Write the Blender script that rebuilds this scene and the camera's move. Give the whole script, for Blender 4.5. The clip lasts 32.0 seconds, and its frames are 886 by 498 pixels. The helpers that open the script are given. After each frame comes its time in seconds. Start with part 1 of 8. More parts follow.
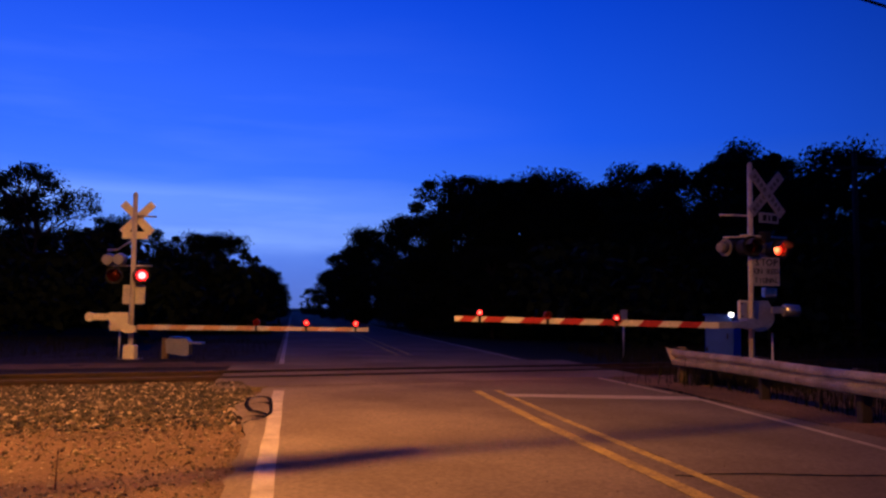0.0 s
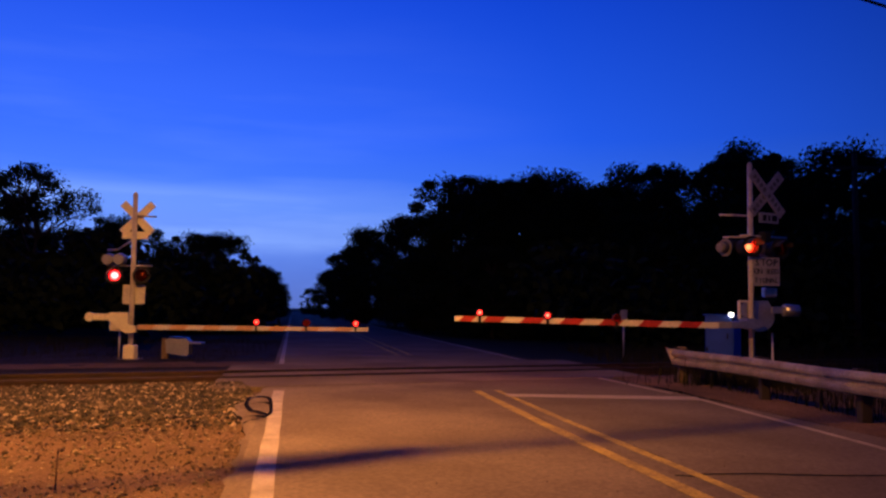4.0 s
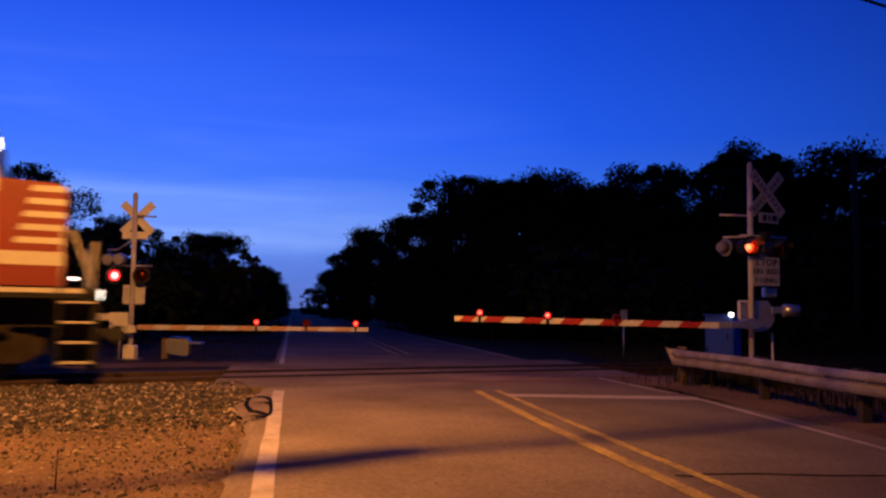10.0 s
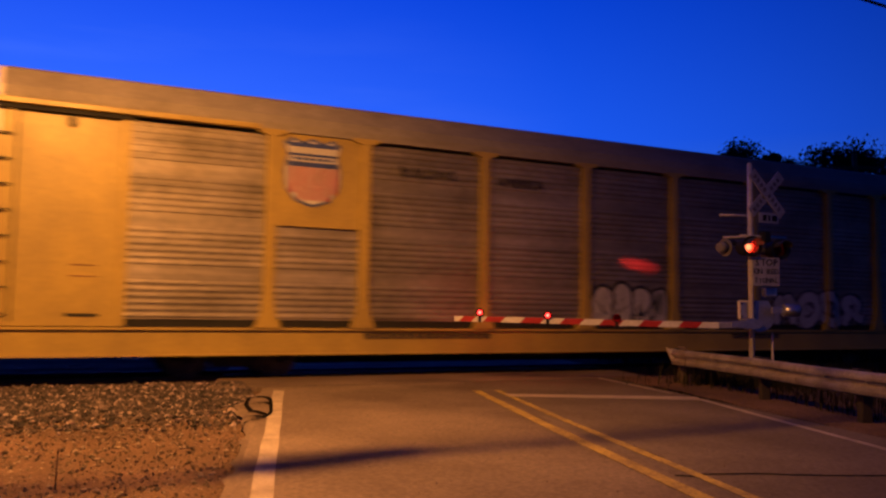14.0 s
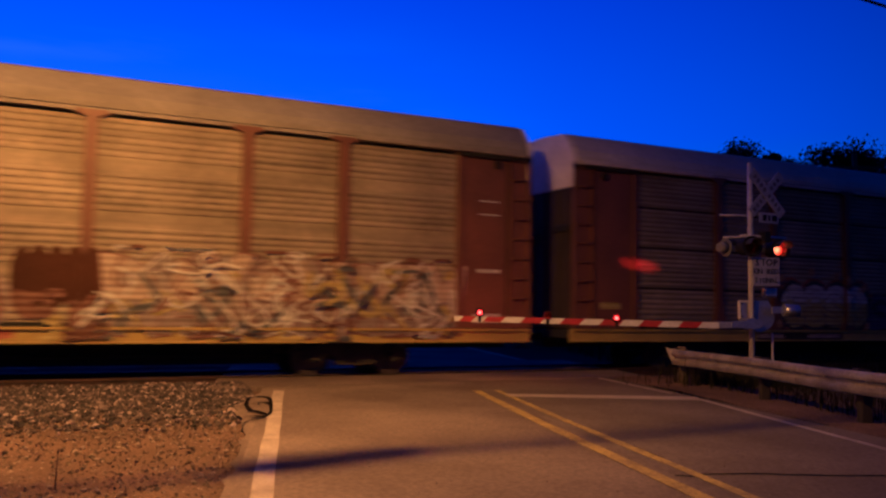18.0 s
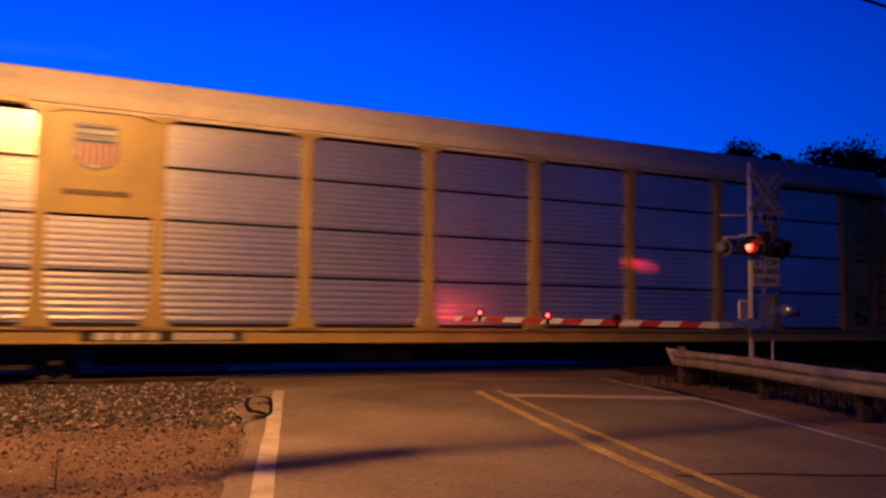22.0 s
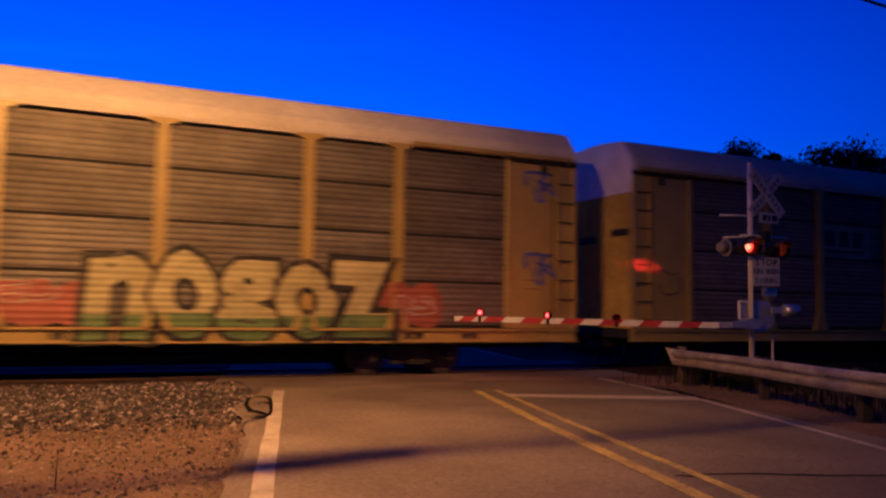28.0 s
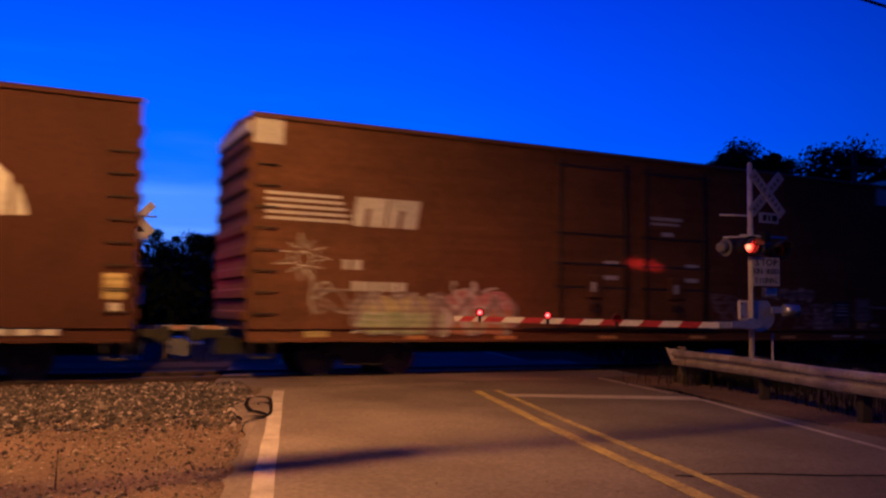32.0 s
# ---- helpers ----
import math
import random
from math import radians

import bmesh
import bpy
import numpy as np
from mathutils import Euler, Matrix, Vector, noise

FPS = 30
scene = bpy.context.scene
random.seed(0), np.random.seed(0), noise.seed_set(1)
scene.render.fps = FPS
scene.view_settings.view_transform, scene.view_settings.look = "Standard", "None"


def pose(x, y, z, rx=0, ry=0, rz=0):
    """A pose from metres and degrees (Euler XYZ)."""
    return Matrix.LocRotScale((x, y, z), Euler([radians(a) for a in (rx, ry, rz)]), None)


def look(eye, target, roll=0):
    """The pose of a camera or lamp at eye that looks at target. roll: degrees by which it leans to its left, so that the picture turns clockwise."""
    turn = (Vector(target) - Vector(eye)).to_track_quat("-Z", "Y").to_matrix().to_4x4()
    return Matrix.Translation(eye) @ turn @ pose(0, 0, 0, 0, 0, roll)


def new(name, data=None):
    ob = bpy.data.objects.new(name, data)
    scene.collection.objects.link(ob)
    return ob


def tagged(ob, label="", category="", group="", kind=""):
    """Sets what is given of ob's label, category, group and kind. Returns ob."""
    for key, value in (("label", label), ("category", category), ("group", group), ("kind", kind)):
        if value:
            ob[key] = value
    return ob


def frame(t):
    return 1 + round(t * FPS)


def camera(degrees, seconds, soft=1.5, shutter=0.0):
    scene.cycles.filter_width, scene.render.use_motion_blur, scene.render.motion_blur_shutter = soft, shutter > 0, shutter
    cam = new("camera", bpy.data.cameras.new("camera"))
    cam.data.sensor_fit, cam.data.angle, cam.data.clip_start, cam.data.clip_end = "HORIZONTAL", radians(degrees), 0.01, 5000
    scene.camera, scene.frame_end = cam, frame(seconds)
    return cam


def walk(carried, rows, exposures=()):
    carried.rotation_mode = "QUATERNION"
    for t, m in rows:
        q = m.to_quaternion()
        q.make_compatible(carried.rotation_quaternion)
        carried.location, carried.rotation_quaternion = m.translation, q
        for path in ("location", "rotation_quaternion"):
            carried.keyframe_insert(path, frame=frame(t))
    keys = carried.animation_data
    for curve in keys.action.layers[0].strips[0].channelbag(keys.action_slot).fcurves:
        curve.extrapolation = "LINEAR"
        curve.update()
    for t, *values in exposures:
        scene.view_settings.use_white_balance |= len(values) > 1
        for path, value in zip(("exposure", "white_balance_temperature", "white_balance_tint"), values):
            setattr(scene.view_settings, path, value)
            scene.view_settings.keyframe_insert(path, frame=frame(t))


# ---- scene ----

# ---------- camera: on a tripod by the edge of the road ----------
cam = camera(55.82, 32.0, 2.5, 0.32)
EYE = (0, 0, 1.42)
walk(cam, [(0, look(EYE, (0, 10, 2.149), 0.87)), (32, look(EYE, (0, 10, 2.149), 0.87))],
     [(0, -0.02, 6000, 16), (3, -0.01, 6150, 16), (6, 0.07, 6650, 14), (9, 0.06, 6600, 14), (11, -0.06, 6100, 17), (13, -0.05, 6050, 20), (15, -0.06, 5700, 19), (17.5, -0.16, 5000, 18), (20, -0.18, 4900, 18), (23, -0.15, 4820, 18), (25, -0.20, 4680, 18), (28, -0.11, 4700, 17), (32, -0.10, 4650, 17)])

# ---------- plan ----------
TRACK_TURN = 26.0                    # the track runs up to the right
ROAD_TURN = 10.1                     # the road runs off to the left of straight ahead
SPEED = 17.29                        # metres a second
TC, TS = math.cos(radians(TRACK_TURN)), math.sin(radians(TRACK_TURN))
TRACK_O = Vector((-0.76 - TS * 0.7175, 18.65 + TC * 0.7175, 0))
TRACK = Matrix.Translation(TRACK_O) @ Matrix.Rotation(radians(TRACK_TURN), 4, 'Z')
ROAD_DIR = Vector((-math.sin(radians(ROAD_TURN)), math.cos(radians(ROAD_TURN)), 0))
ROAD_SIDE = Vector((ROAD_DIR.y, -ROAD_DIR.x, 0))
ROAD_O = Vector((1.96, 6.9, 0))      # on the middle line
LAMP_AT = (-3.46, 7.50, 8.0)

# ---------- dusk sky, and the sodium street lamp ----------
world = bpy.data.worlds.new("dusk")
scene.world = world
world.use_nodes = True
wn, wl = world.node_tree.nodes, world.node_tree.links
wn.clear()

w_out, w_bg = wn.new('ShaderNodeOutputWorld'), wn.new('ShaderNodeBackground')
w_co, w_sep = wn.new('ShaderNodeTexCoord'), wn.new('ShaderNodeSeparateXYZ')
wl.new(w_co.outputs['Generated'], w_sep.inputs[0])
# afterglow is strongest towards the road's end
w_az = wn.new('ShaderNodeVectorMath')
w_az.operation = 'DOT_PRODUCT'
w_az.inputs[1].default_value = (-0.42, 0.9, 0.0)
wl.new(w_co.outputs['Generated'], w_az.inputs[0])
w_ramp = wn.new('ShaderNodeValToRGB')
wl.new(w_sep.outputs['Z'], w_ramp.inputs[0])
for i, (p, c) in enumerate(((0.0, (0.085, 0.14, 0.46)), (0.05, (0.075, 0.165, 0.62)), (0.115, (0.05, 0.184, 0.82)), (0.20, (0.018, 0.119, 0.89)), (0.40, (0.004, 0.053, 0.66)), (1.0, (0.003, 0.029, 0.42)))):
    e = w_ramp.color_ramp.elements[i] if i < 2 else w_ramp.color_ramp.elements.new(p)
    e.position, e.color = p, (*c, 1)
w_map, w_noise = wn.new('ShaderNodeMapping'), wn.new('ShaderNodeTexNoise')
w_map.inputs['Scale'].default_value = (2.2, 2.2, 17.0)
w_map.inputs['Rotation'].default_value = (0.05, -0.07, 0)
wl.new(w_co.outputs['Generated'], w_map.inputs[0])
wl.new(w_map.outputs[0], w_noise.inputs['Vector'])
w_noise.inputs['Scale'].default_value, w_noise.inputs['Detail'].default_value = 1.6, 5
w_cl = wn.new('ShaderNodeValToRGB')
w_cl.color_ramp.elements[0].position, w_cl.color_ramp.elements[1].position = 0.47, 0.75
wl.new(w_noise.outputs[0], w_cl.inputs[0])
w_band = wn.new('ShaderNodeValToRGB')      # cloud streaks lie low
w_edge = wn.new('ShaderNodeMath')          # ragged edges of the streaks
w_edge.operation = 'MULTIPLY_ADD'
w_edge.inputs[1].default_value = 0.05
w_lift = wn.new('ShaderNodeMath')
w_lift.operation = 'SUBTRACT'
w_lift.inputs[1].default_value = 0.025
wl.new(w_sep.outputs['Z'], w_lift.inputs[0])
wl.new(w_noise.outputs[0], w_edge.inputs[0]), wl.new(w_lift.outputs[0], w_edge.inputs[2])
wl.new(w_edge.outputs[0], w_band.inputs[0])
for i, (p, v) in enumerate(((0.0, 0.1), (0.06, 0.40), (0.088, 0.95), (0.128, 1.0), (0.148, 0.22), (0.24, 0.2), (0.40, 0.0))):
    e = w_band.color_ramp.elements[i] if i < 2 else w_band.color_ramp.elements.new(p)
    e.position, e.color = p, (v, v, v, 1)
w_glow = wn.new('ShaderNodeMapRange')
w_glow.inputs['From Min'].default_value, w_glow.inputs['From Max'].default_value = 0.80, 0.995
w_glow.inputs['To Min'].default_value, w_glow.inputs['To Max'].default_value = 0.0, 1.0
wl.new(w_az.outputs['Value'], w_glow.inputs['Value'])
w_m1, w_m2 = wn.new('ShaderNodeMath'), wn.new('ShaderNodeMath')
w_m1.operation = w_m2.operation = 'MULTIPLY'
w_half = wn.new('ShaderNodeMath')
w_half.operation = 'MULTIPLY_ADD'
w_half.inputs[1].default_value, w_half.inputs[2].default_value = 0.55, 0.45
wl.new(w_cl.outputs[0], w_half.inputs[0])
wl.new(w_half.outputs[0], w_m1.inputs[0]), wl.new(w_band.outputs[0], w_m1.inputs[1])
wl.new(w_m1.outputs[0], w_m2.inputs[0]), wl.new(w_glow.outputs[0], w_m2.inputs[1])
w_mix = wn.new('ShaderNodeMix')
w_mix.data_type = 'RGBA'
wl.new(w_m2.outputs[0], w_mix.inputs['Factor'])
wl.new(w_ramp.outputs[0], w_mix.inputs['A'])
w_mix.inputs['B'].default_value = (0.25, 0.42, 0.93, 1)
w_dim = wn.new('ShaderNodeMapRange')       # darker away from the afterglow
w_dim.inputs['From Min'].default_value, w_dim.inputs['From Max'].default_value = 0.32, 1.0
w_dim.inputs['To Min'].default_value, w_dim.inputs['To Max'].default_value = 0.15, 1.18
wl.new(w_az.outputs['Value'], w_dim.inputs['Value'])
w_vm = wn.new('ShaderNodeVectorMath')
w_vm.operation = 'SCALE'
wl.new(w_mix.outputs['Result'], w_vm.inputs[0]), wl.new(w_dim.outputs[0], w_vm.inputs['Scale'])
wl.new(w_vm.outputs[0], w_bg.inputs['Color'])
w_bg.inputs['Strength'].default_value = 1.0
wl.new(w_bg.outputs[0], w_out.inputs[0])

sodium = bpy.data.lights.new("street_lamp_light", 'SPOT')
sodium.energy, sodium.color, sodium.shadow_soft_size = 8700, (1.0, 0.395, 0.058), 0.07
sodium.spot_size, sodium.spot_blend = radians(156), 0.85
ob = new("street_lamp_light", sodium)
ob.matrix_world = look((LAMP_AT[0], LAMP_AT[1], LAMP_AT[2] - 0.12), (-5.5, 11.0, 0.3))

# ---------- materials ----------
def mat(name, a, b=None, rough=0.6, metal=0.0, scale=2.0, fine=30.0, bump=0.2, dist=0.01, spec=0.5, fine_amt=0.25, vary=0.0, streak=0.0):
    """Two tones in large patches, a fine grain over them, and the grain's relief."""
    m = bpy.data.materials.new(name)
    m.use_nodes = True
    n, l = m.node_tree.nodes, m.node_tree.links
    p = n["Principled BSDF"]
    co = n.new('ShaderNodeTexCoord')
    b = b or tuple(v * 0.7 for v in a)
    t1, t2 = n.new('ShaderNodeTexNoise'), n.new('ShaderNodeTexNoise')
    t1.inputs['Scale'].default_value, t1.inputs['Detail'].default_value = scale, 6
    t2.inputs['Scale'].default_value, t2.inputs['Detail'].default_value = fine, 4
    info = n.new('ShaderNodeObjectInfo')
    off = n.new('ShaderNodeVectorMath')
    off.operation = 'MULTIPLY_ADD'
    off.inputs[1].default_value = (37, 53, 29)
    l.new(info.outputs['Random'], off.inputs[0]), l.new(co.outputs['Object'], off.inputs[2])
    for t in (t1, t2):
        l.new(off.outputs[0], t.inputs['Vector'])
    ramp = n.new('ShaderNodeValToRGB')
    ramp.color_ramp.elements[0].position, ramp.color_ramp.elements[1].position = 0.35, 0.68
    ramp.color_ramp.elements[0].color, ramp.color_ramp.elements[1].color = (*a, 1), (*b, 1)
    l.new(t1.outputs[0], ramp.inputs[0])
    mr = n.new('ShaderNodeMapRange')
    mr.inputs['From Min'].default_value, mr.inputs['From Max'].default_value = 0.25, 0.75
    mr.inputs['To Min'].default_value, mr.inputs['To Max'].default_value = 1 - fine_amt, 1 + fine_amt
    l.new(t2.outputs[0], mr.inputs['Value'])
    vm = n.new('ShaderNodeVectorMath')
    vm.operation = 'SCALE'
    l.new(ramp.outputs[0], vm.inputs[0])
    if vary:
        v1 = n.new('ShaderNodeMath')
        v1.operation = 'MULTIPLY_ADD'
        v1.inputs[1].default_value, v1.inputs[2].default_value = 2 * vary, 1 - vary
        l.new(info.outputs['Random'], v1.inputs[0])
        v2 = n.new('ShaderNodeMath')
        v2.operation = 'MULTIPLY'
        l.new(v1.outputs[0], v2.inputs[0]), l.new(mr.outputs[0], v2.inputs[1])
        l.new(v2.outputs[0], vm.inputs['Scale'])
    else:
        l.new(mr.outputs[0], vm.inputs['Scale'])
    if streak:      # weathering that runs lengthwise in bands
        mp, t3, sr, sv = n.new('ShaderNodeMapping'), n.new('ShaderNodeTexNoise'), n.new('ShaderNodeMapRange'), n.new('ShaderNodeVectorMath')
        mp.inputs['Scale'].default_value = (0.35, 0.35, 5.5)
        l.new(off.outputs[0], mp.inputs[0]), l.new(mp.outputs[0], t3.inputs['Vector'])
        t3.inputs['Scale'].default_value, t3.inputs['Detail'].default_value = 1.0, 4
        sr.inputs['From Min'].default_value, sr.inputs['From Max'].default_value = 0.3, 0.7
        sr.inputs['To Min'].default_value, sr.inputs['To Max'].default_value = 1 - streak, 1 + streak
        sv.operation = 'SCALE'
        l.new(t3.outputs[0], sr.inputs['Value']), l.new(vm.outputs[0], sv.inputs[0]), l.new(sr.outputs[0], sv.inputs['Scale'])
        vm = sv
    l.new(vm.outputs[0], p.inputs['Base Color'])
    r = n.new('ShaderNodeMapRange')
    r.inputs['To Min'].default_value, r.inputs['To Max'].default_value = max(0.03, rough - 0.12), min(1, rough + 0.12)
    l.new(t1.outputs[0], r.inputs['Value']), l.new(r.outputs[0], p.inputs['Roughness'])
    p.inputs['Metallic'].default_value = metal
    p.inputs['Specular IOR Level'].default_value = spec
    if bump:
        bp = n.new('ShaderNodeBump')
        bp.inputs['Strength'].default_value, bp.inputs['Distance'].default_value = bump, dist
        l.new(t2.outputs[0], bp.inputs['Height']), l.new(bp.outputs[0], p.inputs['Normal'])
    return m


def glow(name, colour, strength):
    m = bpy.data.materials.new(name)
    m.use_nodes = True
    p = m.node_tree.nodes["Principled BSDF"]
    p.inputs['Base Color'].default_value = (*[min(1, c) for c in colour], 1)
    p.inputs['Emission Color'].default_value = (*colour, 1)
    p.inputs['Emission Strength'].default_value = strength
    return m


def hot_glow(name, core, rim, strength, radius):
    """A lit reflector: hot in the middle, redder and dimmer to its rim."""
    m = bpy.data.materials.new(name)
    m.use_nodes = True
    n, l = m.node_tree.nodes, m.node_tree.links
    p = n["Principled BSDF"]
    co, flat, far, ramp = n.new('ShaderNodeTexCoord'), n.new('ShaderNodeVectorMath'), n.new('ShaderNodeVectorMath'), n.new('ShaderNodeValToRGB')
    flat.operation, far.operation = 'MULTIPLY', 'LENGTH'
    flat.inputs[1].default_value = (1 / radius, 0, 1 / radius)
    l.new(co.outputs['Object'], flat.inputs[0]), l.new(flat.outputs[0], far.inputs[0]), l.new(far.outputs['Value'], ramp.inputs[0])
    ramp.color_ramp.elements[0].position, ramp.color_ramp.elements[1].position = .30, .72
    ramp.color_ramp.elements[0].color, ramp.color_ramp.elements[1].color = (*core, 1), (*rim, 1)
    l.new(ramp.outputs[0], p.inputs['Emission Color'])
    p.inputs['Base Color'].default_value = (.3, .02, .01, 1)
    p.inputs['Emission Strength'].default_value = strength
    return m


M_ASPHALT = mat("asphalt", (0.165, 0.126, 0.096), (0.098, 0.073, 0.058), 0.88, 0, 0.5, 24, 0.35, 0.01, 0.12, 0.30)
M_ASPHALT2 = mat("old_asphalt", (0.135, 0.106, 0.084), (0.090, 0.070, 0.056), 0.9, 0, 0.6, 24, 0.35, 0.01, 0.12, 0.30)
M_SEAL = mat("tar_seal", (0.008, 0.007, 0.007), None, 0.9, 0, 3, 40, 0.2, 0.01, 0.03)
M_WHITE_LINE = mat("white_road_paint", (0.36, 0.30, 0.22), (0.22, 0.18, 0.135), 0.7, 0, 3, 50, 0.3)
M_YELLOW_LINE = mat("yellow_road_paint", (0.37, 0.27, 0.04), (0.19, 0.135, 0.045), 0.75, 0, 2.2, 22, 0.3, 0.01, 0.2, 0.5)
M_DIRT = mat("dirt_gravel", (0.16, 0.098, 0.060), (0.088, 0.056, 0.037), 0.95, 0, 0.8, 28, 1.0, 0.03, 0.1, 0.5)
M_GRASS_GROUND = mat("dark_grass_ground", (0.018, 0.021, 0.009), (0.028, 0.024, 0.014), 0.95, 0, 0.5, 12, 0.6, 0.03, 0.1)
M_BALLAST = mat("ballast_bed", (0.034, 0.028, 0.024), (0.018, 0.015, 0.013), 0.95, 0, 3, 22, 1.0, 0.04, 0.1, 0.5)
M_RAIL = mat("rusty_rail_steel", (0.06, 0.03, 0.018), (0.035, 0.02, 0.014), 0.7, 0.3, 2, 30)
M_RAIL_TOP = mat("worn_rail_top", (0.075, 0.06, 0.05), None, 0.6, 0.6, 2, 40, 0.05)
M_TIE = mat("creosoted_wood", (0.035, 0.025, 0.02), (0.02, 0.015, 0.012), 0.9, 0, 3, 30, 0.6)
M_GALV = mat("galvanised_steel", (0.52, 0.50, 0.48), (0.36, 0.35, 0.34), 0.5, 0.7, 4, 40, 0.1)
M_SILVER = mat("silver_painted_steel", (0.70, 0.65, 0.57), (0.54, 0.50, 0.44), 0.55, 0.1, 3, 40, 0.1)
M_SIGN_WHITE = mat("sign_white", (0.44, 0.42, 0.42), (0.33, 0.32, 0.32), 0.55, 0, 3, 30, 0.05)
M_BLACK = mat("black_paint", (0.008, 0.008, 0.009), (0.013, 0.012, 0.011), 0.8, 0, 3, 30, 0.1)
M_VISOR = mat("dull_visor_paint", (0.05, 0.045, 0.045), (0.035, 0.032, 0.032), 0.7, 0, 3, 30, 0.1)
M_GREY_CAN = mat("dull_grey_can", (0.20, 0.19, 0.19), (0.14, 0.135, 0.135), 0.6, 0, 3, 30, 0.1)
M_GABLE = mat("cream_gable_paint", (0.80, 0.72, 0.61), (0.64, 0.58, 0.49), 0.6, 0, 2, 20, 0.05)
# matt car yellow, lightened for the lamp light that falls on the ends
M_END_YELLOW = mat("matt_lit_yellow_end_paint", (0.50, 0.345, 0.055), (0.36, 0.245, 0.045), 0.9, 0, 1.2, 10, 0.08, 0.005, 0.08, 0.2)
# brown of the end doors, darkened for the shade between the cars
M_END_DOOR = mat("shaded_end_door", (0.035, 0.022, 0.014), (0.022, 0.015, 0.010), 0.85, 0, 1.5, 14, 0.1)
M_RED_SHEET = mat("red_reflective_sheeting", (0.42, 0.03, 0.015), (0.30, 0.022, 0.012), 0.45, 0, 5, 60, 0.05)
M_WHITE_SHEET = mat("white_reflective_sheeting", (0.70, 0.66, 0.60), (0.55, 0.52, 0.47), 0.45, 0, 5, 60, 0.05)
M_CONCRETE = mat("concrete", (0.36, 0.33, 0.30), (0.25, 0.23, 0.21), 0.9, 0, 2, 25, 0.4)
M_WOOD = mat("weathered_wood", (0.20, 0.14, 0.09), (0.12, 0.085, 0.055), 0.9, 0, 2, 25, 0.5)
M_RUSTRAIL = mat("weathered_guardrail_steel", (0.56, 0.51, 0.46), (0.36, 0.30, 0.25), 0.6, 0.2, 3, 30, 0.2)
M_CABINET = mat("aluminium_cabinet", (0.50, 0.50, 0.52), (0.40, 0.40, 0.42), 0.4, 0.85, 2, 30, 0.05)
# the sky's blue light on the cabinet is put into its colour
M_SKYLIT_BOX = mat("skylit_blue_cabinet", (0.05, 0.16, 0.62), (0.04, 0.13, 0.52), 0.5, 0, 2, 30, 0.05)
M_DARK_DIRT = mat("dark_dirt", (0.038, 0.029, 0.022), (0.022, 0.018, 0.014), 0.95, 0, 0.8, 28, 1.0, 0.03, 0.1, 0.5)
M_WIRE = mat("cable_black", (0.015, 0.015, 0.015), None, 0.6, 0, 4, 40)
M_BARK = mat("bark", (0.05, 0.035, 0.025), (0.03, 0.022, 0.016), 0.95, 0, 4, 18, 0.9, 0.03)
M_LEAF = mat("dark_leaves", (0.022, 0.035, 0.009), (0.014, 0.022, 0.006), 0.8, 0, 0.4, 5, 0.0, 0.01, 0.12, 0.3)
M_WEED = mat("dry_weeds", (0.030, 0.026, 0.014), (0.018, 0.020, 0.009), 0.9, 0, 2, 9, 0, 0.01, 0.1)
G_RED = hot_glow("red_lamp_glow", (1.0, 0.50, 0.20), (0.8, 0.06, 0.012), 4.5, .133)
G_RED_FAR = hot_glow("bright_red_lamp_glow", (1.0, 0.85, 0.95), (0.5, 0.004, 0.006), 6.0, .175)
G_RED_SMALL = hot_glow("small_red_lamp_glow", (1.0, 0.62, 0.55), (0.9, 0.02, 0.015), 4.5, .060)
G_WHITE = glow("white_lamp_glow", (1.0, 0.92, 0.75), 5.0)
G_SODIUM = glow("sodium_lamp_glow", (1.0, 0.5, 0.12), 40.0)
M_LENS = mat("dark_red_lens", (0.10, 0.006, 0.004), (0.06, 0.004, 0.003), 0.3, 0, 8, 60, 0.05)
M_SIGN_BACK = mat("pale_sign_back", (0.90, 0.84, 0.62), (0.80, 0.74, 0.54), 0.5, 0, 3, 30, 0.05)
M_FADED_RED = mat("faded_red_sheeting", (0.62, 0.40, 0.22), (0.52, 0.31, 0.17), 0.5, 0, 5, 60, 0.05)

# ---------- mesh tools ----------
def box(bm, x0, x1, y0, y1, z0, z1, bevel=0.0):
    v = [bm.verts.new((x, y, z)) for x in (x0, x1) for y in (y0, y1) for z in (z0, z1)]
    fs = [bm.faces.new([v[i] for i in f]) for f in ((0, 1, 3, 2), (4, 6, 7, 5), (0, 4, 5, 1), (2, 3, 7, 6), (0, 2, 6, 4), (1, 5, 7, 3))]
    if bevel:
        es = list({e for f in fs for e in f.edges})
        bmesh.ops.bevel(bm, geom=es, offset=bevel, segments=1, affect='EDGES')
    return bm


def tube(bm, p0, p1, r0, r1=None, seg=10, caps=True):
    p0, p1 = Vector(p0), Vector(p1)
    r1 = r0 if r1 is None else r1
    d = (p1 - p0).normalized()
    a = d.orthogonal().normalized()
    b = d.cross(a)
    rings = []
    for p, r in ((p0, r0), (p1, r1)):
        rings.append([bm.verts.new(p + a * (r * math.cos(2 * math.pi * i / seg)) + b * (r * math.sin(2 * math.pi * i / seg))) for i in range(seg)])
    for i in range(seg):
        j = (i + 1) % seg
        bm.faces.new((rings[0][i], rings[0][j], rings[1][j], rings[1][i])).smooth = True
    if caps:
        bm.faces.new(rings[0][::-1]), bm.faces.new(rings[1])
    return bm


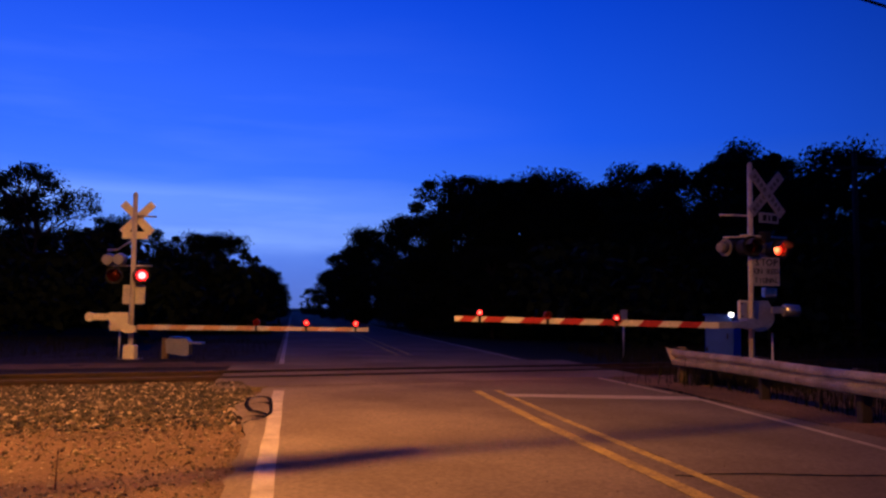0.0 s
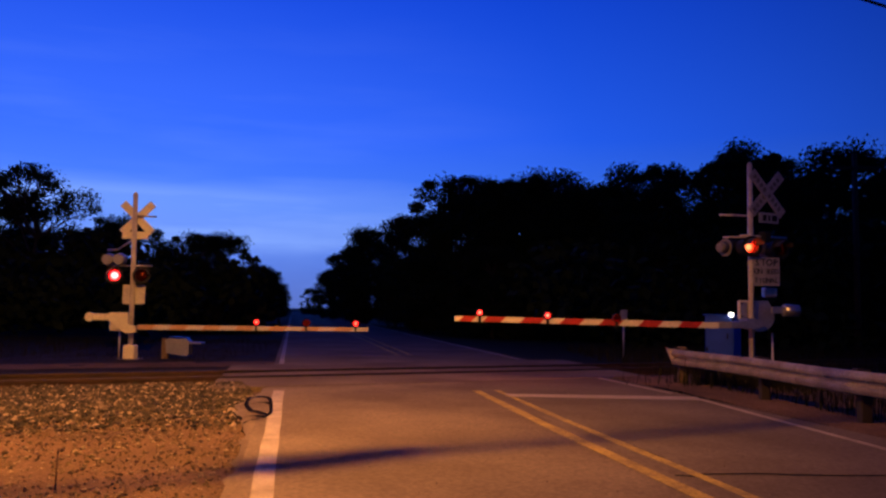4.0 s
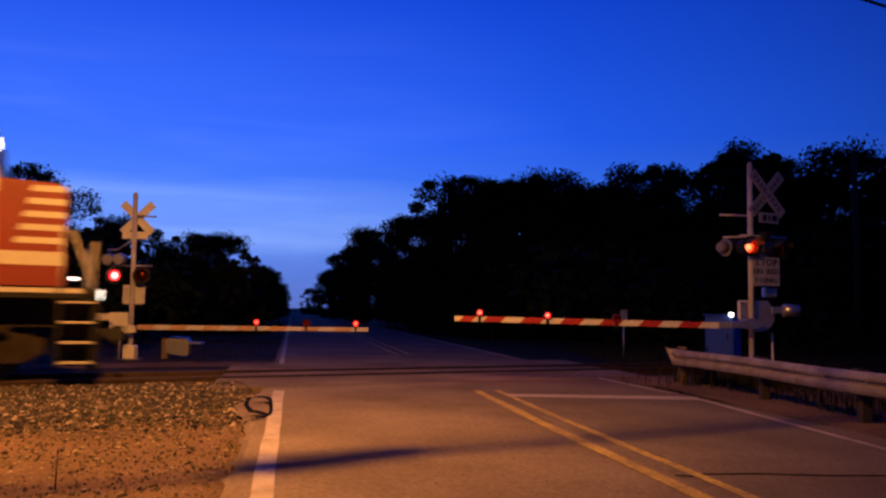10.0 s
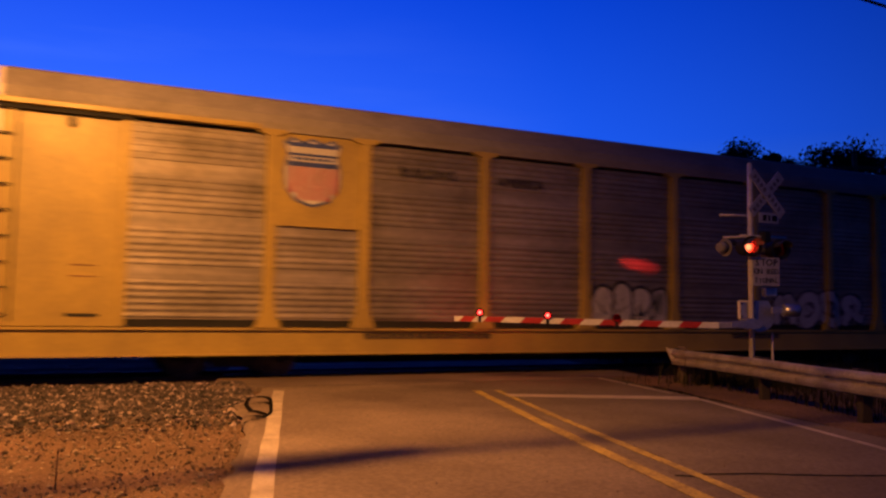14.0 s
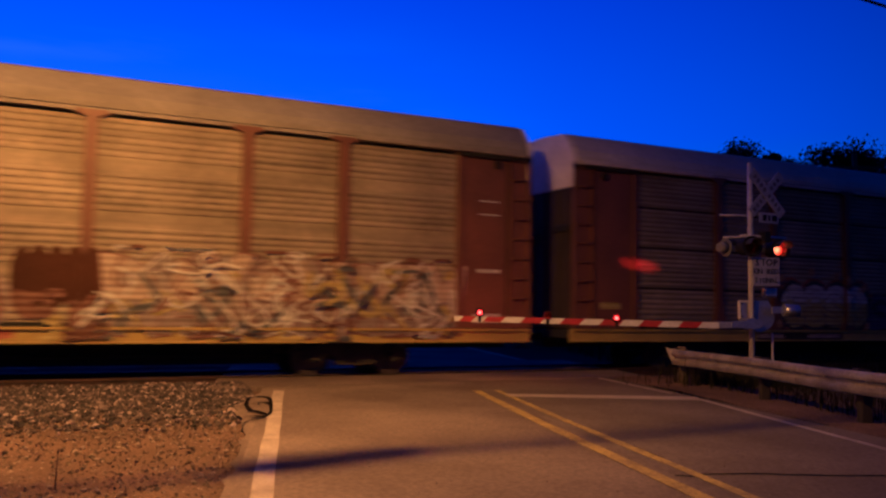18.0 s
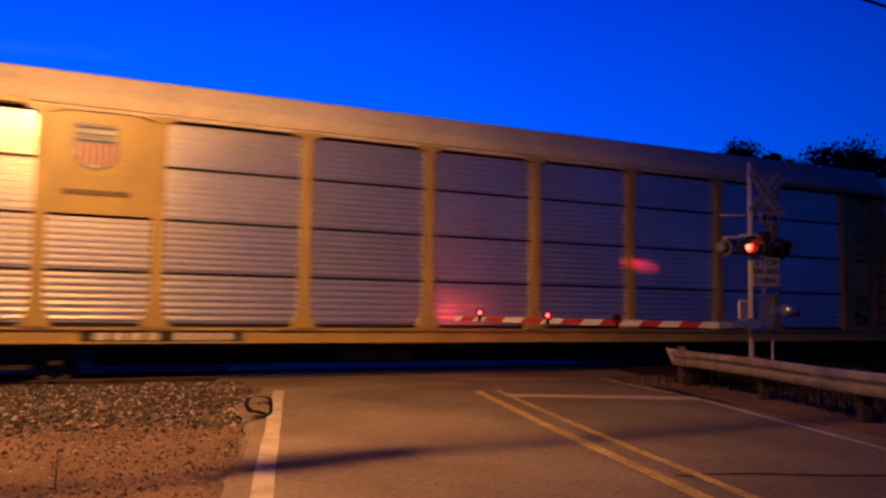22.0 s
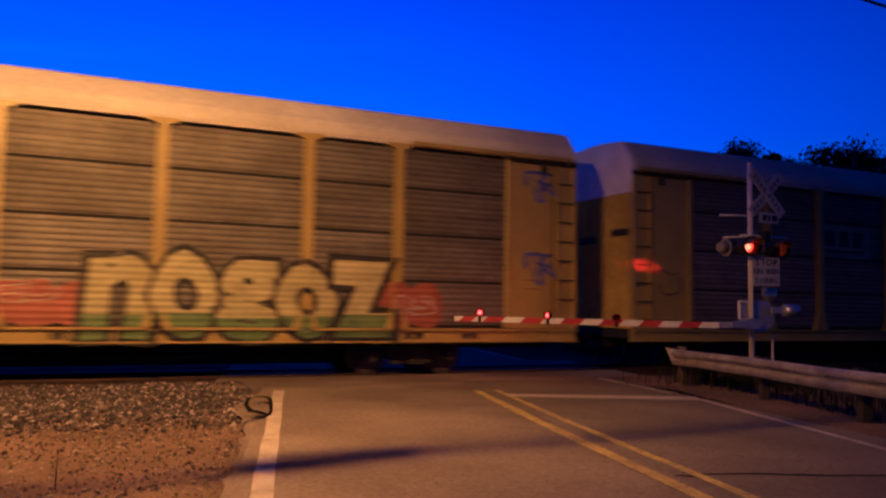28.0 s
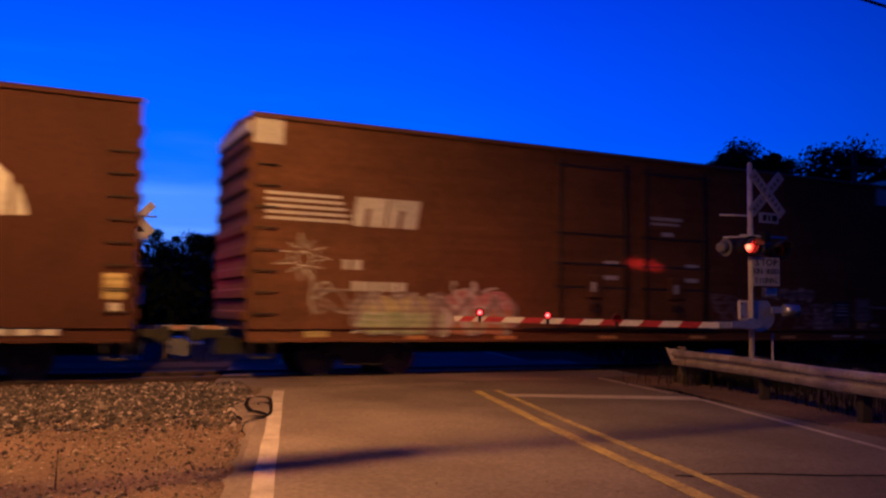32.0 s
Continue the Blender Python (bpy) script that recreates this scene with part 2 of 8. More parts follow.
def prism(bm, outline, x0, x1, axis='x', smooth=False):
    """An outline pushed along an axis: (y, z) along x, (x, z) along y, (x, y) along z."""
    def at(p, s):
        return {'x': (s, p[0], p[1]), 'y': (p[0], s, p[1]), 'z': (p[0], p[1], s)}[axis]
    a = [bm.verts.new(at(p, x0)) for p in outline]
    b = [bm.verts.new(at(p, x1)) for p in outline]
    n = len(outline)
    for i in range(n):
        bm.faces.new((a[i], a[(i + 1) % n], b[(i + 1) % n], b[i])).smooth = smooth
    bm.faces.new(a[::-1]), bm.faces.new(b)
    return bm


def finish(name, bm, material, materials=()):
    bmesh.ops.recalc_face_normals(bm, faces=bm.faces[:])
    me = bpy.data.meshes.new(name)
    bm.to_mesh(me)
    bm.free()
    for m in (material, *materials):
        me.materials.append(m)
    return me


def part(name, bm, material, parent=None, label=""):
    me = bm if isinstance(bm, bpy.types.Mesh) else finish(name, bm, material)
    ob = new(name, me)
    ob.parent = parent
    if label:
        ob["label"] = label
    return ob


def bx(x0, x1, y0, y1, z0, z1, bevel=0.0):
    return box(bmesh.new(), x0, x1, y0, y1, z0, z1, bevel)


def tb(p0, p1, r0, r1=None, seg=10):
    return tube(bmesh.new(), p0, p1, r0, r1, seg)


def thing(name, m, label, category, group="", kind=""):
    ob = new(name)
    ob.matrix_world = m
    ob.empty_display_size = 0.2
    return tagged(ob, label, category, group, kind)


def letters(text, size, depth=0.004, align='CENTER', shear=0.0, bold=0.0):
    """A mesh of the words, upright in the x-z plane, facing -y."""
    c = bpy.data.curves.new("words", 'FONT')
    c.body, c.size, c.extrude, c.align_x, c.align_y, c.shear = text, size, depth, align, 'CENTER', shear
    c.offset = bold
    c.resolution_u = 2
    o = bpy.data.objects.new("words", c)
    scene.collection.objects.link(o)
    me = bpy.data.meshes.new_from_object(o)
    bpy.data.objects.remove(o)
    bpy.data.curves.remove(c)
    me.transform(Matrix.Rotation(radians(90), 4, 'X'))
    return me


def strip(bm, pts, z):
    """A flat sheet with a given outline."""
    bm.faces.new([bm.verts.new((p[0], p[1], z)) for p in pts])
    return bm

# ---------- ground, road, track ----------
def on_road(side, along, z=0.0):
    p = ROAD_O + ROAD_SIDE * side + ROAD_DIR * along
    return Vector((p.x, p.y, z))


bm = bmesh.new()
R = 2500
ring = [0, 10, 20, 35, 60, 120, 300, 900, R]
rows = []
for r in ring:
    k = 1 if r == 0 else 48
    rows.append([bm.verts.new((r * math.cos(2 * math.pi * i / k), 20 + r * math.sin(2 * math.pi * i / k), -0.22)) for i in range(k)])
for i in range(48):
    bm.faces.new((rows[0][0], rows[1][i], rows[1][(i + 1) % 48]))
for a, b in zip(rows[1:], rows[2:]):
    for i in range(48):
        bm.faces.new((a[i], b[i], b[(i + 1) % 48], a[(i + 1) % 48]))
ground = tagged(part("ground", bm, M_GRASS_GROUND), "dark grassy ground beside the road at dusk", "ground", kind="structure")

# carriageway: two sheets that meet under the middle line
for name, s0, s1, m in (("road", -3.56, 0.2, M_ASPHALT), ("road", 0.2, 3.72, M_ASPHALT2)):
    bm = bmesh.new()
    n = 60
    prev = None
    for i in range(n + 1):
        a = -160 + 148 * i / 12 if i < 12 else -12 + 300 * ((i - 12) / (n - 12)) ** 2
        cur = [bm.verts.new(on_road(s, a, z)) for s, z in ((s0, -0.24), (s0, 0), (s1, 0), (s1, -0.24))]
        if prev:
            for k in range(3):
                bm.faces.new((prev[k], prev[k + 1], cur[k + 1], cur[k]))
        prev = cur
    tagged(part(name, bm, m), "two-lane asphalt road with worn patches and tar seams", "road", kind="structure")


def road_mark(name, rows, w, m, label, lift=0.006):
    """A painted line through rows of (along the road, left edge)."""
    bm = bmesh.new()
    lo, hi = [], []
    for (a0, s0), (a1, s1) in zip(rows, rows[1:]):
        n = max(2, int((a1 - a0) / 0.8))
        for i in range(n + (a1 == rows[-1][0])):
            k = i / n
            lo.append(bm.verts.new(on_road(s0 + (s1 - s0) * k + random.uniform(-.008, .008), a0 + (a1 - a0) * k, lift)))
            hi.append(bm.verts.new(on_road(s0 + (s1 - s0) * k + w + random.uniform(-.008, .008), a0 + (a1 - a0) * k, lift)))
    for i in range(len(lo) - 1):
        bm.faces.new((lo[i], hi[i], hi[i + 1], lo[i + 1]))
    return tagged(part(name, bm, m), label, "road marking", kind="structure")


WL, YL = "worn white painted edge line on asphalt", "worn double yellow painted centre line on asphalt"
road_mark("edge_line", [(-160, -3.42), (-12, -3.42), (8.25, -3.42)], .175, M_WHITE_LINE, WL)
road_mark("edge_line", [(15.2, -3.44), (120, -3.44)], .12, M_WHITE_LINE, WL)
road_mark("edge_line", [(-160, 3.0), (-12, 3.0), (1.6, 3.10), (6.6, 3.50)], .11, M_WHITE_LINE, WL)
road_mark("edge_line", [(7.6, 3.46), (10.9, 3.36)], .11, M_WHITE_LINE, WL)
road_mark("edge_line", [(17.5, 3.4), (120, 3.4)], .11, M_WHITE_LINE, WL)
for off, w in ((0, .155), (.41, .115)):
    road_mark("centre_line", [(-160, -.08 + off), (-12, -.08 + off), (0, -.055 + off), (4, -.055 + off), (8.2, .02 + off)], w, M_YELLOW_LINE, YL)
    road_mark("centre_line", [(19.5, .05 + off), (120, .05 + off)], .13, M_YELLOW_LINE, YL)
bm = bmesh.new()
strip(bm, [(1.17, 14.02), (4.32, 13.86), (4.36, 14.45), (1.09, 14.48)], 0.007)
tagged(part("stop_line", bm, M_WHITE_LINE), "worn white painted stop line before the crossing", "road marking", kind="structure")

# tar seams
for pts in ([(1.86, 9.94), (1.97, 9.4), (2.08, 8.9), (2.2, 8.32)], [(2.06, 7.46), (2.25, 7.42)], [(2.31, 7.53), (2.8, 7.60), (3.4, 7.56), (3.99, 7.6), (5.0, 7.7)]):
    bm = bmesh.new()
    a = [bm.verts.new((x, y - 0.018 - random.random() * .01, 0.005)) for x, y in pts]
    b = [bm.verts.new((x + 0.01, y + 0.018 + random.random() * .012, 0.005)) for x, y in pts]
    for i in range(len(pts) - 1):
        bm.faces.new((a[i], a[i + 1], b[i + 1], b[i]))
    tagged(part("tar_seam", bm, M_SEAL), "black tar seam filling a crack in the asphalt", "tar seam", kind="structure")

# track, in its own frame: x along it, y away from the viewer
track = thing("track", TRACK, "rusty railway track on wooden ties and stone ballast", "railway track", kind="structure")
bm = bmesh.new()
prism(bm, [(-3.4, -0.6), (-2.2, -0.2), (2.2, -0.2), (3.4, -0.6)], -620, 420)
part("ballast_bed", bm, M_BALLAST, track)
for y in (-0.7525, 0.7525):
    bm = bmesh.new()
    prism(bm, [(y - .07, -.172), (y + .07, -.172), (y + .012, -.14), (y + .012, -.03), (y + .036, -.015), (y + .036, .036), (y - .036, .036), (y - .036, -.015), (y - .012, -.03), (y - .012, -.14)], -620, 420)
    part("rail", bm, M_RAIL, track)
    part("rail_head", bx(-620, 420, y - .03, y + .03, .0365, 0.04), M_RAIL_TOP, track, "polished rail head")
tie = finish("tie", bx(-.115, .115, -1.3, 1.3, -.36, -.178, .012), M_TIE)
for i in range(-60, 50):
    ob = part("tie", tie, M_TIE, track)
    ob.location = (i * 0.53, random.uniform(-.03, .03), random.uniform(-.004, .004))

# crossing: asphalt between and beside the rails
crossing = thing("crossing_surface", Matrix.Identity(4), "asphalt crossing surface with flangeways along the rails", "level crossing", kind="structure")
inv = TRACK.inverted()


def cross_panel(y0, y1, z=-0.004, m=None, name="panel"):
    def at(side, y):
        # where a line along the road meets the line y of the track
        p, d = inv @ on_road(side, 0), inv.to_3x3() @ ROAD_DIR
        return p.x + d.x * (y - p.y) / d.y
    l, r = -4.55, 4.75
    bm = bmesh.new()
    prism(bm, [(at(l, y0), y0), (at(r, y0), y0), (at(r, y1), y1), (at(l, y1), y1)], -0.2, z, 'z')
    ob = part(name, bm, m or M_ASPHALT, crossing, "black strip standing in for the dark flangeway by the rail" if m else "")
    ob.matrix_world = TRACK


cross_panel(-0.66, 0.66, -0.006)
cross_panel(-2.9, -0.87, 0.009)
cross_panel(0.80, 2.9, 0.009)
# flat black strips laid on top draw the dark of the flangeway gaps
for y0, y1 in ((-.715, -.46), (.56, .715), (-.95, -.79)):
    cross_panel(y0, y1, .014, M_SEAL, "flange_strip")

# dirt shoulders and the gravel yard on the near side
def along_track(x, y, z=0.0):
    p = TRACK @ Vector((x, y, 0))
    return (p.x, p.y)


def dirt_sheet(name, near, far, n, m, label, z0, z1, bump):
    """A slightly uneven sheet between two lines of points."""
    bm = bmesh.new()
    rows = []
    for i in range(n + 1):
        t = i / n
        row = []
        for k in range(n + 1):
            s = k / n
            a, b = Vector(near[0]).lerp(Vector(near[1]), s), Vector(far[0]).lerp(Vector(far[1]), s)
            p = a.lerp(b, t)
            row.append(bm.verts.new((p.x, p.y, z0 + (z1 - z0) * t + bump * noise.noise((p.x * .9, p.y * .9, 0)))))
        rows.append(row)
    for a, b in zip(rows, rows[1:]):
        for i in range(n):
            bm.faces.new((a[i], a[i + 1], b[i + 1], b[i])).smooth = True
    return tagged(part(name, bm, m), label, "ground", kind="structure")


e0, e1 = on_road(-3.45, -9), on_road(-3.45, 10.4)
k0, k1 = on_road(-3.45, -40), on_road(3.65, -40)
dirt_sheet("near_verge", ((-30, k0.y), (k0.x, k0.y)), ((-30, -8), (e0.x, e0.y)), 20, M_DIRT, "bare dirt verge beside the road", -.05, -.05, .02)
dirt_sheet("near_shoulder", ((k1.x, k1.y), (k1.x + 7, k1.y)), ((on_road(3.65, -9).x, on_road(3.65, -9).y), (on_road(3.65, -9).x + 7, on_road(3.65, -9).y)), 16, M_DIRT, "gravelly dirt shoulder of the road", -.035, -.035, .02)
dirt_sheet("gravel_yard", ((-30, -8), (e0.x, e0.y)), (along_track(-34, -1.7), (e1.x, e1.y)), 60, M_DIRT, "bare dirt and gravel yard beside the road", -.045, -.07, .02)
f0, f1 = on_road(3.73, -9), on_road(3.73, 10.9)
dirt_sheet("right_shoulder", ((f0.x, f0.y), (f0.x + 7, f0.y)), ((f1.x, f1.y), (f1.x + 4.5, f1.y + 2.2)), 30, M_DIRT, "gravelly dirt shoulder by the guard rail", -.04, .03, .03)
g0, g1 = on_road(-3.55, 14.5), on_road(-3.55, 30)
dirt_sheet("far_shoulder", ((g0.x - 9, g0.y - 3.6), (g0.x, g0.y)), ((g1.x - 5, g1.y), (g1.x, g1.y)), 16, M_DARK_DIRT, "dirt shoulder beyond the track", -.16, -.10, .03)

# paler dirt laid over the dark shoulder where the street lamp brightens it
def gravel_pad():
    bm = bmesh.new()
    rng = random.Random(77)
    n, rows = 40, []
    for i in range(n + 1):
        x = -9.5 + 9.0 * i / n
        rows.append([bm.verts.new((*along_track(x, y + rng.uniform(-.12, .12)), -.145 + rng.uniform(0, .02))) for y in (4.5, 5.1, 5.8, 6.4)])
    for a, b in zip(rows, rows[1:]):
        for k in range(3):
            bm.faces.new((a[k], b[k], b[k + 1], a[k + 1])).smooth = True
    tagged(part("gravel_pad", bm, M_DIRT), "paler strip of the far dirt shoulder, coloured as lamp-lit", "ground", kind="structure")


gravel_pad()

# ragged apron of asphalt beside the edge line
bm = bmesh.new()
rng = random.Random(31)
lo, hi = [], []
for i in range(56):
    a = -3 + 14.0 * i / 55
    lo.append(bm.verts.new(on_road(-3.60 - .26 * math.exp(-((a - 6.0) / 1.4) ** 2) - rng.uniform(0, .08), a, -.012)))
    hi.append(bm.verts.new(on_road(-3.5, a, -.004)))
for i in range(55):
    bm.faces.new((lo[i], hi[i], hi[i + 1], lo[i + 1]))
tagged(part("road_apron", bm, M_ASPHALT), "crumbling asphalt edge beside the gravel", "road", kind="structure")

# ---------- crossing signals ----------
FLIPS = []      # (turning reflector, 0: first half of the beat, 1: second half)


def red_glass():
    m = bpy.data.materials.new("red_lens_glass")
    m.use_nodes = True
    n, l = m.node_tree.nodes, m.node_tree.links
    n.clear()
    out, mix, mix2 = n.new('ShaderNodeOutputMaterial'), n.new('ShaderNodeMixShader'), n.new('ShaderNodeMixShader')
    clear, milky, gl = n.new('ShaderNodeBsdfTransparent'), n.new('ShaderNodeBsdfTranslucent'), n.new('ShaderNodeBsdfGlossy')
    clear.inputs[0].default_value = (1, 0.50, 0.40, 1)
    milky.inputs[0].default_value = (0.95, 0.03, 0.02, 1)
    gl.inputs['Color'].default_value, gl.inputs['Roughness'].default_value = (0.5, 0.1, 0.08, 1), 0.25
    mix.inputs[0].default_value, mix2.inputs[0].default_value = 0.30, 0.06
    l.new(clear.outputs[0], mix.inputs[1]), l.new(milky.outputs[0], mix.inputs[2])
    l.new(mix.outputs[0], mix2.inputs[1]), l.new(gl.outputs[0], mix2.inputs[2]), l.new(mix2.outputs[0], out.inputs[0])
    return m


def clear_red_glass():
    m = bpy.data.materials.new("clear_red_glass")
    m.use_nodes = True
    n, l = m.node_tree.nodes, m.node_tree.links
    n.clear()
    out, mix, tr, gl = n.new('ShaderNodeOutputMaterial'), n.new('ShaderNodeMixShader'), n.new('ShaderNodeBsdfTransparent'), n.new('ShaderNodeBsdfGlossy')
    tr.inputs[0].default_value = (1, 0.55, 0.45, 1)
    gl.inputs['Color'].default_value, gl.inputs['Roughness'].default_value = (0.6, 0.08, 0.06, 1), 0.3
    mix.inputs[0].default_value = 0.10
    l.new(tr.outputs[0], mix.inputs[1]), l.new(gl.outputs[0], mix.inputs[2]), l.new(mix.outputs[0], out.inputs[0])
    return m


M_RED_GLASS = red_glass()
M_CLEAR_RED = clear_red_glass()
M_TRUCK_GREY = mat('faded_sign_black', (0.14, 0.13, 0.13), (0.20, 0.19, 0.18), 0.7, 0, 4, 40, 0.05)


def ring(bm, r0, r1, y0, y1, seg=24, a0=0.0, a1=360.0):
    """A tube about the y axis, or a part of one."""
    full = a1 - a0 >= 360
    k = seg if full else seg + 1
    rows = []
    for r, y in ((r1, y0), (r1, y1), (r0, y1), (r0, y0)):
        rows.append([bm.verts.new((r * math.cos(radians(a0 + (a1 - a0) * i / seg)), y, r * math.sin(radians(a0 + (a1 - a0) * i / seg)))) for i in range(k)])
    for q in range(4):
        a, b = rows[q], rows[(q + 1) % 4]
        for i in range(seg):
            j = (i + 1) % k
            bm.faces.new((a[i], a[j], b[j], b[i]))
    if not full:
        bm.faces.new([r[0] for r in rows]), bm.faces.new([r[-1] for r in rows][::-1])
    return bm


def lamp_head(parent, m, beat, disc_r=.26, r=.15, can=M_BLACK, board=M_BLACK, hood=True, lit=None):
    """A flashing lamp: can, round backboard, visor, red lens, and a lit reflector, added to turn to and fro behind the
    lens and so imitate the flashing.
    """
    bm = bmesh.new()
    ring(bm, r + .005, r + .03, .0, .36)
    tube(bm, (0, .355, 0), (0, .375, 0), r + .03, r - .02, 24)
    head = part("lamp_head", bm, can, parent)
    head.matrix_basis = m
    if disc_r:
        part("backboard", ring(bmesh.new(), r + .02, disc_r, -.012, .0, 28), board, head, "round black backboard")
    if hood:
        bm = ring(bmesh.new(), r + .008, r + .018, -.24, 0.0, 20, 12, 168)
        part("visor", bm, M_VISOR, head)
    bm = bmesh.new()
    prof = [(0, -.045), (.4, -.04), (.75, -.022), (1.0, 0.0)]
    rows = [[bm.verts.new((r * q * math.cos(2 * math.pi * i / 20), y + .01, r * q * math.sin(2 * math.pi * i / 20))) for i in range(20)] for q, y in prof[1:]]
    top = bm.verts.new((0, -.035, 0))
    for i in range(20):
        j = (i + 1) % 20
        bm.faces.new((top, rows[0][i], rows[0][j]))
        for a, b in zip(rows, rows[1:]):
            bm.faces.new((a[i], b[i], b[j], a[j]))
    for f in bm.faces:
        f.smooth = True
    part("lens", bm, M_RED_GLASS, head, "domed red glass lens")
    # reflector: a shallow lit bowl on one side, black steel on the other
    bm = bmesh.new()
    k = r - .012
    tube(bm, (0, .012, 0), (0, .03, 0), k, k * .9, 20)
    f = bm.faces.new([bm.verts.new((k * .94 * math.cos(2 * math.pi * i / 20), -.006, -k * .94 * math.sin(2 * math.pi * i / 20))) for i in range(20)])
    f.material_index = 1
    me = finish("reflector", bm, M_BLACK, (lit or G_RED,))
    refl = part("reflector", me, None, head, "lit reflector")
    refl.location = (0, .165, 0)
    if beat is not None:
        FLIPS.append((refl, beat))
    return head


def gate_lamp(parent, x, y, z, beat, s=1.0):
    """A small two-faced lamp on a gate arm."""
    r = .068 * s
    bm = bmesh.new()
    box(bm, -.03, .03, -.03, .03, -.16 * s, -.06 * s)
    ring(bm, r + .002, r + .008, -.055, .062, 16)
    lamp = part("arm_lamp", bm, M_BLACK, parent, "small red gate lamp")
    lamp.location = (x, y, z)
    bm = bmesh.new()
    tube(bm, (0, -.058, 0), (0, -.074, 0), r, r * .78, 14)
    part("lens", bm, M_CLEAR_RED, lamp)
    part("rear_lens", tb((0, .058, 0), (0, .074, 0), r + .004, r * .78, 14), M_LENS, lamp, "dark red rear lens")
    # glowing disc, added so that its turning makes the lamp flash
    bm = bmesh.new()
    k = r * .76
    tube(bm, (0, -.006, 0), (0, .006, 0), k, None, 14)
    f = bm.faces.new([bm.verts.new((k * .94 * math.cos(2 * math.pi * i / 14), -.010, -k * .94 * math.sin(2 * math.pi * i / 14))) for i in range(14)])
    f.material_index = 1
    refl = part("reflector", finish("reflector", bm, M_BLACK, (G_RED_SMALL,)), None, lamp, "lit reflector")
    if beat is not None:
        FLIPS.append((refl, beat))
    return lamp


def gate_arm(parent, x0, x1, y, z0, z1, n, h0, h1, red=None, edges=None, lean=1):
    """A tapered arm of slanting red and white lengths, from its root x0 to its tip x1."""
    for i in range(n):
        a, b = (edges[i], edges[i + 1]) if edges else (i / n, (i + 1) / n)
        xa, xb = x0 + (x1 - x0) * a, x0 + (x1 - x0) * b
        za, zb, ha, hb = z0 + (z1 - z0) * a, z0 + (z1 - z0) * b, h0 + (h1 - h0) * a, h0 + (h1 - h0) * b
        sl = .11 * lean * (1 if x1 > x0 else -1)
        sa, sb = (0 if i == 0 else sl), (0 if i == n - 1 else sl)
        bm = bmesh.new()
        prism(bm, [(xa - sa / 2, za - ha / 2), (xb - sb / 2, zb - hb / 2), (xb + sb / 2, zb + hb / 2), (xa + sa / 2, za + ha / 2)], y - .025, y + .025, 'y')
        ob = part("arm_stripe", bm, (red or M_RED_SHEET, M_WHITE_SHEET)[(n - 1 - i + 1) % 2], parent, ("red stripe", "white stripe")[(n - 1 - i + 1) % 2])


def crossbuck(parent, m, front=True, face=None):
    for k, ang in enumerate((45, -45)):
        bm = bx(-.61, .61, -.012 + k * .026, .012 + k * .026, -.115, .115, .004)
        blade = part("crossbuck_blade", bm, face or M_SIGN_WHITE, parent, "white crossbuck blade")
        blade.matrix_basis = m @ Matrix.Rotation(radians(ang), 4, 'Y')
        if front:
            for i in range(8):
                x = -.53 + i * .125 + (.06 if i > 3 else 0)
                part("letter_bar", bx(x, x + .07, -.018 + k * .026, -.012 + k * .026, -.045, .045), M_TRUCK_GREY, blade)


# near signal, on the approach side
near = thing("crossing_signal", pose(6.33, 17.2, -.15), "silver crossing signal mast with crossbuck, red lamps and lowered gate", "crossing signal", "crossing signals")
part("mast", tb((0.04, 0.06, 0), (-.04, -.14, 4.66), .058, .052, 14), M_SILVER, near)
part("mast_cap", tb((-.04, -.14, 4.66), (-.04, -.142, 4.70), .056, .02, 14), M_SILVER, near)
part("foundation", bx(-.3, .3, -.3, .3, -.2, .28, .03), M_CONCRETE, near)
part("base_casting", bx(-.16, .16, -.16, .16, .28, .62, .03), M_SILVER, near)
HF = pose(.31, -.22, .15, 0, 0, 24)
crossbuck(near, HF @ pose(-.03, 0, 3.89) @ Matrix.Diagonal((.96, 1, .96, 1)))
ob = part("track_plate", bx(-.27, .27, -.01, .01, 3.28, 3.50, .01), M_SIGN_WHITE, near, "small white plate with unreadable dark writing")
ob.matrix_basis = HF
for x, w in ((-.17, .10), (-.02, .05), (.08, .13)):
    o2 = part("letter_bar", bx(x, x + w, -.017, -.011, 3.33, 3.45), M_BLACK, ob)
ob = part("lamp_bar", tb((-.62, .14, 3.02), (.62, .14, 3.02), .022, None, 8), M_SILVER, near)
ob.matrix_basis = HF
ob = part("junction_box", bx(-.09, .09, .02, .22, 2.90, 3.12, .02), M_BLACK, near)
ob.matrix_basis = HF
lamp_head(near, HF @ pose(-.49, -.04, 2.79, 0, 0, -16), 0, .215, .14)
lamp_head(near, HF @ pose(.31, 0, 2.77, 0, 0, -16), 1, .215, .14)
for x, y in ((-.46, .10), (.42, .30)):
    back = part("lamp_back", tb((0, 0, 0), (0, .03, 0), .185, None, 22), M_GREY_CAN, near, "grey back of a lamp that faces the track")
    back.matrix_basis = pose(x, y, 2.95, 0, 0, 118)
    part("can", tb((0, .03, 0), (0, .19, 0), .125, .095, 16), M_GREY_CAN, back)
    part("hood", ring(bmesh.new(), .165, .175, -.2, 0, 16, 10, 170), M_BLACK, back)
part("lamp_bracket", tb((-.52, .08, 3.16), (.30, .0, 3.19), .02, None, 8), M_SILVER, near)
part("side_bracket", tb((-.62, .0, 3.62), (-.02, -.08, 3.60), .02, None, 8), M_SILVER, near)
part("side_marker", bx(-.05, .05, -.10, .02, 3.22, 3.38, .02), M_CABINET, near)
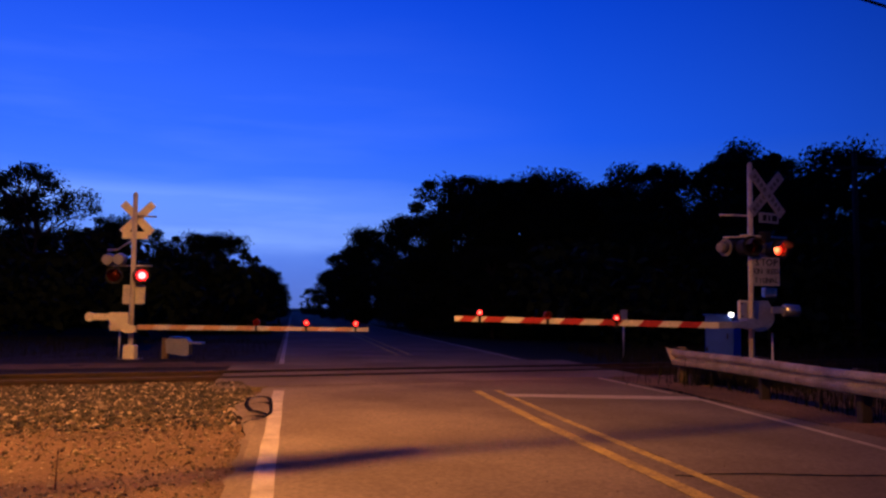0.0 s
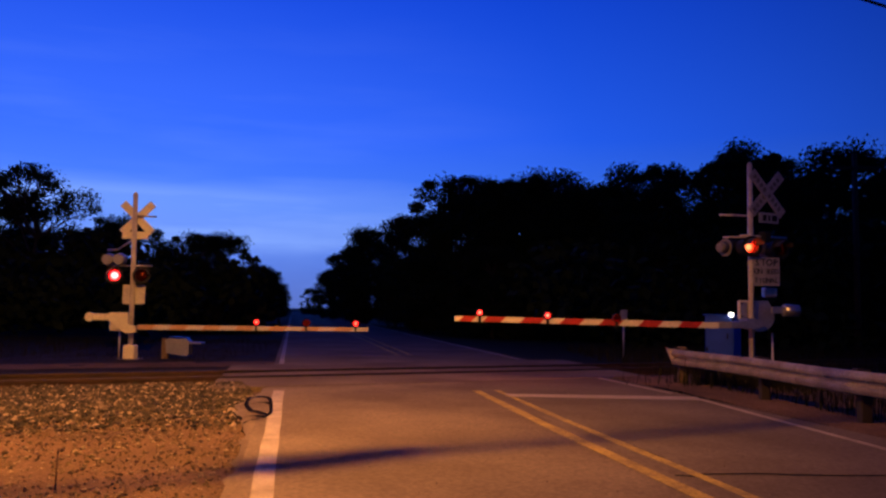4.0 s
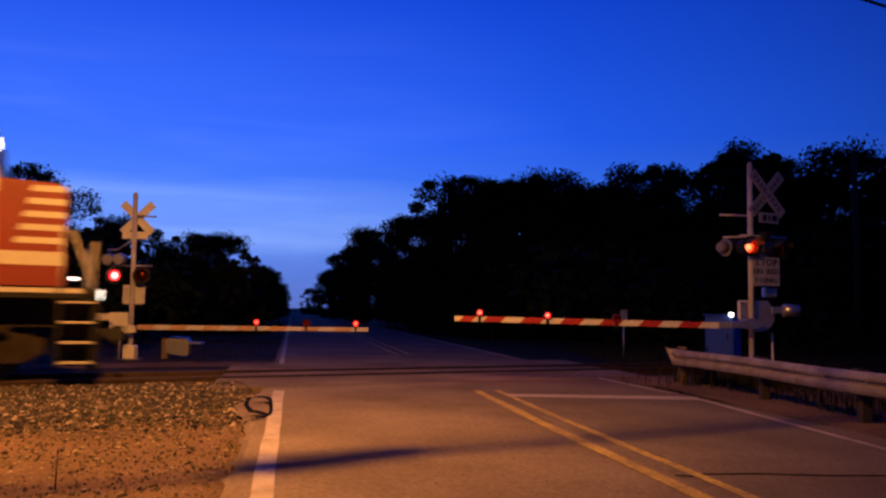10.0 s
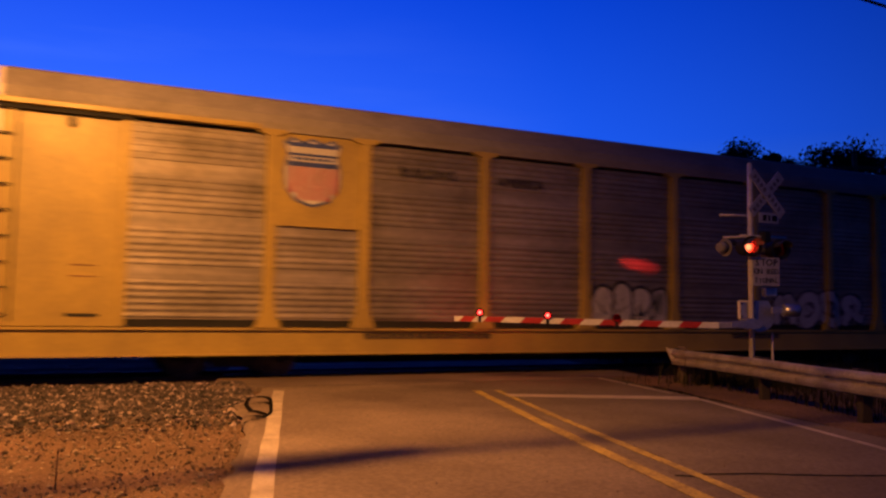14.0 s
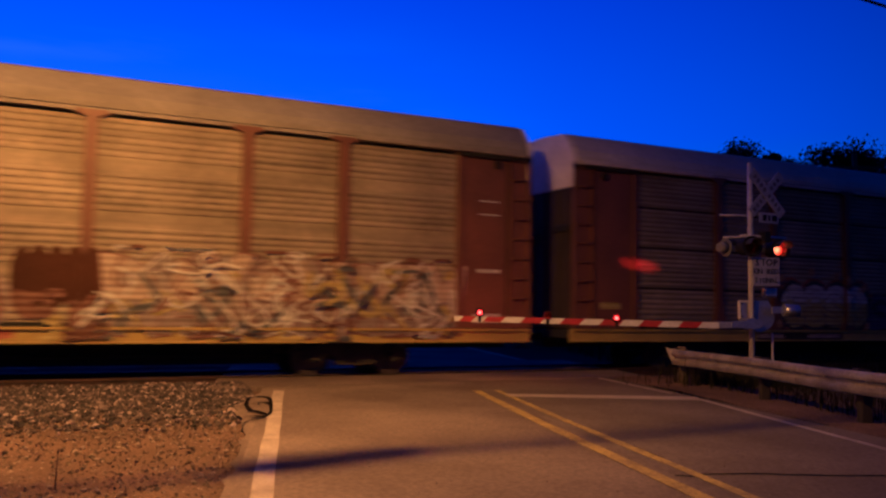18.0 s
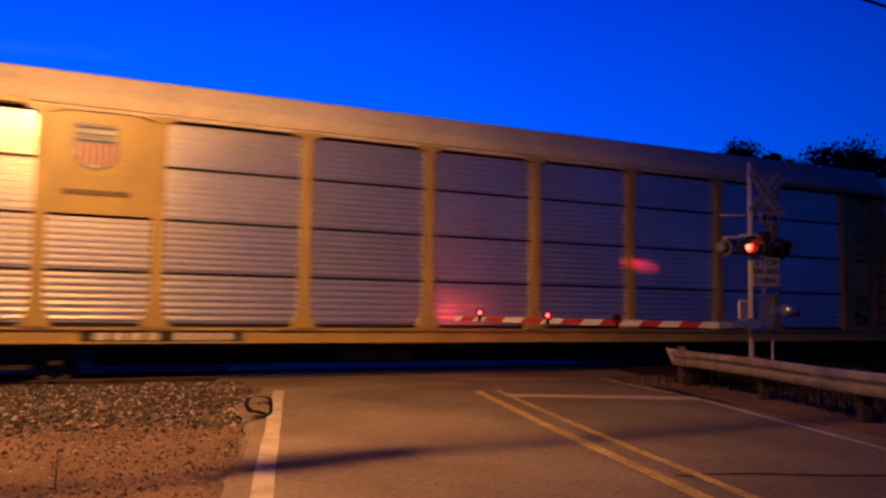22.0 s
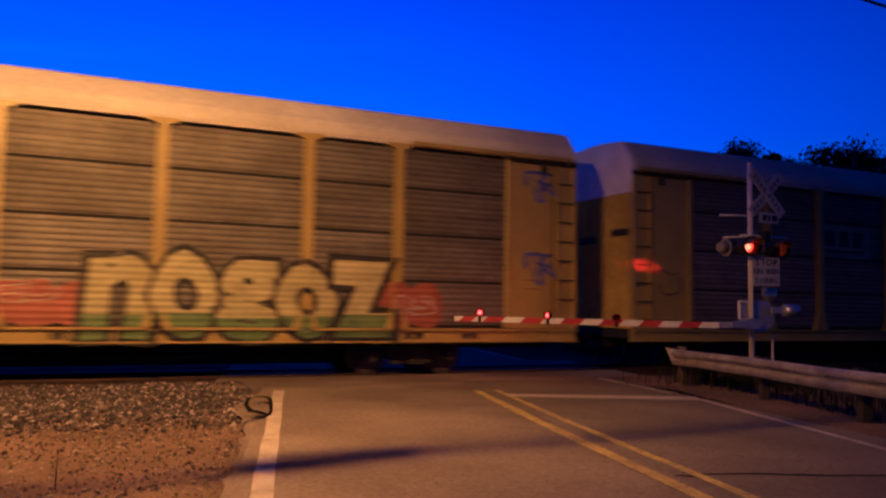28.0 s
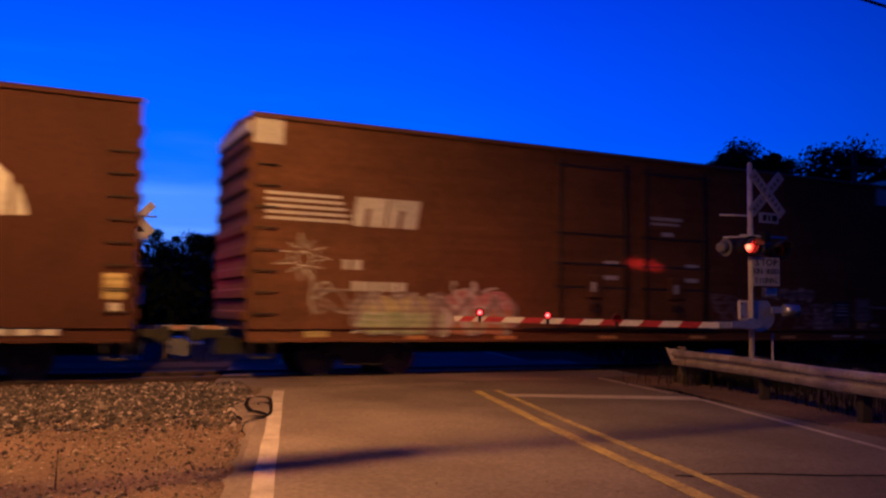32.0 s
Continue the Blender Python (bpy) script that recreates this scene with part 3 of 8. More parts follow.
ob = part("stop_sign", bx(-.315, .315, -.012, .008, 2.0, 2.58, .012), M_SIGN_WHITE, near, "white sign reading STOP ON RED SIGNAL")
ob.matrix_basis = pose(.21, -.30, .15, 0, 0, 14)
for k, (txt, sz) in enumerate((("STOP", .20), ("ON RED", .15), ("SIGNAL", .15))):
    step = .56 / len(txt) if " " not in txt else .093
    for i, ch in enumerate(txt):
        if ch != " ":
            me = letters(ch, sz)
            me.materials.append(M_BLACK)
            part("letter", me, None, ob).location = ((i - (len(txt) - 1) / 2) * step, -.016, (2.47, 2.29, 2.11)[k])
ob = part("bell_box", bx(-.13, .13, -.12, .10, 1.93, 2.13, .03), M_CABINET, near)
ob.location = (.40, .04, 0)
# gate machine: a round-backed housing behind the mast, a framed cover before it
bm = bmesh.new()
prism(bm, [(.06, 1.86), (.40, 1.86)] + [(.22 + .31 * math.cos(radians(a)), 1.54 + .32 * math.sin(radians(a))) for a in range(20, -171, -15)] + [(-.06, 1.62)], .10, .46, 'y')
part("gate_mechanism", bm, M_CABINET, near, "grey round-backed gate machine housing")
part("mechanism_cover", bx(-.22, .15, .06, .16, 1.47, 1.86, .02), M_SILVER, near, "pale square cover plate")
part("cover_rim", bx(-.19, .12, .048, .06, 1.50, 1.83, .006), M_CABINET, near)
for z in (1.53, 1.80):
    for x in (-.16, .09):
        part("cover_bolt", tb((x, .034, z), (x, .048, z), .018, None, 8), M_BLACK, near)
bm = bmesh.new()
prism(bm, [(-.50, 1.32), (-.10, 1.28), (.10, 1.30), (.12, 1.46), (-.12, 1.50), (-.20, 1.45), (-.50, 1.41)], -.32, .04, 'y')
part("arm_root", bm, M_CABINET, near, "grey steel arm yoke")
part("counterweight", tb((.60, -.18, 1.67), (.91, -.18, 1.66), .125, .12, 14), M_CABINET, near)
part("counterweight_arm", bx(.36, .66, -.21, -.15, 1.60, 1.74, .01), M_CABINET, near)
bm = bx(-.85, -.20, -.30, -.26, 1.29, 1.42, .01)
part("arm_bracket", bm, M_GALV, near)
ARM_EDGES = [0] + [(4.35 - .397 * k) / 5.33 for k in range(10, -1, -1)] + [4.71 / 5.33, 4.94 / 5.33, 5.19 / 5.33, 1]
gate_arm(near, -.75, -6.08, -.28, 1.345, 1.405, 15, .125, .105, None, ARM_EDGES, -1)
for px, z in ((-5.57, 1.53), (-4.20, 1.495), (-2.81, 1.46)):
    gate_lamp(near, px, -.28, z, {-5.57: None, -4.20: 0, -2.81: 1}[px], 1.15)
part("conduit", tb((.48, .1, 0), (.48, .1, 1.2), .02, None, 6), M_SILVER, near)

# far signal, on the other side of the track
far = thing("crossing_signal", pose(-9.06, 24.5, -.25), "silver crossing signal mast lit golden by a street lamp", "crossing signal", "crossing signals")
part("mast", tb((-.03, .1, 0), (.05, -.2, 4.92), .075, .068, 14), M_SILVER, far)
part("mast_cap", tb((.05, -.2, 4.92), (.05, -.202, 4.97), .07, .03, 14), M_SILVER, far)
part("foundation", bx(-.34, .34, -.34, .34, -.1, .12, .03), M_CONCRETE, far)
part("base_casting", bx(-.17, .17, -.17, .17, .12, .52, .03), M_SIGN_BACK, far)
FF = pose(.0, .06, .25, 0, 0, 4)
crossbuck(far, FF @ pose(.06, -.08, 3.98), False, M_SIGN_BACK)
for s in (-.19, .22):
    ob = part("track_plate", bx(s - .17, s + .17, -.10, -.08, 3.36, 3.58, .01), M_SIGN_BACK, far, "bare back of a small plate")
    ob.matrix_basis = FF
part("side_bracket", tb((0, -.15, 4.28), (.66, -.10, 4.27), .028, None, 8), M_GALV, far)
ob = part("lamp_bar", tb((-.6, -.12, 2.56), (.55, -.12, 2.58), .022, None, 8), M_GALV, far)
ob.matrix_basis = FF
lamp_head(far, pose(-.48, -.22, 2.53, 0, 0, 14), 0, .25, .185, lit=G_RED_FAR)
lamp_head(far, pose(.32, -.22, 2.54, 0, 0, 14), 1, .25, .185, lit=G_RED_FAR)
for x, y in ((-.78, .1), (-.38, -.1)):
    bm = tb((x, y - .15, 3.0), (x, y + .05, 3.0), .15, .19, 20)
    tube(bm, (x, y + .05, 3.0), (x, y + .08, 3.0), .19, None, 20)
    part("lamp_back", bm, M_GALV, far, "grey back of a lamp that faces away")
part("lamp_bracket", tb((-.78, .0, 3.27), (-.42, -.08, 3.30), .03, None, 8), M_GALV, far)
part("lamp_bracket_arm", tb((-.46, -.08, 3.28), (.02, -.1, 3.62), .025, None, 8), M_GALV, far)
ob = part("stop_sign", bx(-.30, .34, .0, .02, 1.45, 2.02, .03), M_SILVER, far, "bare back of a sign")
ob.matrix_basis = FF
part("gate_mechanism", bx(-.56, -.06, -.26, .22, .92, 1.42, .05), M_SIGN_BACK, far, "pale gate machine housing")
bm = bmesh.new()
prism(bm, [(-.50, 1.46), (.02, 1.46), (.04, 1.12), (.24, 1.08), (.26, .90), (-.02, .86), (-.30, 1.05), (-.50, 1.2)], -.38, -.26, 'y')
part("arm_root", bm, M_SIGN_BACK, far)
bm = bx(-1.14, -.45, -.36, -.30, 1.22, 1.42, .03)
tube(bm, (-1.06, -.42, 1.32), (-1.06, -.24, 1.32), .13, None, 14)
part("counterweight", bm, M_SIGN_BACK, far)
gate_arm(far, .30, 6.95, -.32, 1.045, 1.075, 14, .14, .12, M_FADED_RED)
for px, b in ((3.72, 0), (5.16, 1), (6.58, None)):
    gate_lamp(far, px, -.32, 1.24, b, 1.5)
part("conduit", tb((-.40, .2, 0), (-.40, .2, .95), .035, None, 8), M_GALV, far)

# far signal's small equipment
o = thing("equipment_box", pose(-7.8, 24.9, -.22), "rounded grey equipment box on a wooden post", "equipment box")
part("post", bx(-.46, -.28, -.1, .1, -.1, .72, .02), M_WOOD, o)
bm = bmesh.new()
prism(bm, [(-.3, .25), (.25, .16), (.36, .22), (.36, .60), (.25, .72), (-.2, .74), (-.34, .62)], -.12, .22, 'y')
part("body", bm, M_CABINET, o)
part("lid", bx(.3, .72, -.1, .3, .52, .58, .01), M_CABINET, o)
o = thing("equipment_slab", pose(-9.0, 24.2, -.24), "low concrete slab around the mast foot", "concrete slab")
part("slab", bx(-1.6, 1.5, -.5, 1.2, -.05, .06, .02), M_CONCRETE, o)

# relay cabinet beyond the track
o = thing("relay_cabinet", pose(9.25, 27.5, -.22, 0, 0, -36), "relay cabinet coloured blue by sky light, with a small lit lamp", "cabinet")
part("body", bx(-.50, .42, -.40, .40, .22, 1.58, .02), M_SKYLIT_BOX, o)
part("roof", bx(-.54, .46, -.45, .45, 1.58, 1.64, .02), M_SKYLIT_BOX, o)
door = part("door", bx(-.44, .36, -.42, -.40, .30, 1.52, .008), M_SKYLIT_BOX, o)
part("handle", bx(.22, .26, -.45, -.42, .85, 1.02, .008), M_BLACK, door)
for z in (.50, 1.30):
    part("hinge", bx(-.46, -.40, -.435, -.42, z - .06, z + .06, .006), M_BLACK, door)
part("plinth", bx(-.45, .38, -.35, .35, -.1, .22, .02), M_CONCRETE, o)
part("lamp_post", bx(.40, .46, -.50, -.44, 1.40, 1.56, .01), M_BLACK, o)
part("lamp", tb((.40, -.50, 1.63), (.37, -.57, 1.63), .075, .065, 12), G_WHITE, o, "small white lit lamp")

# W-beam guard rail, bending away beside the road
GR = [Vector(p) for p in ((4.70, 17.05), (4.90, 16.1), (5.10, 15.1), (5.24, 14.1), (5.32, 13.1), (5.39, 12.2), (5.51, 11.3), (5.70, 10.4), (6.05, 9.4), (6.65, 8.2))]
o = thing("guard_rail", Matrix.Identity(4), "weathered steel W-beam guard rail on wooden posts", "guard rail")
prof = [(.02, .43), (-.03, .45), (-.05, .50), (-.045, .535), (.015, .57), (.015, .60), (-.045, .635), (-.05, .67), (-.03, .72), (.02, .745)]
pts = []
for i in range(len(GR) - 1):
    for k in range(4):
        pts.append(GR[i].lerp(GR[i + 1], k / 4))
pts.append(GR[-1])
for seg in range(0, len(pts) - 1, 6):
    bm = bmesh.new()
    rows = []
    chunk = pts[seg:seg + 7]
    for i, p in enumerate(chunk):
        j = seg + i
        d = (pts[min(j + 1, len(pts) - 1)] - pts[max(j - 1, 0)]).normalized()
        nrm = Vector((d.y, -d.x))
        if nrm.x > 0:
            nrm = -nrm
        rows.append([bm.verts.new((p.x + nrm.x * -(q + (seg % 12) * .0005), p.y + nrm.y * -(q + (seg % 12) * .0005), z - .05)) for q, z in prof])
    for a, b in zip(rows, rows[1:]):
        for i in range(len(prof) - 1):
            bm.faces.new((a[i], b[i], b[i + 1], a[i + 1])).smooth = False
    bmesh.ops.solidify(bm, geom=bm.faces[:], thickness=.006)
    part("beam", bm, M_RUSTRAIL, o)
bm = bmesh.new()
prism(bm, [(4.62, .70), (4.56, .735), (4.64, .52), (4.70, .385), (4.77, .42), (4.74, .70)], 17.04, 17.11, 'y')
part("end_piece", bm, M_RUSTRAIL, o, "bent flared end of the beam")
for i in (0, 3, 6, 8):
    p = GR[i]
    bm = bx(-.075, .075, -.075, .075, -.4, .70 + .05 * (i % 4 == 0), .012)
    ob = part("post", bm, M_WOOD if i == 0 else M_TIE, o)
    ob.location = (p.x + .19, p.y + .06, 0)
    bm = bx(-.05, .05, -.08, .08, .44, .72, .01)
    ob = part("block", bm, M_TIE, o)
    ob.location = (p.x + .085, p.y + .02, 0)
for i in range(0, 9):
    p = GR[i].lerp(GR[i + 1], .35)
    ob = part("bolt", tb((-.03, 0, .585), (-.045, 0, .585), .018, None, 6), M_GALV, o)
    ob.location = (p.x, p.y, -.02)

# utility line: cable, and out of view a pole and street lamp beside the viewer
W0, WD = Vector((6.72, 13.12, 6.5)), Vector((math.cos(radians(29.6)), math.sin(radians(29.6)), 0))
o = thing("overhead_cable", Matrix.Identity(4), "black overhead cable with an unseen block that thickens its shadow", "cable")
bm = bmesh.new()
for i in range(-40, 60):
    a, b = W0 + WD * (i * 1.0), W0 + WD * ((i + 1) * 1.0)
    tube(bm, a, b, .026, None, 6, False)
part("cable", bm, M_WIRE, o)
bm = bmesh.new()
for i in range(-40, 60):
    tube(bm, W0 + WD * i + Vector((-.04, .07, .03)), W0 + WD * (i + 1) + Vector((-.04, .07, .03)), .009, None, 5, False)
part("strand", bm, M_WIRE, o, "thin wire beside the cable")
L = Vector((LAMP_AT[0], LAMP_AT[1], LAMP_AT[2] - .12))


def over_shadow(x, y):
    s = Vector((x, y, 0))
    return L.lerp(s, (L.z - 6.5) / L.z)


# unseen block added between lamp and road to cast the shadow's thick length
a, b = over_shadow(-1.8, 7.35), over_shadow(-.15, 8.6)
part("splice_case", tb(a, b, .065, .05, 12), M_WIRE, o)
P = Vector((LAMP_AT[0] - 1.5, LAMP_AT[1] - .85, 0))
o = thing("utility_pole", pose(P.x, P.y, -.25), "wooden utility pole with a sodium street lamp", "utility pole")
part("pole", tb((0, 0, -.2), (0, 0, 9.3), .16, .11, 14), M_WOOD, o)
part("lamp_arm", tb((0, 0, 8.2), (1.3, .74, 8.5), .03, None, 8), M_GALV, o)
bm = bmesh.new()
tube(bm, (1.25, .71, 8.50), (1.78, 1.01, 8.46), .09, .14, 12)
part("lamp_housing", bm, M_GALV, o)
part("lamp_bowl", tb((1.5, .85, 8.34), (1.5, .85, 8.26), .12, .09, 14), G_SODIUM, o, "glowing sodium lamp bowl")

for k, x in enumerate((5.85, 6.7)):
    red = bpy.data.lights.new("track_side_lamp_light", 'SPOT')
    red.energy, red.color, red.shadow_soft_size = 620, (1.0, 0.03, 0.015), 0.05
    red.spot_size, red.spot_blend = radians(19), 1.0
    ob = new("track_side_lamp_light", red)
    ob.matrix_world = look((x, 17.75, 2.80), ((4.66, 20.42, 2.62), (5.05, 20.6, 2.58))[k]) @ Matrix.Rotation(radians(-8), 4, 'Z') @ Matrix.Diagonal((1, .34, 1, 1))
for x, y, e in ((1.42, 17.25, 14), (2.55, 17.30, 6)):
    red = bpy.data.lights.new("gate_lamp_light", 'POINT')
    red.energy, red.color, red.shadow_soft_size = e, (1.0, 0.05, 0.03), 0.16
    red.specular_factor = 0.03
    new("gate_lamp_light", red).location = (x, y, 1.42)

red = bpy.data.lights.new("far_lamp_light", 'SPOT')
red.energy, red.color, red.shadow_soft_size = 420, (1.0, 0.04, 0.03), 0.1
red.spot_size, red.spot_blend = radians(20), 1.0
new("far_lamp_light", red).matrix_world = look((-8.35, 23.9, 2.3), (-4.4, 17.8, 2.3))

# ---------- the train ----------
TRAIN = []          # (thing, place of its leading end along the track at 20 s, wheelsets with their radius)
CACHE = {}

M_YELLOW = mat("yellow_car_paint", (0.36, 0.255, 0.034), (0.27, 0.19, 0.031), 0.42, 0, 1.2, 14, 0.08, 0.005, 0.5, 0.14)
M_BROWN = mat("boxcar_red_paint", (0.140, 0.052, 0.025), (0.098, 0.038, 0.021), 0.55, 0, 1.2, 14, 0.08, 0.005, 0.35, 0.16)
M_ORANGE = mat("orange_car_paint", (0.385, 0.150, 0.020), (0.320, 0.126, 0.020), 0.5, 0, 1.2, 14, 0.06, 0.005, 0.4, 0.12)
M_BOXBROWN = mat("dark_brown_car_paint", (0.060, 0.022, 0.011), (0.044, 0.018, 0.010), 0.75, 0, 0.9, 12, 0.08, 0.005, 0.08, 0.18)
# lighter, streaked variant of the boxcar brown
M_BOXBROWN_LIT = mat("lighter_brown_car_paint", (0.120, 0.052, 0.019), (0.090, 0.040, 0.017), 0.75, 0, 0.9, 12, 0.08, 0.005, 0.1, 0.18, 0, .15)
M_PANEL_OLD = mat("weathered_zinc_panel", (0.27, 0.232, 0.187), (0.19, 0.16, 0.125), 0.55, 0.5, 0.9, 9, 0.05, 0.004, 0.3, 0.18, 0.10, 0.25)
M_PANEL_TAN = mat("dusty_tan_panel", (0.245, 0.195, 0.130), (0.172, 0.132, 0.087), 0.62, 0.15, 0.9, 9, 0.05, 0.004, 0.3, 0.18, 0.08, 0.25)
M_PANEL_DULL = mat("dull_grey_brown_panel", (0.165, 0.143, 0.115), (0.12, 0.102, 0.08), 0.62, 0.3, 0.9, 9, 0.05, 0.004, 0.2, 0.18, 0.10, 0.22)
M_PANEL_NEW = mat("bright_zinc_panel", (0.76, 0.735, 0.715), (0.63, 0.61, 0.60), 0.34, 0.88, 0.8, 8, 0.03, 0.003, 0.5, 0.10, 0.05)
M_PANEL_GREY = mat("dulled_zinc_panel", (0.60, 0.59, 0.585), (0.46, 0.45, 0.445), 0.34, 0.89, 0.8, 8, 0.03, 0.003, 0.4, 0.12, 0.06)
M_ROOF = mat("zinc_car_roof", (0.25, 0.22, 0.185), (0.19, 0.165, 0.14), 0.8, 0, 0.8, 9, 0.06, 0.004, 0.2, 0.15)
M_ROOF_BLUE = mat("blue_grey_car_roof", (0.22, 0.25, 0.31), (0.165, 0.19, 0.24), 0.8, 0, 0.8, 9, 0.06, 0.004, 0.2, 0.15)
M_ROOF_PALE = mat("pale_car_roof", (0.58, 0.51, 0.42), (0.47, 0.41, 0.335), 0.8, 0, 0.8, 9, 0.06, 0.004, 0.2, 0.15)
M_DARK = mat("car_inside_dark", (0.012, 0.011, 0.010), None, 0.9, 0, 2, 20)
M_TRUCK = mat("grimy_truck_steel", (0.020, 0.016, 0.012), (0.012, 0.010, 0.008), 0.85, 0.0, 3, 25, 0.4)
M_LOCO_TRUCK = mat("brown_dusted_truck_steel", (0.028, 0.020, 0.014), (0.016, 0.012, 0.009), 0.85, 0, 3, 18, 0.4, 0.02, 0.15, 0.4)
M_WHEEL = mat("wheel_steel", (0.09, 0.07, 0.055), (0.05, 0.04, 0.033), 0.55, 0.6, 3, 25, 0.2)
def spray(name, a, b=None):
    """Matt sprayed paint that has sunk over the ribs of the sheet behind it."""
    m = mat(name, a, b, 0.62, 0, 2, 14, 0, 0.01, 0.4, 0.22, 0, 0.18)
    n, l = m.node_tree.nodes, m.node_tree.links
    p = n["Principled BSDF"]
    co, wave, bp = n.new('ShaderNodeTexCoord'), n.new('ShaderNodeTexWave'), n.new('ShaderNodeBump')
    wave.bands_direction = 'Z'
    wave.inputs['Scale'].default_value, wave.inputs['Distortion'].default_value = 2.53, 0.4
    bp.inputs['Strength'].default_value, bp.inputs['Distance'].default_value = 0.5, 0.02
    l.new(co.outputs['Object'], wave.inputs['Vector']), l.new(wave.outputs['Fac'], bp.inputs['Height'])
    l.new(bp.outputs[0], p.inputs['Normal'])
    return m


M_GWHITE = mat("white_spray_paint", (0.432, 0.418, 0.389), (0.346, 0.331, 0.310), 0.6, 0, 2, 20, 0.03)
M_GBLACK = spray("black_spray_paint", (0.02, 0.018, 0.018), None)
M_GPINK = spray("pink_spray_paint", (0.38, 0.195, 0.175), (0.29, 0.14, 0.135))
M_GYELLOW = spray("yellow_spray_paint", (0.34, 0.27, 0.07), (0.25, 0.19, 0.05))
M_GGREEN = spray("green_spray_paint", (0.072, 0.202, 0.072), (0.050, 0.137, 0.058))
M_GPALEGREEN = spray("pale_green_spray_paint", (0.324, 0.360, 0.180), (0.216, 0.288, 0.144))
M_GPALEYELLOW = spray("pale_yellow_spray_paint", (0.38, 0.33, 0.14), (0.29, 0.25, 0.10))
M_GFADED = spray("faded_spray_paint", (0.187, 0.115, 0.086), (0.130, 0.072, 0.050))
M_GDARKRED = spray("dark_red_spray_paint", (0.13, 0.03, 0.025), (0.09, 0.02, 0.02))
M_GTAN = spray("tan_spray_paint", (0.34, 0.26, 0.20), (0.26, 0.19, 0.14))
M_GPURPLE = spray("purple_spray_paint", (0.20, 0.10, 0.30), (0.14, 0.07, 0.22))
M_GNIGHT = spray("dark_purple_spray_paint", (0.060, 0.030, 0.085), (0.040, 0.022, 0.060))
M_LOGO_NAVY = mat("dull_navy_board", (0.035, 0.038, 0.06), (0.025, 0.028, 0.045), 0.7, 0, 2, 20)
M_REFLECT = mat("amber_reflective_tape", (0.50, 0.26, 0.03), (0.42, 0.21, 0.03), 0.35, 0, 4, 30)
M_GORANGE = spray("salmon_spray_paint", (0.36, 0.19, 0.075), (0.29, 0.15, 0.058))
M_GBLUE = spray("blue_spray_paint", (0.06, 0.09, 0.38), None)
M_GBROWN = spray("brown_spray_paint", (0.14, 0.055, 0.03), None)
M_GPALE = spray("greyish_white_spray_paint", (0.46, 0.43, 0.38), (0.36, 0.335, 0.30))
M_GDUSK = spray("grey_pink_spray_paint", (0.22, 0.165, 0.14), (0.155, 0.115, 0.10))
M_GSLATE = spray("slate_spray_paint", (0.065, 0.068, 0.075), (0.045, 0.046, 0.055))
M_GRUST = spray("rust_red_spray_paint", (0.30, 0.085, 0.035), (0.22, 0.06, 0.03))
M_GMOSS = spray("moss_green_spray_paint", (0.12, 0.17, 0.05), (0.07, 0.12, 0.04))
M_LOGO_BLUE = mat("logo_blue", (0.03, 0.05, 0.20), None, 0.5, 0, 2, 20, 0.03)
M_LOGO_RED = mat("logo_red", (0.34, 0.03, 0.02), None, 0.5, 0, 2, 20, 0.03)
M_LOCO_RED = mat("locomotive_red_paint", (0.19, 0.024, 0.012), (0.15, 0.019, 0.010), 0.5, 0, 0.8, 12, 0.03, 0.004, 0.3, 0.12)
M_LOCO_WHITE = mat("locomotive_white_paint", (0.475, 0.432, 0.360), (0.403, 0.367, 0.310), 0.45, 0, 0.8, 12, 0.03, 0.004, 0.5, 0.10)
M_LOCO_BLACK = mat("locomotive_black_paint", (0.008, 0.007, 0.007), (0.013, 0.011, 0.010), 0.6, 0, 0.8, 12, 0.05, 0.004, 0.18, 0.2)
M_LOCO_GOLD = mat("locomotive_gold_paint", (0.360, 0.208, 0.040), None, 0.45, 0, 0.8, 12, 0.03)
M_LOCO_YELLOW = mat("locomotive_yellow_paint", (0.33, 0.195, 0.032), (0.28, 0.165, 0.030), 0.42, 0, 0.8, 12, 0.03, 0.004, 0.5, 0.10)
M_LOCO_GREY = mat("locomotive_grey_paint", (0.12, 0.11, 0.10), (0.085, 0.078, 0.07), 0.55, 0, 0.8, 12, 0.05)
M_GLASS = mat("dark_window_glass", (0.012, 0.014, 0.02), None, 0.08, 0, 2, 20, 0, 0.01, 0.8)

POSTS = (1.8, 4.56, 6.55, 9.4, 12.15, 14.85, 17.6, 20.45, 22.44, 25.2)
CAR = 27.0
SIDE = -1.50


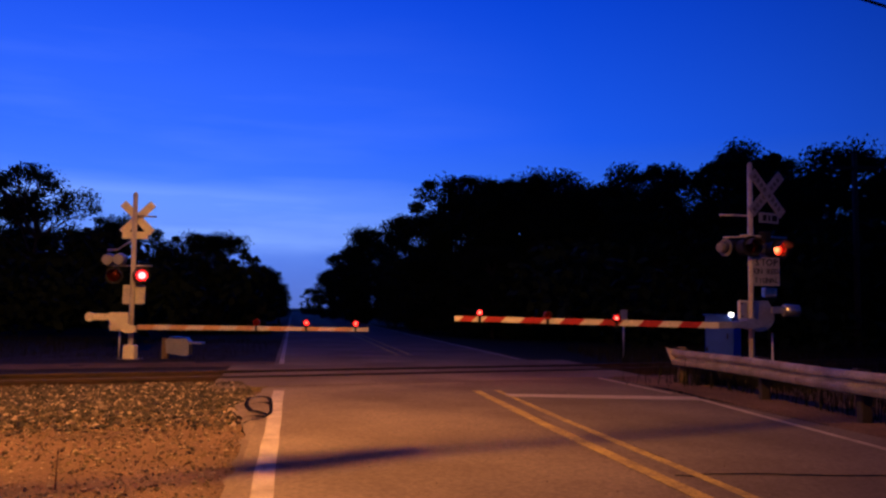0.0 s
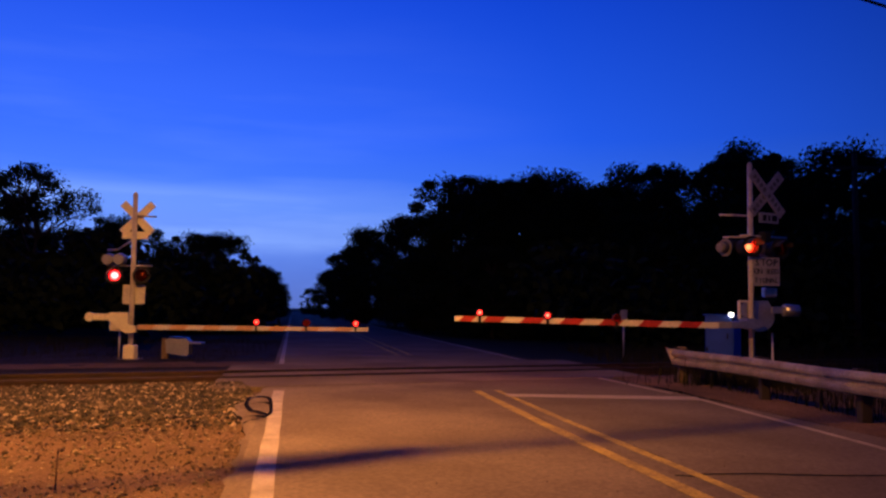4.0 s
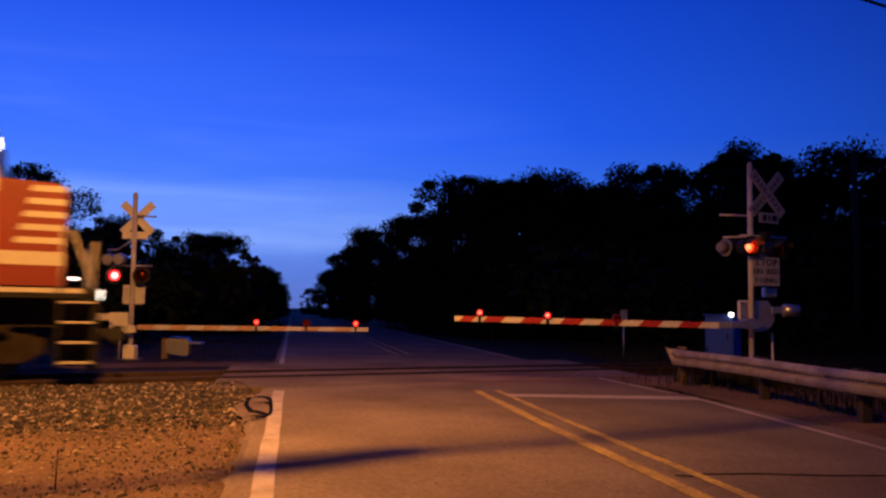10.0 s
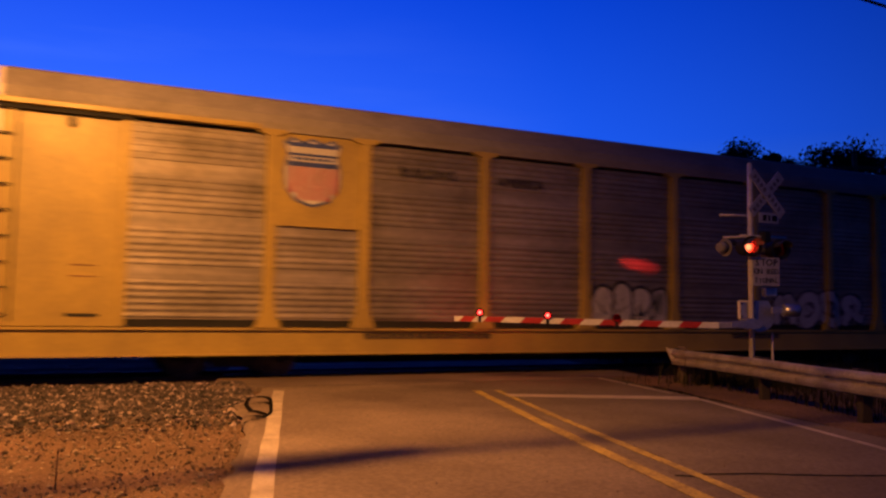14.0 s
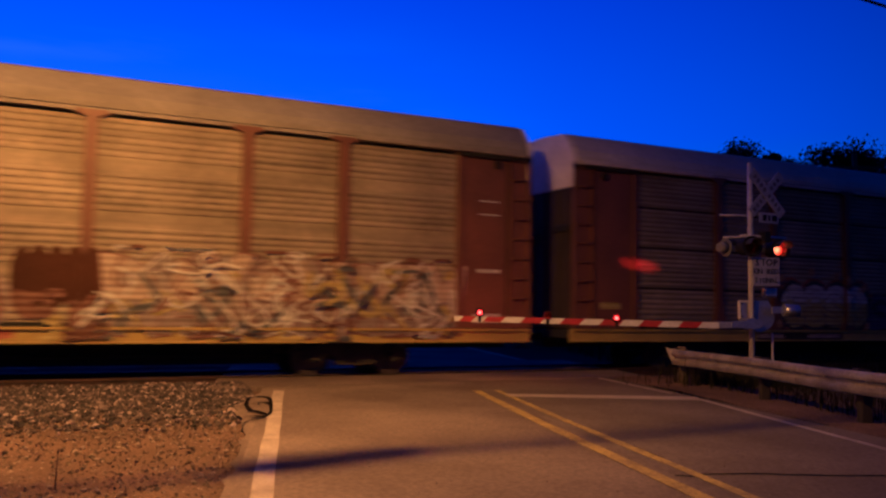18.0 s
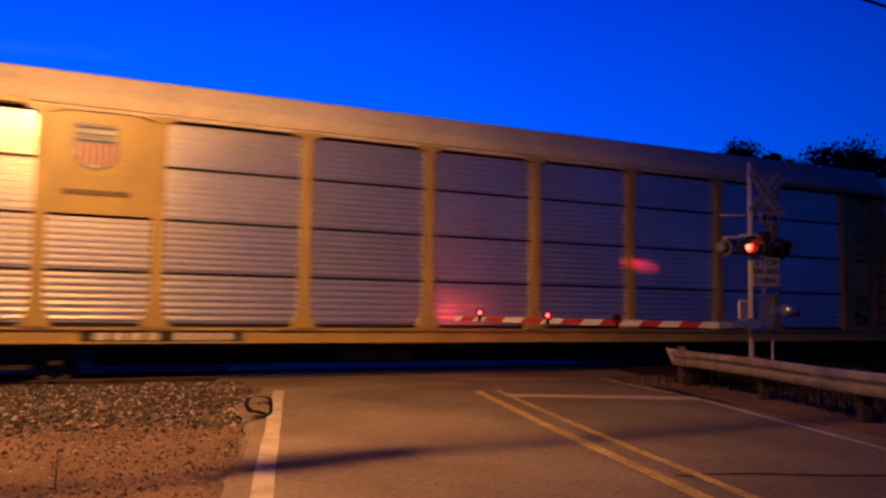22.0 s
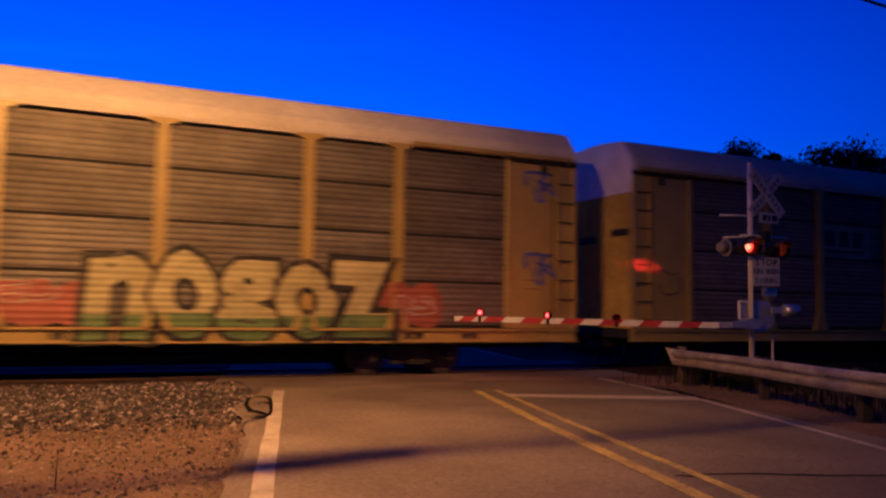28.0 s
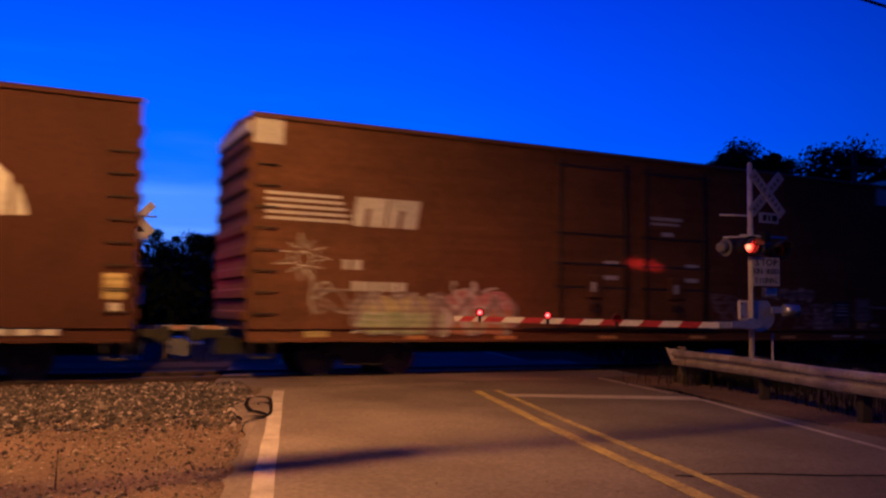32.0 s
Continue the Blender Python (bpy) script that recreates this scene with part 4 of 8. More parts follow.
def corrugated(w, z0, z1, m, banded=False):
    """A ribbed sheet, its middle at x = 0, facing -y; the ribs run lengthwise."""
    key = ('sheet', round(w, 3), round(z0, 3), round(z1, 3), m.name, banded)
    if key not in CACHE:
        bm = bmesh.new()
        pitch = 0.124
        dep = .036 if m in (M_PANEL_NEW, M_PANEL_GREY) else .022     # older sheets have shallower ribs
        n = max(1, round((z1 - z0) / pitch))
        p = (z1 - z0) / n
        prof = [(0, z0)]
        for i in range(n):
            z = z0 + i * p
            if banded and (n - i) % 8 in (0, 7):
                continue
            prof += [(0.0, z + p * .24), (-dep, z + p * .36), (-dep, z + p * .64), (-dep * .6, z + p * .84), (0.0, z + p * .94)]
        prof.append((0, z1))
        a = [bm.verts.new((-w / 2, y, z)) for y, z in prof]
        b = [bm.verts.new((w / 2, y, z)) for y, z in prof]
        for i in range(len(prof) - 1):
            bm.faces.new((a[i], b[i], b[i + 1], a[i + 1]))
        for r, s in ((a, -1), (b, 1)):
            back = [bm.verts.new((s * w / 2, .03, z0)), bm.verts.new((s * w / 2, .03, z1))]
            bm.faces.new((r + back[::-1]) if s > 0 else (back + r[::-1]))
        CACHE[key] = finish("panel", bm, m)
    return CACHE[key]


def put(name, me, parent, x=0.0, y=0.0, z=0.0, label=""):
    ob = part(name, me, None, parent, label)
    ob.location = (x, y, z)
    return ob


def wheelset(parent, x, r):
    key = ('wheelset', r)
    if key not in CACHE:
        bm = bmesh.new()
        tube(bm, (0, -1.0, 0), (0, 1.0, 0), .085, None, 8)
        for s in (-1, 1):
            tube(bm, (0, s * .69, 0), (0, s * .82, 0), r, None, 20)
            tube(bm, (0, s * .665, 0), (0, s * .69, 0), r + .028, None, 20)
            tube(bm, (0, s * .82, 0), (0, s * .835, 0), r * .72, r * .66, 20)
            for k in range(3):
                a = k * 2.094
                tube(bm, (r * .5 * math.cos(a), s * .83, r * .5 * math.sin(a)), (r * .5 * math.cos(a), s * .85, r * .5 * math.sin(a)), .04, None, 6)
        CACHE[key] = finish("wheelset", bm, M_WHEEL)
    ob = put("wheelset", CACHE[key], parent, x, 0, r)
    return ob


def freight_truck(car, x):
    """Two axles, cast side frames with spring nests, and a bolster."""
    t = new("truck")
    t.parent, t.location = car, (x, 0, 0)
    r = .42
    if 'frame' not in CACHE:
        bm = bmesh.new()
        prism(bm, [(-1.18, .36), (-.98, .36), (-.86, .50), (-.52, .46), (-.42, .24), (.42, .24), (.52, .46), (.86, .50), (.98, .36), (1.18, .36), (1.20, .54), (.95, .64), (.45, .76), (-.45, .76), (-.95, .64), (-1.20, .54)], -.09, .09, 'y')
        CACHE['frame'] = finish("side_frame", bm, M_TRUCK)
        bm = bmesh.new()
        for i in range(-1, 2):
            for k in range(5):
                tube(bm, (i * .15, 0, .30 + k * .065), (i * .15, 0, .335 + k * .065), .06, None, 8)
        CACHE['spring'] = finish("spring", bm, M_TRUCK)
        bm = bx(-.22, .22, -.95, .95, .48, .72, .02)
        CACHE['bolster'] = finish("bolster", bm, M_TRUCK)
        bm = bmesh.new()
        tube(bm, (0, -.14, 0), (0, 0, 0), .11, None, 10)
        CACHE['cap'] = finish("bearing_cap", bm, M_TRUCK)
    for y in (-.98, .98):
        put("side_frame", CACHE['frame'], t, 0, y)
        put("spring_nest", CACHE['spring'], t, 0, y)
    put("bolster", CACHE['bolster'], t)
    for s in (-.89, .89):
        put("bearing_cap", CACHE['cap'], t, s, -1.0, r)
    return [wheelset(t, s * .89, r) for s in (-1, 1)]


def coupler(car, x, s, z=.86):
    key = ('coupler', s)
    if key not in CACHE:
        bm = bmesh.new()
        box(bm, min(0, s * .55), max(0, s * .55), -.09, .09, -.09, .09, .02)
        box(bm, min(s * .55, s * .80), max(s * .55, s * .80), -.16, .12, -.15, .15, .03)
        tube(bm, (s * .45, -.16, -.03), (s * .78, -.2, -.28), .03, None, 6)
        CACHE[key] = finish("coupler", bm, M_TRUCK)
    put("coupler", CACHE[key], car, x, 0, z)


ROOF = [(-1.52, 4.98), (-1.52, 5.08), (-1.46, 5.24), (-1.16, 5.58), (-1.04, 5.64), (-.5, 5.69), (0, 5.71), (.5, 5.69), (1.04, 5.64), (1.16, 5.58), (1.46, 5.24), (1.52, 5.08), (1.52, 4.98)]


def autorack(lead, frame_m, panel_m, roof_m, split, sill_m, label, sill=.72, plain=(), end_mark=True, tail=0.0, lift=0.10, banded=False, foot=1.07, posts=POSTS):
    car = thing("autorack", TRACK, label, "rail car", "train cars")
    h = CAR / 2
    hb = h + tail
    roof_line = [(y, z + (lift if abs(y) < 1.4 else lift * .4)) for y, z in ROOF]

    def cx(d):      # from the distance behind the leading end
        return h - d
    # underframe
    bm = bmesh.new()
    prism(bm, [(-1.38, sill), (-1.50, sill), (-1.50, sill + .03), (-1.46, sill + .035), (-1.46, .968), (-1.52, .97), (-1.52, 1.02), (-1.38, 1.02)], -hb, h)
    part("side_sill", bm, sill_m, car, "side sill with worn paint")
    part("side_sill", bx(-hb, h, 1.38, 1.50, sill, 1.02), sill_m, car)
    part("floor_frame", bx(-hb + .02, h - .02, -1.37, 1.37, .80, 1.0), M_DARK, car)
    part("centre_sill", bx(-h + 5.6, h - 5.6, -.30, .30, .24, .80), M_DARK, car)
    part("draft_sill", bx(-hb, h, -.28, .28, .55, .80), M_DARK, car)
    # near-black sheet behind the panels stands in for the shade inside
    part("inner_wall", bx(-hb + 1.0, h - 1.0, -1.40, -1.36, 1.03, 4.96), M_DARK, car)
    part("far_side", bx(-hb, h, 1.40, 1.50, 1.03, 4.97), panel_m, car)
    # roof
    bm = bmesh.new()
    inset = .25 if tail > 0 else 0       # the gable stands back from a longer tail
    prism(bm, roof_line, -hb + .12 + inset, h - .12, 'x')
    part("roof", bm, roof_m, car)
    for s in (-1, 1):
        e = h if s > 0 else hb
        g = e if s > 0 else hb - inset
        bm = bmesh.new()
        prism(bm, [(-1.47, 4.40)] + [(y * .985, z - .012) for y, z in roof_line] + [(1.47, 4.40)], s * g - (s > 0) * .11, s * g + (s < 0) * .11)
        if s < 0 and inset:
            part("end_ledge", bx(-e + .01, -g + .12, -1.46, 1.46, 4.36, 4.40), frame_m, car)
        part("roof_end", bm, M_GABLE if end_mark else roof_m, car, "pale painted gable of the roof" if end_mark else "")
        for y, z in ((-1.02, 3.42), (.35, 3.30)):
            part("door_latch", bx(min(s * (e - .01), s * (e + .035)), max(s * (e - .01), s * (e + .035)), y - .34, y + .34, z - .09, z + .09, .02), M_DARK, car)
        for y in (-.9, -.3, .3, .9):
            part("door_fold", bx(min(s * (e - .01), s * (e + .02)), max(s * (e - .01), s * (e + .02)), y - .03, y + .03, 1.06, 4.36, .008), M_END_YELLOW if frame_m is M_YELLOW else M_END_DOOR, car)
    part("roof_rail", bx(-hb + inset, h, -1.535, -1.44, 4.93, 5.0), frame_m if frame_m is M_ORANGE else roof_m, car)
    # posts, flared at foot and head
    key = ('post', frame_m.name)
    if key not in CACHE:
        bm = bmesh.new()
        prism(bm, [(-.27, 1.02), (.27, 1.02), (.15, 1.30), (.105, 1.62), (.105, 4.84), (.30, 4.90), (.30, 4.965), (-.30, 4.965), (-.30, 4.90), (-.105, 4.84), (-.105, 1.62), (-.15, 1.30)], -.13, 0, 'y')
        CACHE[key] = finish("post", bm, frame_m)
    for d in posts[1:-1]:
        put("post", CACHE[key], car, cx(d), SIDE + .08)
    # sheets between the posts
    zs = [foot, 2.03, 3.03, 4.03, 4.90] if split else [foot, 4.90]
    for i in range(len(posts) - 1):
        a, b = posts[i], posts[i + 1]
        for k in range(len(zs) - 1):
            if (i, k) in plain:
                continue
            put("panel", corrugated(b - a - .22, zs[k] + .03, zs[k + 1] - .03, panel_m, banded), car, cx((a + b) / 2), SIDE + .07)
    # ends: corner posts, plain side panel, ladder, doors
    for s in (-1, 1):
        e = h if s > 0 else hb
        x0, x1 = s * (h - 1.92), s * (e - .02)
        lo, hi = min(x0, x1), max(x0, x1)
        part("door_panel", bx(lo, hi, -1.47, -1.38, 1.03, 4.95, .01), frame_m, car, "plain painted end panel")
        part("door_edge", bx(min(x0, x0 + s * .16), max(x0, x0 + s * .16), -1.53, -1.47, 1.03, 4.95, .01), frame_m, car)
        part("corner_post", bx(min(x1, x1 - s * .08), max(x1, x1 - s * .08), -1.53, -1.40, 1.03, 4.95, .01), frame_m, car)
        part("ladder_rail", bx(min(x1 - s * .52, x1 - s * .56), max(x1 - s * .52, x1 - s * .56), -1.54, -1.47, 1.2, 4.90), frame_m, car)
        part("ladder_groove", bx(min(x1 - s * .60, x1 - s * .64), max(x1 - s * .60, x1 - s * .64), -1.474, -1.469, 1.10, 4.84), M_DARK, car)
        for k in range(9):
            z = 1.25 + k * .45
            rung = part("ladder_rung", tb((x1 - s * .07, -1.53, z), (x1 - s * .54, -1.53, z), .016, None, 6), M_DARK if frame_m is M_YELLOW else frame_m, car)
        part("end_door", bx(min(s * (e - .07), s * (e - .01)), max(s * (e - .07), s * (e - .01)), -1.36, 1.40, 1.03, 4.39, .01), M_END_YELLOW if frame_m is M_YELLOW else M_END_DOOR, car, "folding end door with its lighting painted in")
        part("door_lip", bx(min(s * (h - 1.9), s * (e - .3)), max(s * (h - 1.9), s * (e - .3)), -1.56, -1.47, 4.84, 4.92), M_DARK, car)
        part("eave_beam", bx(min(s * (h - 4.3), s * (e - .16)), max(s * (h - 4.3), s * (e - .16)), -1.62, -1.535, 4.925, 5.03, .015), roof_m if frame_m is M_BROWN else frame_m, car)
        # raised black box in place of the shaded slot at the corner
        part("corner_notch", bx(min(s * (e - .16), s * (e - .008)), max(s * (e - .16), s * (e - .008)), -1.54, -1.47, 4.82, 4.93), M_DARK, car)
        if frame_m is M_YELLOW:
            for z in (1.92, 2.12):
                part("hatch_edge", bx(min(x0 + s * .5, x0 + s * .95), max(x0 + s * .5, x0 + s * .95), -1.478, -1.468, z, z + .02), M_BROWN, car)
        part("door_box", bx(min(x0 + s * .45, x0 + s * 1.0), max(x0 + s * .45, x0 + s * 1.0), -1.478, -1.468, 1.20, 1.26), M_DARK, car)
        part("door_roller", bx(min(s * (h - .85), s * (h - .98)), max(s * (h - .85), s * (h - .98)), -1.55, -1.47, 4.62, 4.80, .02), M_DARK, car)
        coupler(car, s * (e - .05), s, .80)
    wheels = []
    for s in (-1, 1):
        wheels += freight_truck(car, s * (h - 4.05))
    # brake gear under the floor
    part("air_tank", tb((-3.2, -.75, .52), (-1.4, -.75, .52), .20, None, 10), M_TRUCK, car)
    part("brake_rod", tb((-h + 5.2, -.4, .42), (h - 5.2, -.4, .42), .03, None, 6), M_TRUCK, car)
    TRAIN.append((car, lead, CAR / 2, wheels))
    return car


def plate(car, d0, d1, z0, z1, m, name="sign_plate", y=SIDE + .022, label=""):
    """A flat plate on the near side between two distances behind the leading end."""
    h = TRAIN[-1][2]
    return part(name, bx(h - d1, h - d0, y, y + .03, z0, z1), m, car, label)


def shape(car, outline, m, y, name="lettering", label=""):
    """A flat painted shape; outline in (distance behind the leading end, height)."""
    h = TRAIN[-1][2]
    bm = bmesh.new()
    pts = [(h - d, z) for d, z in outline]
    prism(bm, pts, y, y + .006, 'y')
    return part(name, bm, m, car, label)


def disc(car, d, z, r, m, y, name="emblem", seg=28, rz=None, a0=0, a1=360):
    pts = [(d + r * math.cos(radians(a0 + (a1 - a0) * i / seg)), z + (rz or r) * math.sin(radians(a0 + (a1 - a0) * i / seg))) for i in range(seg)]
    return shape(car, pts, m, y, name)


def words(car, text, d, z, size, m, y, name="lettering", shear=0.0, label="", bold=0.0):
    me = letters(text, size, .003, 'CENTER', shear, bold)
    me.materials.append(m)
    ob = put(name, me, car, TRAIN[-1][2] - d, y, z, label)
    return ob


def bars(car, d0, d1, z, hgt, n, m, y, name="lettering"):
    """Writing that cannot be read: a row of short bars."""
    w = (d1 - d0) / n
    for i in range(n):
        plate(car, d0 + w * i + w * .12, d0 + w * (i + 1) - w * .12, z - hgt / 2, z + hgt / 2, m, name, y)


def blob(rng, d, z, w, h, wob=.16, n=22, lean=0.0):
    """A puffy closed outline."""
    ph = [rng.uniform(0, 6.28) for _ in range(3)]
    out = []
    for i in range(n):
        a = 2 * math.pi * i / n
        c, s = math.cos(a), math.sin(a)
        k = (abs(c) ** 3.2 + abs(s) ** 3.2) ** (-1 / 3.2)
        k *= 1 + wob * .5 * math.sin(3 * a + ph[0]) + wob * .35 * math.sin(5 * a + ph[1]) + wob * .2 * math.sin(8 * a + ph[2])
        out.append((d + w / 2 * k * c + lean * h / 2 * k * s, z + h / 2 * k * s))
    return out


GLYPHS = (      # loops, arches and hooks
    (True, [(.5, 1), (.08, .72), (.2, .4), (.05, .1), (.5, .0), (.92, .25), (.8, .55), (.94, .8)]),
    (False, [(.04, .0), (.1, .7), (.34, .95), (.5, .4), (.66, .95), (.92, .7), (.96, .0)]),
    (False, [(.95, .35), (.8, .95), (.3, 1), (.04, .6), (.2, .12), (.62, .05), (.78, .4), (.5, .62), (.38, .42)]),
    (False, [(.02, .75), (.25, 1.0), (.45, .6), (.3, .2), (.55, .0), (.8, .3), (.7, .8), (.98, .98)]),
    (False, [(.0, .1), (.3, .35), (.12, .85), (.55, 1.0), (.95, .7), (.6, .45), (.9, .1), (1.0, .3)]))


def smooth_line(pts, closed, k=5):
    """A rounded line through the points."""
    n, out = len(pts), []
    for i in range(n if closed else n - 1):
        q = [pts[(i + j) % n] if closed else pts[min(n - 1, max(0, i + j))] for j in (-1, 0, 1, 2)]
        for j in range(k):
            t = j / k
            out.append(tuple(.5 * (2 * q[1][c] + (q[2][c] - q[0][c]) * t + (2 * q[0][c] - 5 * q[1][c] + 4 * q[2][c] - q[3][c]) * t * t + (3 * q[1][c] - q[0][c] - 3 * q[2][c] + q[3][c]) * t ** 3) for c in (0, 1)))
    if not closed:
        out.append(pts[-1])
    return out


def ribbon(bm, line, closed, w, y):
    """A band of paint along a line; an open one has blunt rounded ends."""
    n, a, b = len(line), [], []
    for i, p in enumerate(line):
        u, v = (line[i - 1] if i or closed else p), (line[(i + 1) % n] if i < n - 1 or closed else p)
        dx, dz = v[0] - u[0], v[1] - u[1]
        r = math.hypot(dx, dz) or 1
        half = w / 2 * (.62 if not closed and i in (0, n - 1) else 1)
        a.append(bm.verts.new((p[0] - dz / r * half, y, p[1] + dx / r * half)))
        b.append(bm.verts.new((p[0] + dz / r * half, y, p[1] - dx / r * half)))
    for i in range(n if closed else n - 1):
        j = (i + 1) % n
        bm.faces.new((a[i], a[j], b[j], b[i]))


def graffiti(car, d0, d1, z0, z1, n, fill, line, seed, fills=None, back=None, posts=POSTS[1:-1], face=SIDE + .036, ridge=SIDE - .056, strokes=True, style='puff', low=None, weight=.34, rim=.05):
    """Painted shapes that cannot be read, on the sheets and over the posts: rim, fill, darker foot and inner strokes."""
    rng = random.Random(seed)
    w = (d1 - d0) / n
    g = new("graffiti")
    g.parent = car
    g["label"] = "sprayed graffiti lettering that cannot be read"
    h = TRAIN[-1][2]

    def lay(make, m, step, name, lo, hi, top=None):
        def one(y, cuts):
            b2 = bmesh.new()
            make(b2, y)
            for co, no in cuts:
                bmesh.ops.bisect_plane(b2, geom=b2.verts[:] + b2.edges[:] + b2.faces[:], plane_co=co, plane_no=no, clear_outer=True)
            tmp = bpy.data.meshes.new("tmp")
            b2.to_mesh(tmp)
            b2.free()
            bm.from_mesh(tmp)
            bpy.data.meshes.remove(tmp)
        bm = bmesh.new()
        under = [((0, 0, top), (0, 0, 1))] if top else []
        one(face - step, under)
        for p in posts:
            if p + .11 > lo and p - .11 < hi:
                one(ridge - step, under + [((h - p + .107, 0, 0), (1, 0, 0)), ((h - p - .107, 0, 0), (-1, 0, 0))])
        part(name, bm, m, g)

    def patch(outline, m, step, name, top=None):
        lay(lambda b, y: b.faces.new([b.verts.new((h - d, y, z)) for d, z in outline]), m, step, name, min(d for d, z in outline), max(d for d, z in outline), top)

    def band(pts, closed, wd, m, step, name, top=None):
        q = smooth_line([(h - d, z) for d, z in pts], closed)
        lay(lambda b, y: ribbon(b, q, closed, wd, y), m, step, name, min(d for d, z in pts) - wd, max(d for d, z in pts) + wd, top)
    if back:
        patch(blob(rng, (d0 + d1) / 2, (z0 + z1) / 2, (d1 - d0) * 1.06, (z1 - z0) * 1.06, .06, 48), back, 0, "cloud")
    for i in range(n):
        d, step = d0 + w * (i + .5) + rng.uniform(-.06, .06) * w, .003 + .0016 * i
        zc, hh = (z0 + z1) / 2 + rng.uniform(-.05, .05), (z1 - z0) * rng.uniform(.88, 1.04)
        f = fills[i % len(fills)] if fills else fill
        ww = weight * w if style == 'puff' else weight * .5 * w
        for rep in range(1 if style == 'puff' else 2):
            closed, gl = GLYPHS[rng.randrange(len(GLYPHS))]
            s, lean = rng.uniform(.92, 1.15), rng.uniform(-.25, .25)
            mx = rng.choice((1, -1))
            pts = [(d + (mx * (px - .5) * s + (pz - .5) * lean + rng.uniform(-.05, .05)) * (w * 1.12 - ww), zc + (pz - .5) * (hh - ww) + rng.uniform(-.04, .04)) for px, pz in gl]
            e = step + rep * .0012
            band(pts, closed, ww + 2 * rim, line, e, "outline")
            band(pts, closed, ww, f, e + .0004, "letter")
            if low:
                band(pts, closed, ww, low, e + .0008, "shade", zc - .12 * hh)
        if strokes and rng.random() < .8:
            q = [(d + rng.uniform(-.4, .4) * w, zc + rng.uniform(-.4, .5) * hh) for _ in range(3)]
            band(q, False, .03, line, step + .0028, "stroke")
        if strokes and rng.random() < .5:
            a = d + rng.uniform(-.3, .2) * w
            band([(a, zc + .30 * hh), (a + .12 * w, zc + .37 * hh), (a + .26 * w, zc + .38 * hh)], False, .035, M_GWHITE, step + .003, "shine")


def scribble(car, d0, d1, z0, z1, n, paints, seed, wd=.05, posts=POSTS[1:-1], face=SIDE + .034, ridge=SIDE - .058):
    """A tangle of thin sprayed lines."""
    rng = random.Random(seed)
    h = TRAIN[-1][2]
    for m in paints:
        bm = bmesh.new()
        for i in range(n):
            c = (rng.uniform(d0, d1), rng.uniform(z0, z1))
            pts = []
            for k in range(rng.choice((3, 4, 5))):
                c = (min(d1, max(d0, c[0] + rng.uniform(-.5, .5))), min(z1, max(z0, c[1] + rng.uniform(-.5, .5))))
                pts.append((h - c[0], c[1]))
            q = smooth_line(pts, False, 4)
            over = any(abs(h - x - p) < .11 for x, z in pts for p in posts)
            ribbon(bm, q, False, wd * rng.uniform(.6, 1.4), (ridge if over else face) - .0004 * i)
        part("graffiti", bm, m, car, "tangle of thin sprayed graffiti lines")

def glyph(ch, bold):
    """The flat faces of one fat letter, in a unit box, with the plain letter's own bounds."""
    key = ('glyph', ch, bold)
    if key not in CACHE:
        def flat(off):
            c = bpy.data.curves.new("glyph", 'FONT')
            c.body, c.size, c.offset, c.resolution_u, c.align_x = ch, 1.0, off, 3, 'CENTER'
            o = bpy.data.objects.new("glyph", c)
            scene.collection.objects.link(o)
            me = bpy.data.meshes.new_from_object(o)
            vs, fs = [tuple(v.co[:2]) for v in me.vertices], [tuple(f.vertices) for f in me.polygons]
            bpy.data.objects.remove(o), bpy.data.curves.remove(c), bpy.data.meshes.remove(me)
            return vs, fs
        v0, f0 = flat(0.0)
        vs, fs = flat(bold)
        x0, x1 = min(v[0] for v in v0), max(v[0] for v in v0)
        y0, y1 = min(v[1] for v in v0), max(v[1] for v in v0)
        CACHE[key] = ([((x - x0) / (x1 - x0) - .5, (y - y0) / (y1 - y0) - .5) for x, y in vs], fs)
    return CACHE[key]


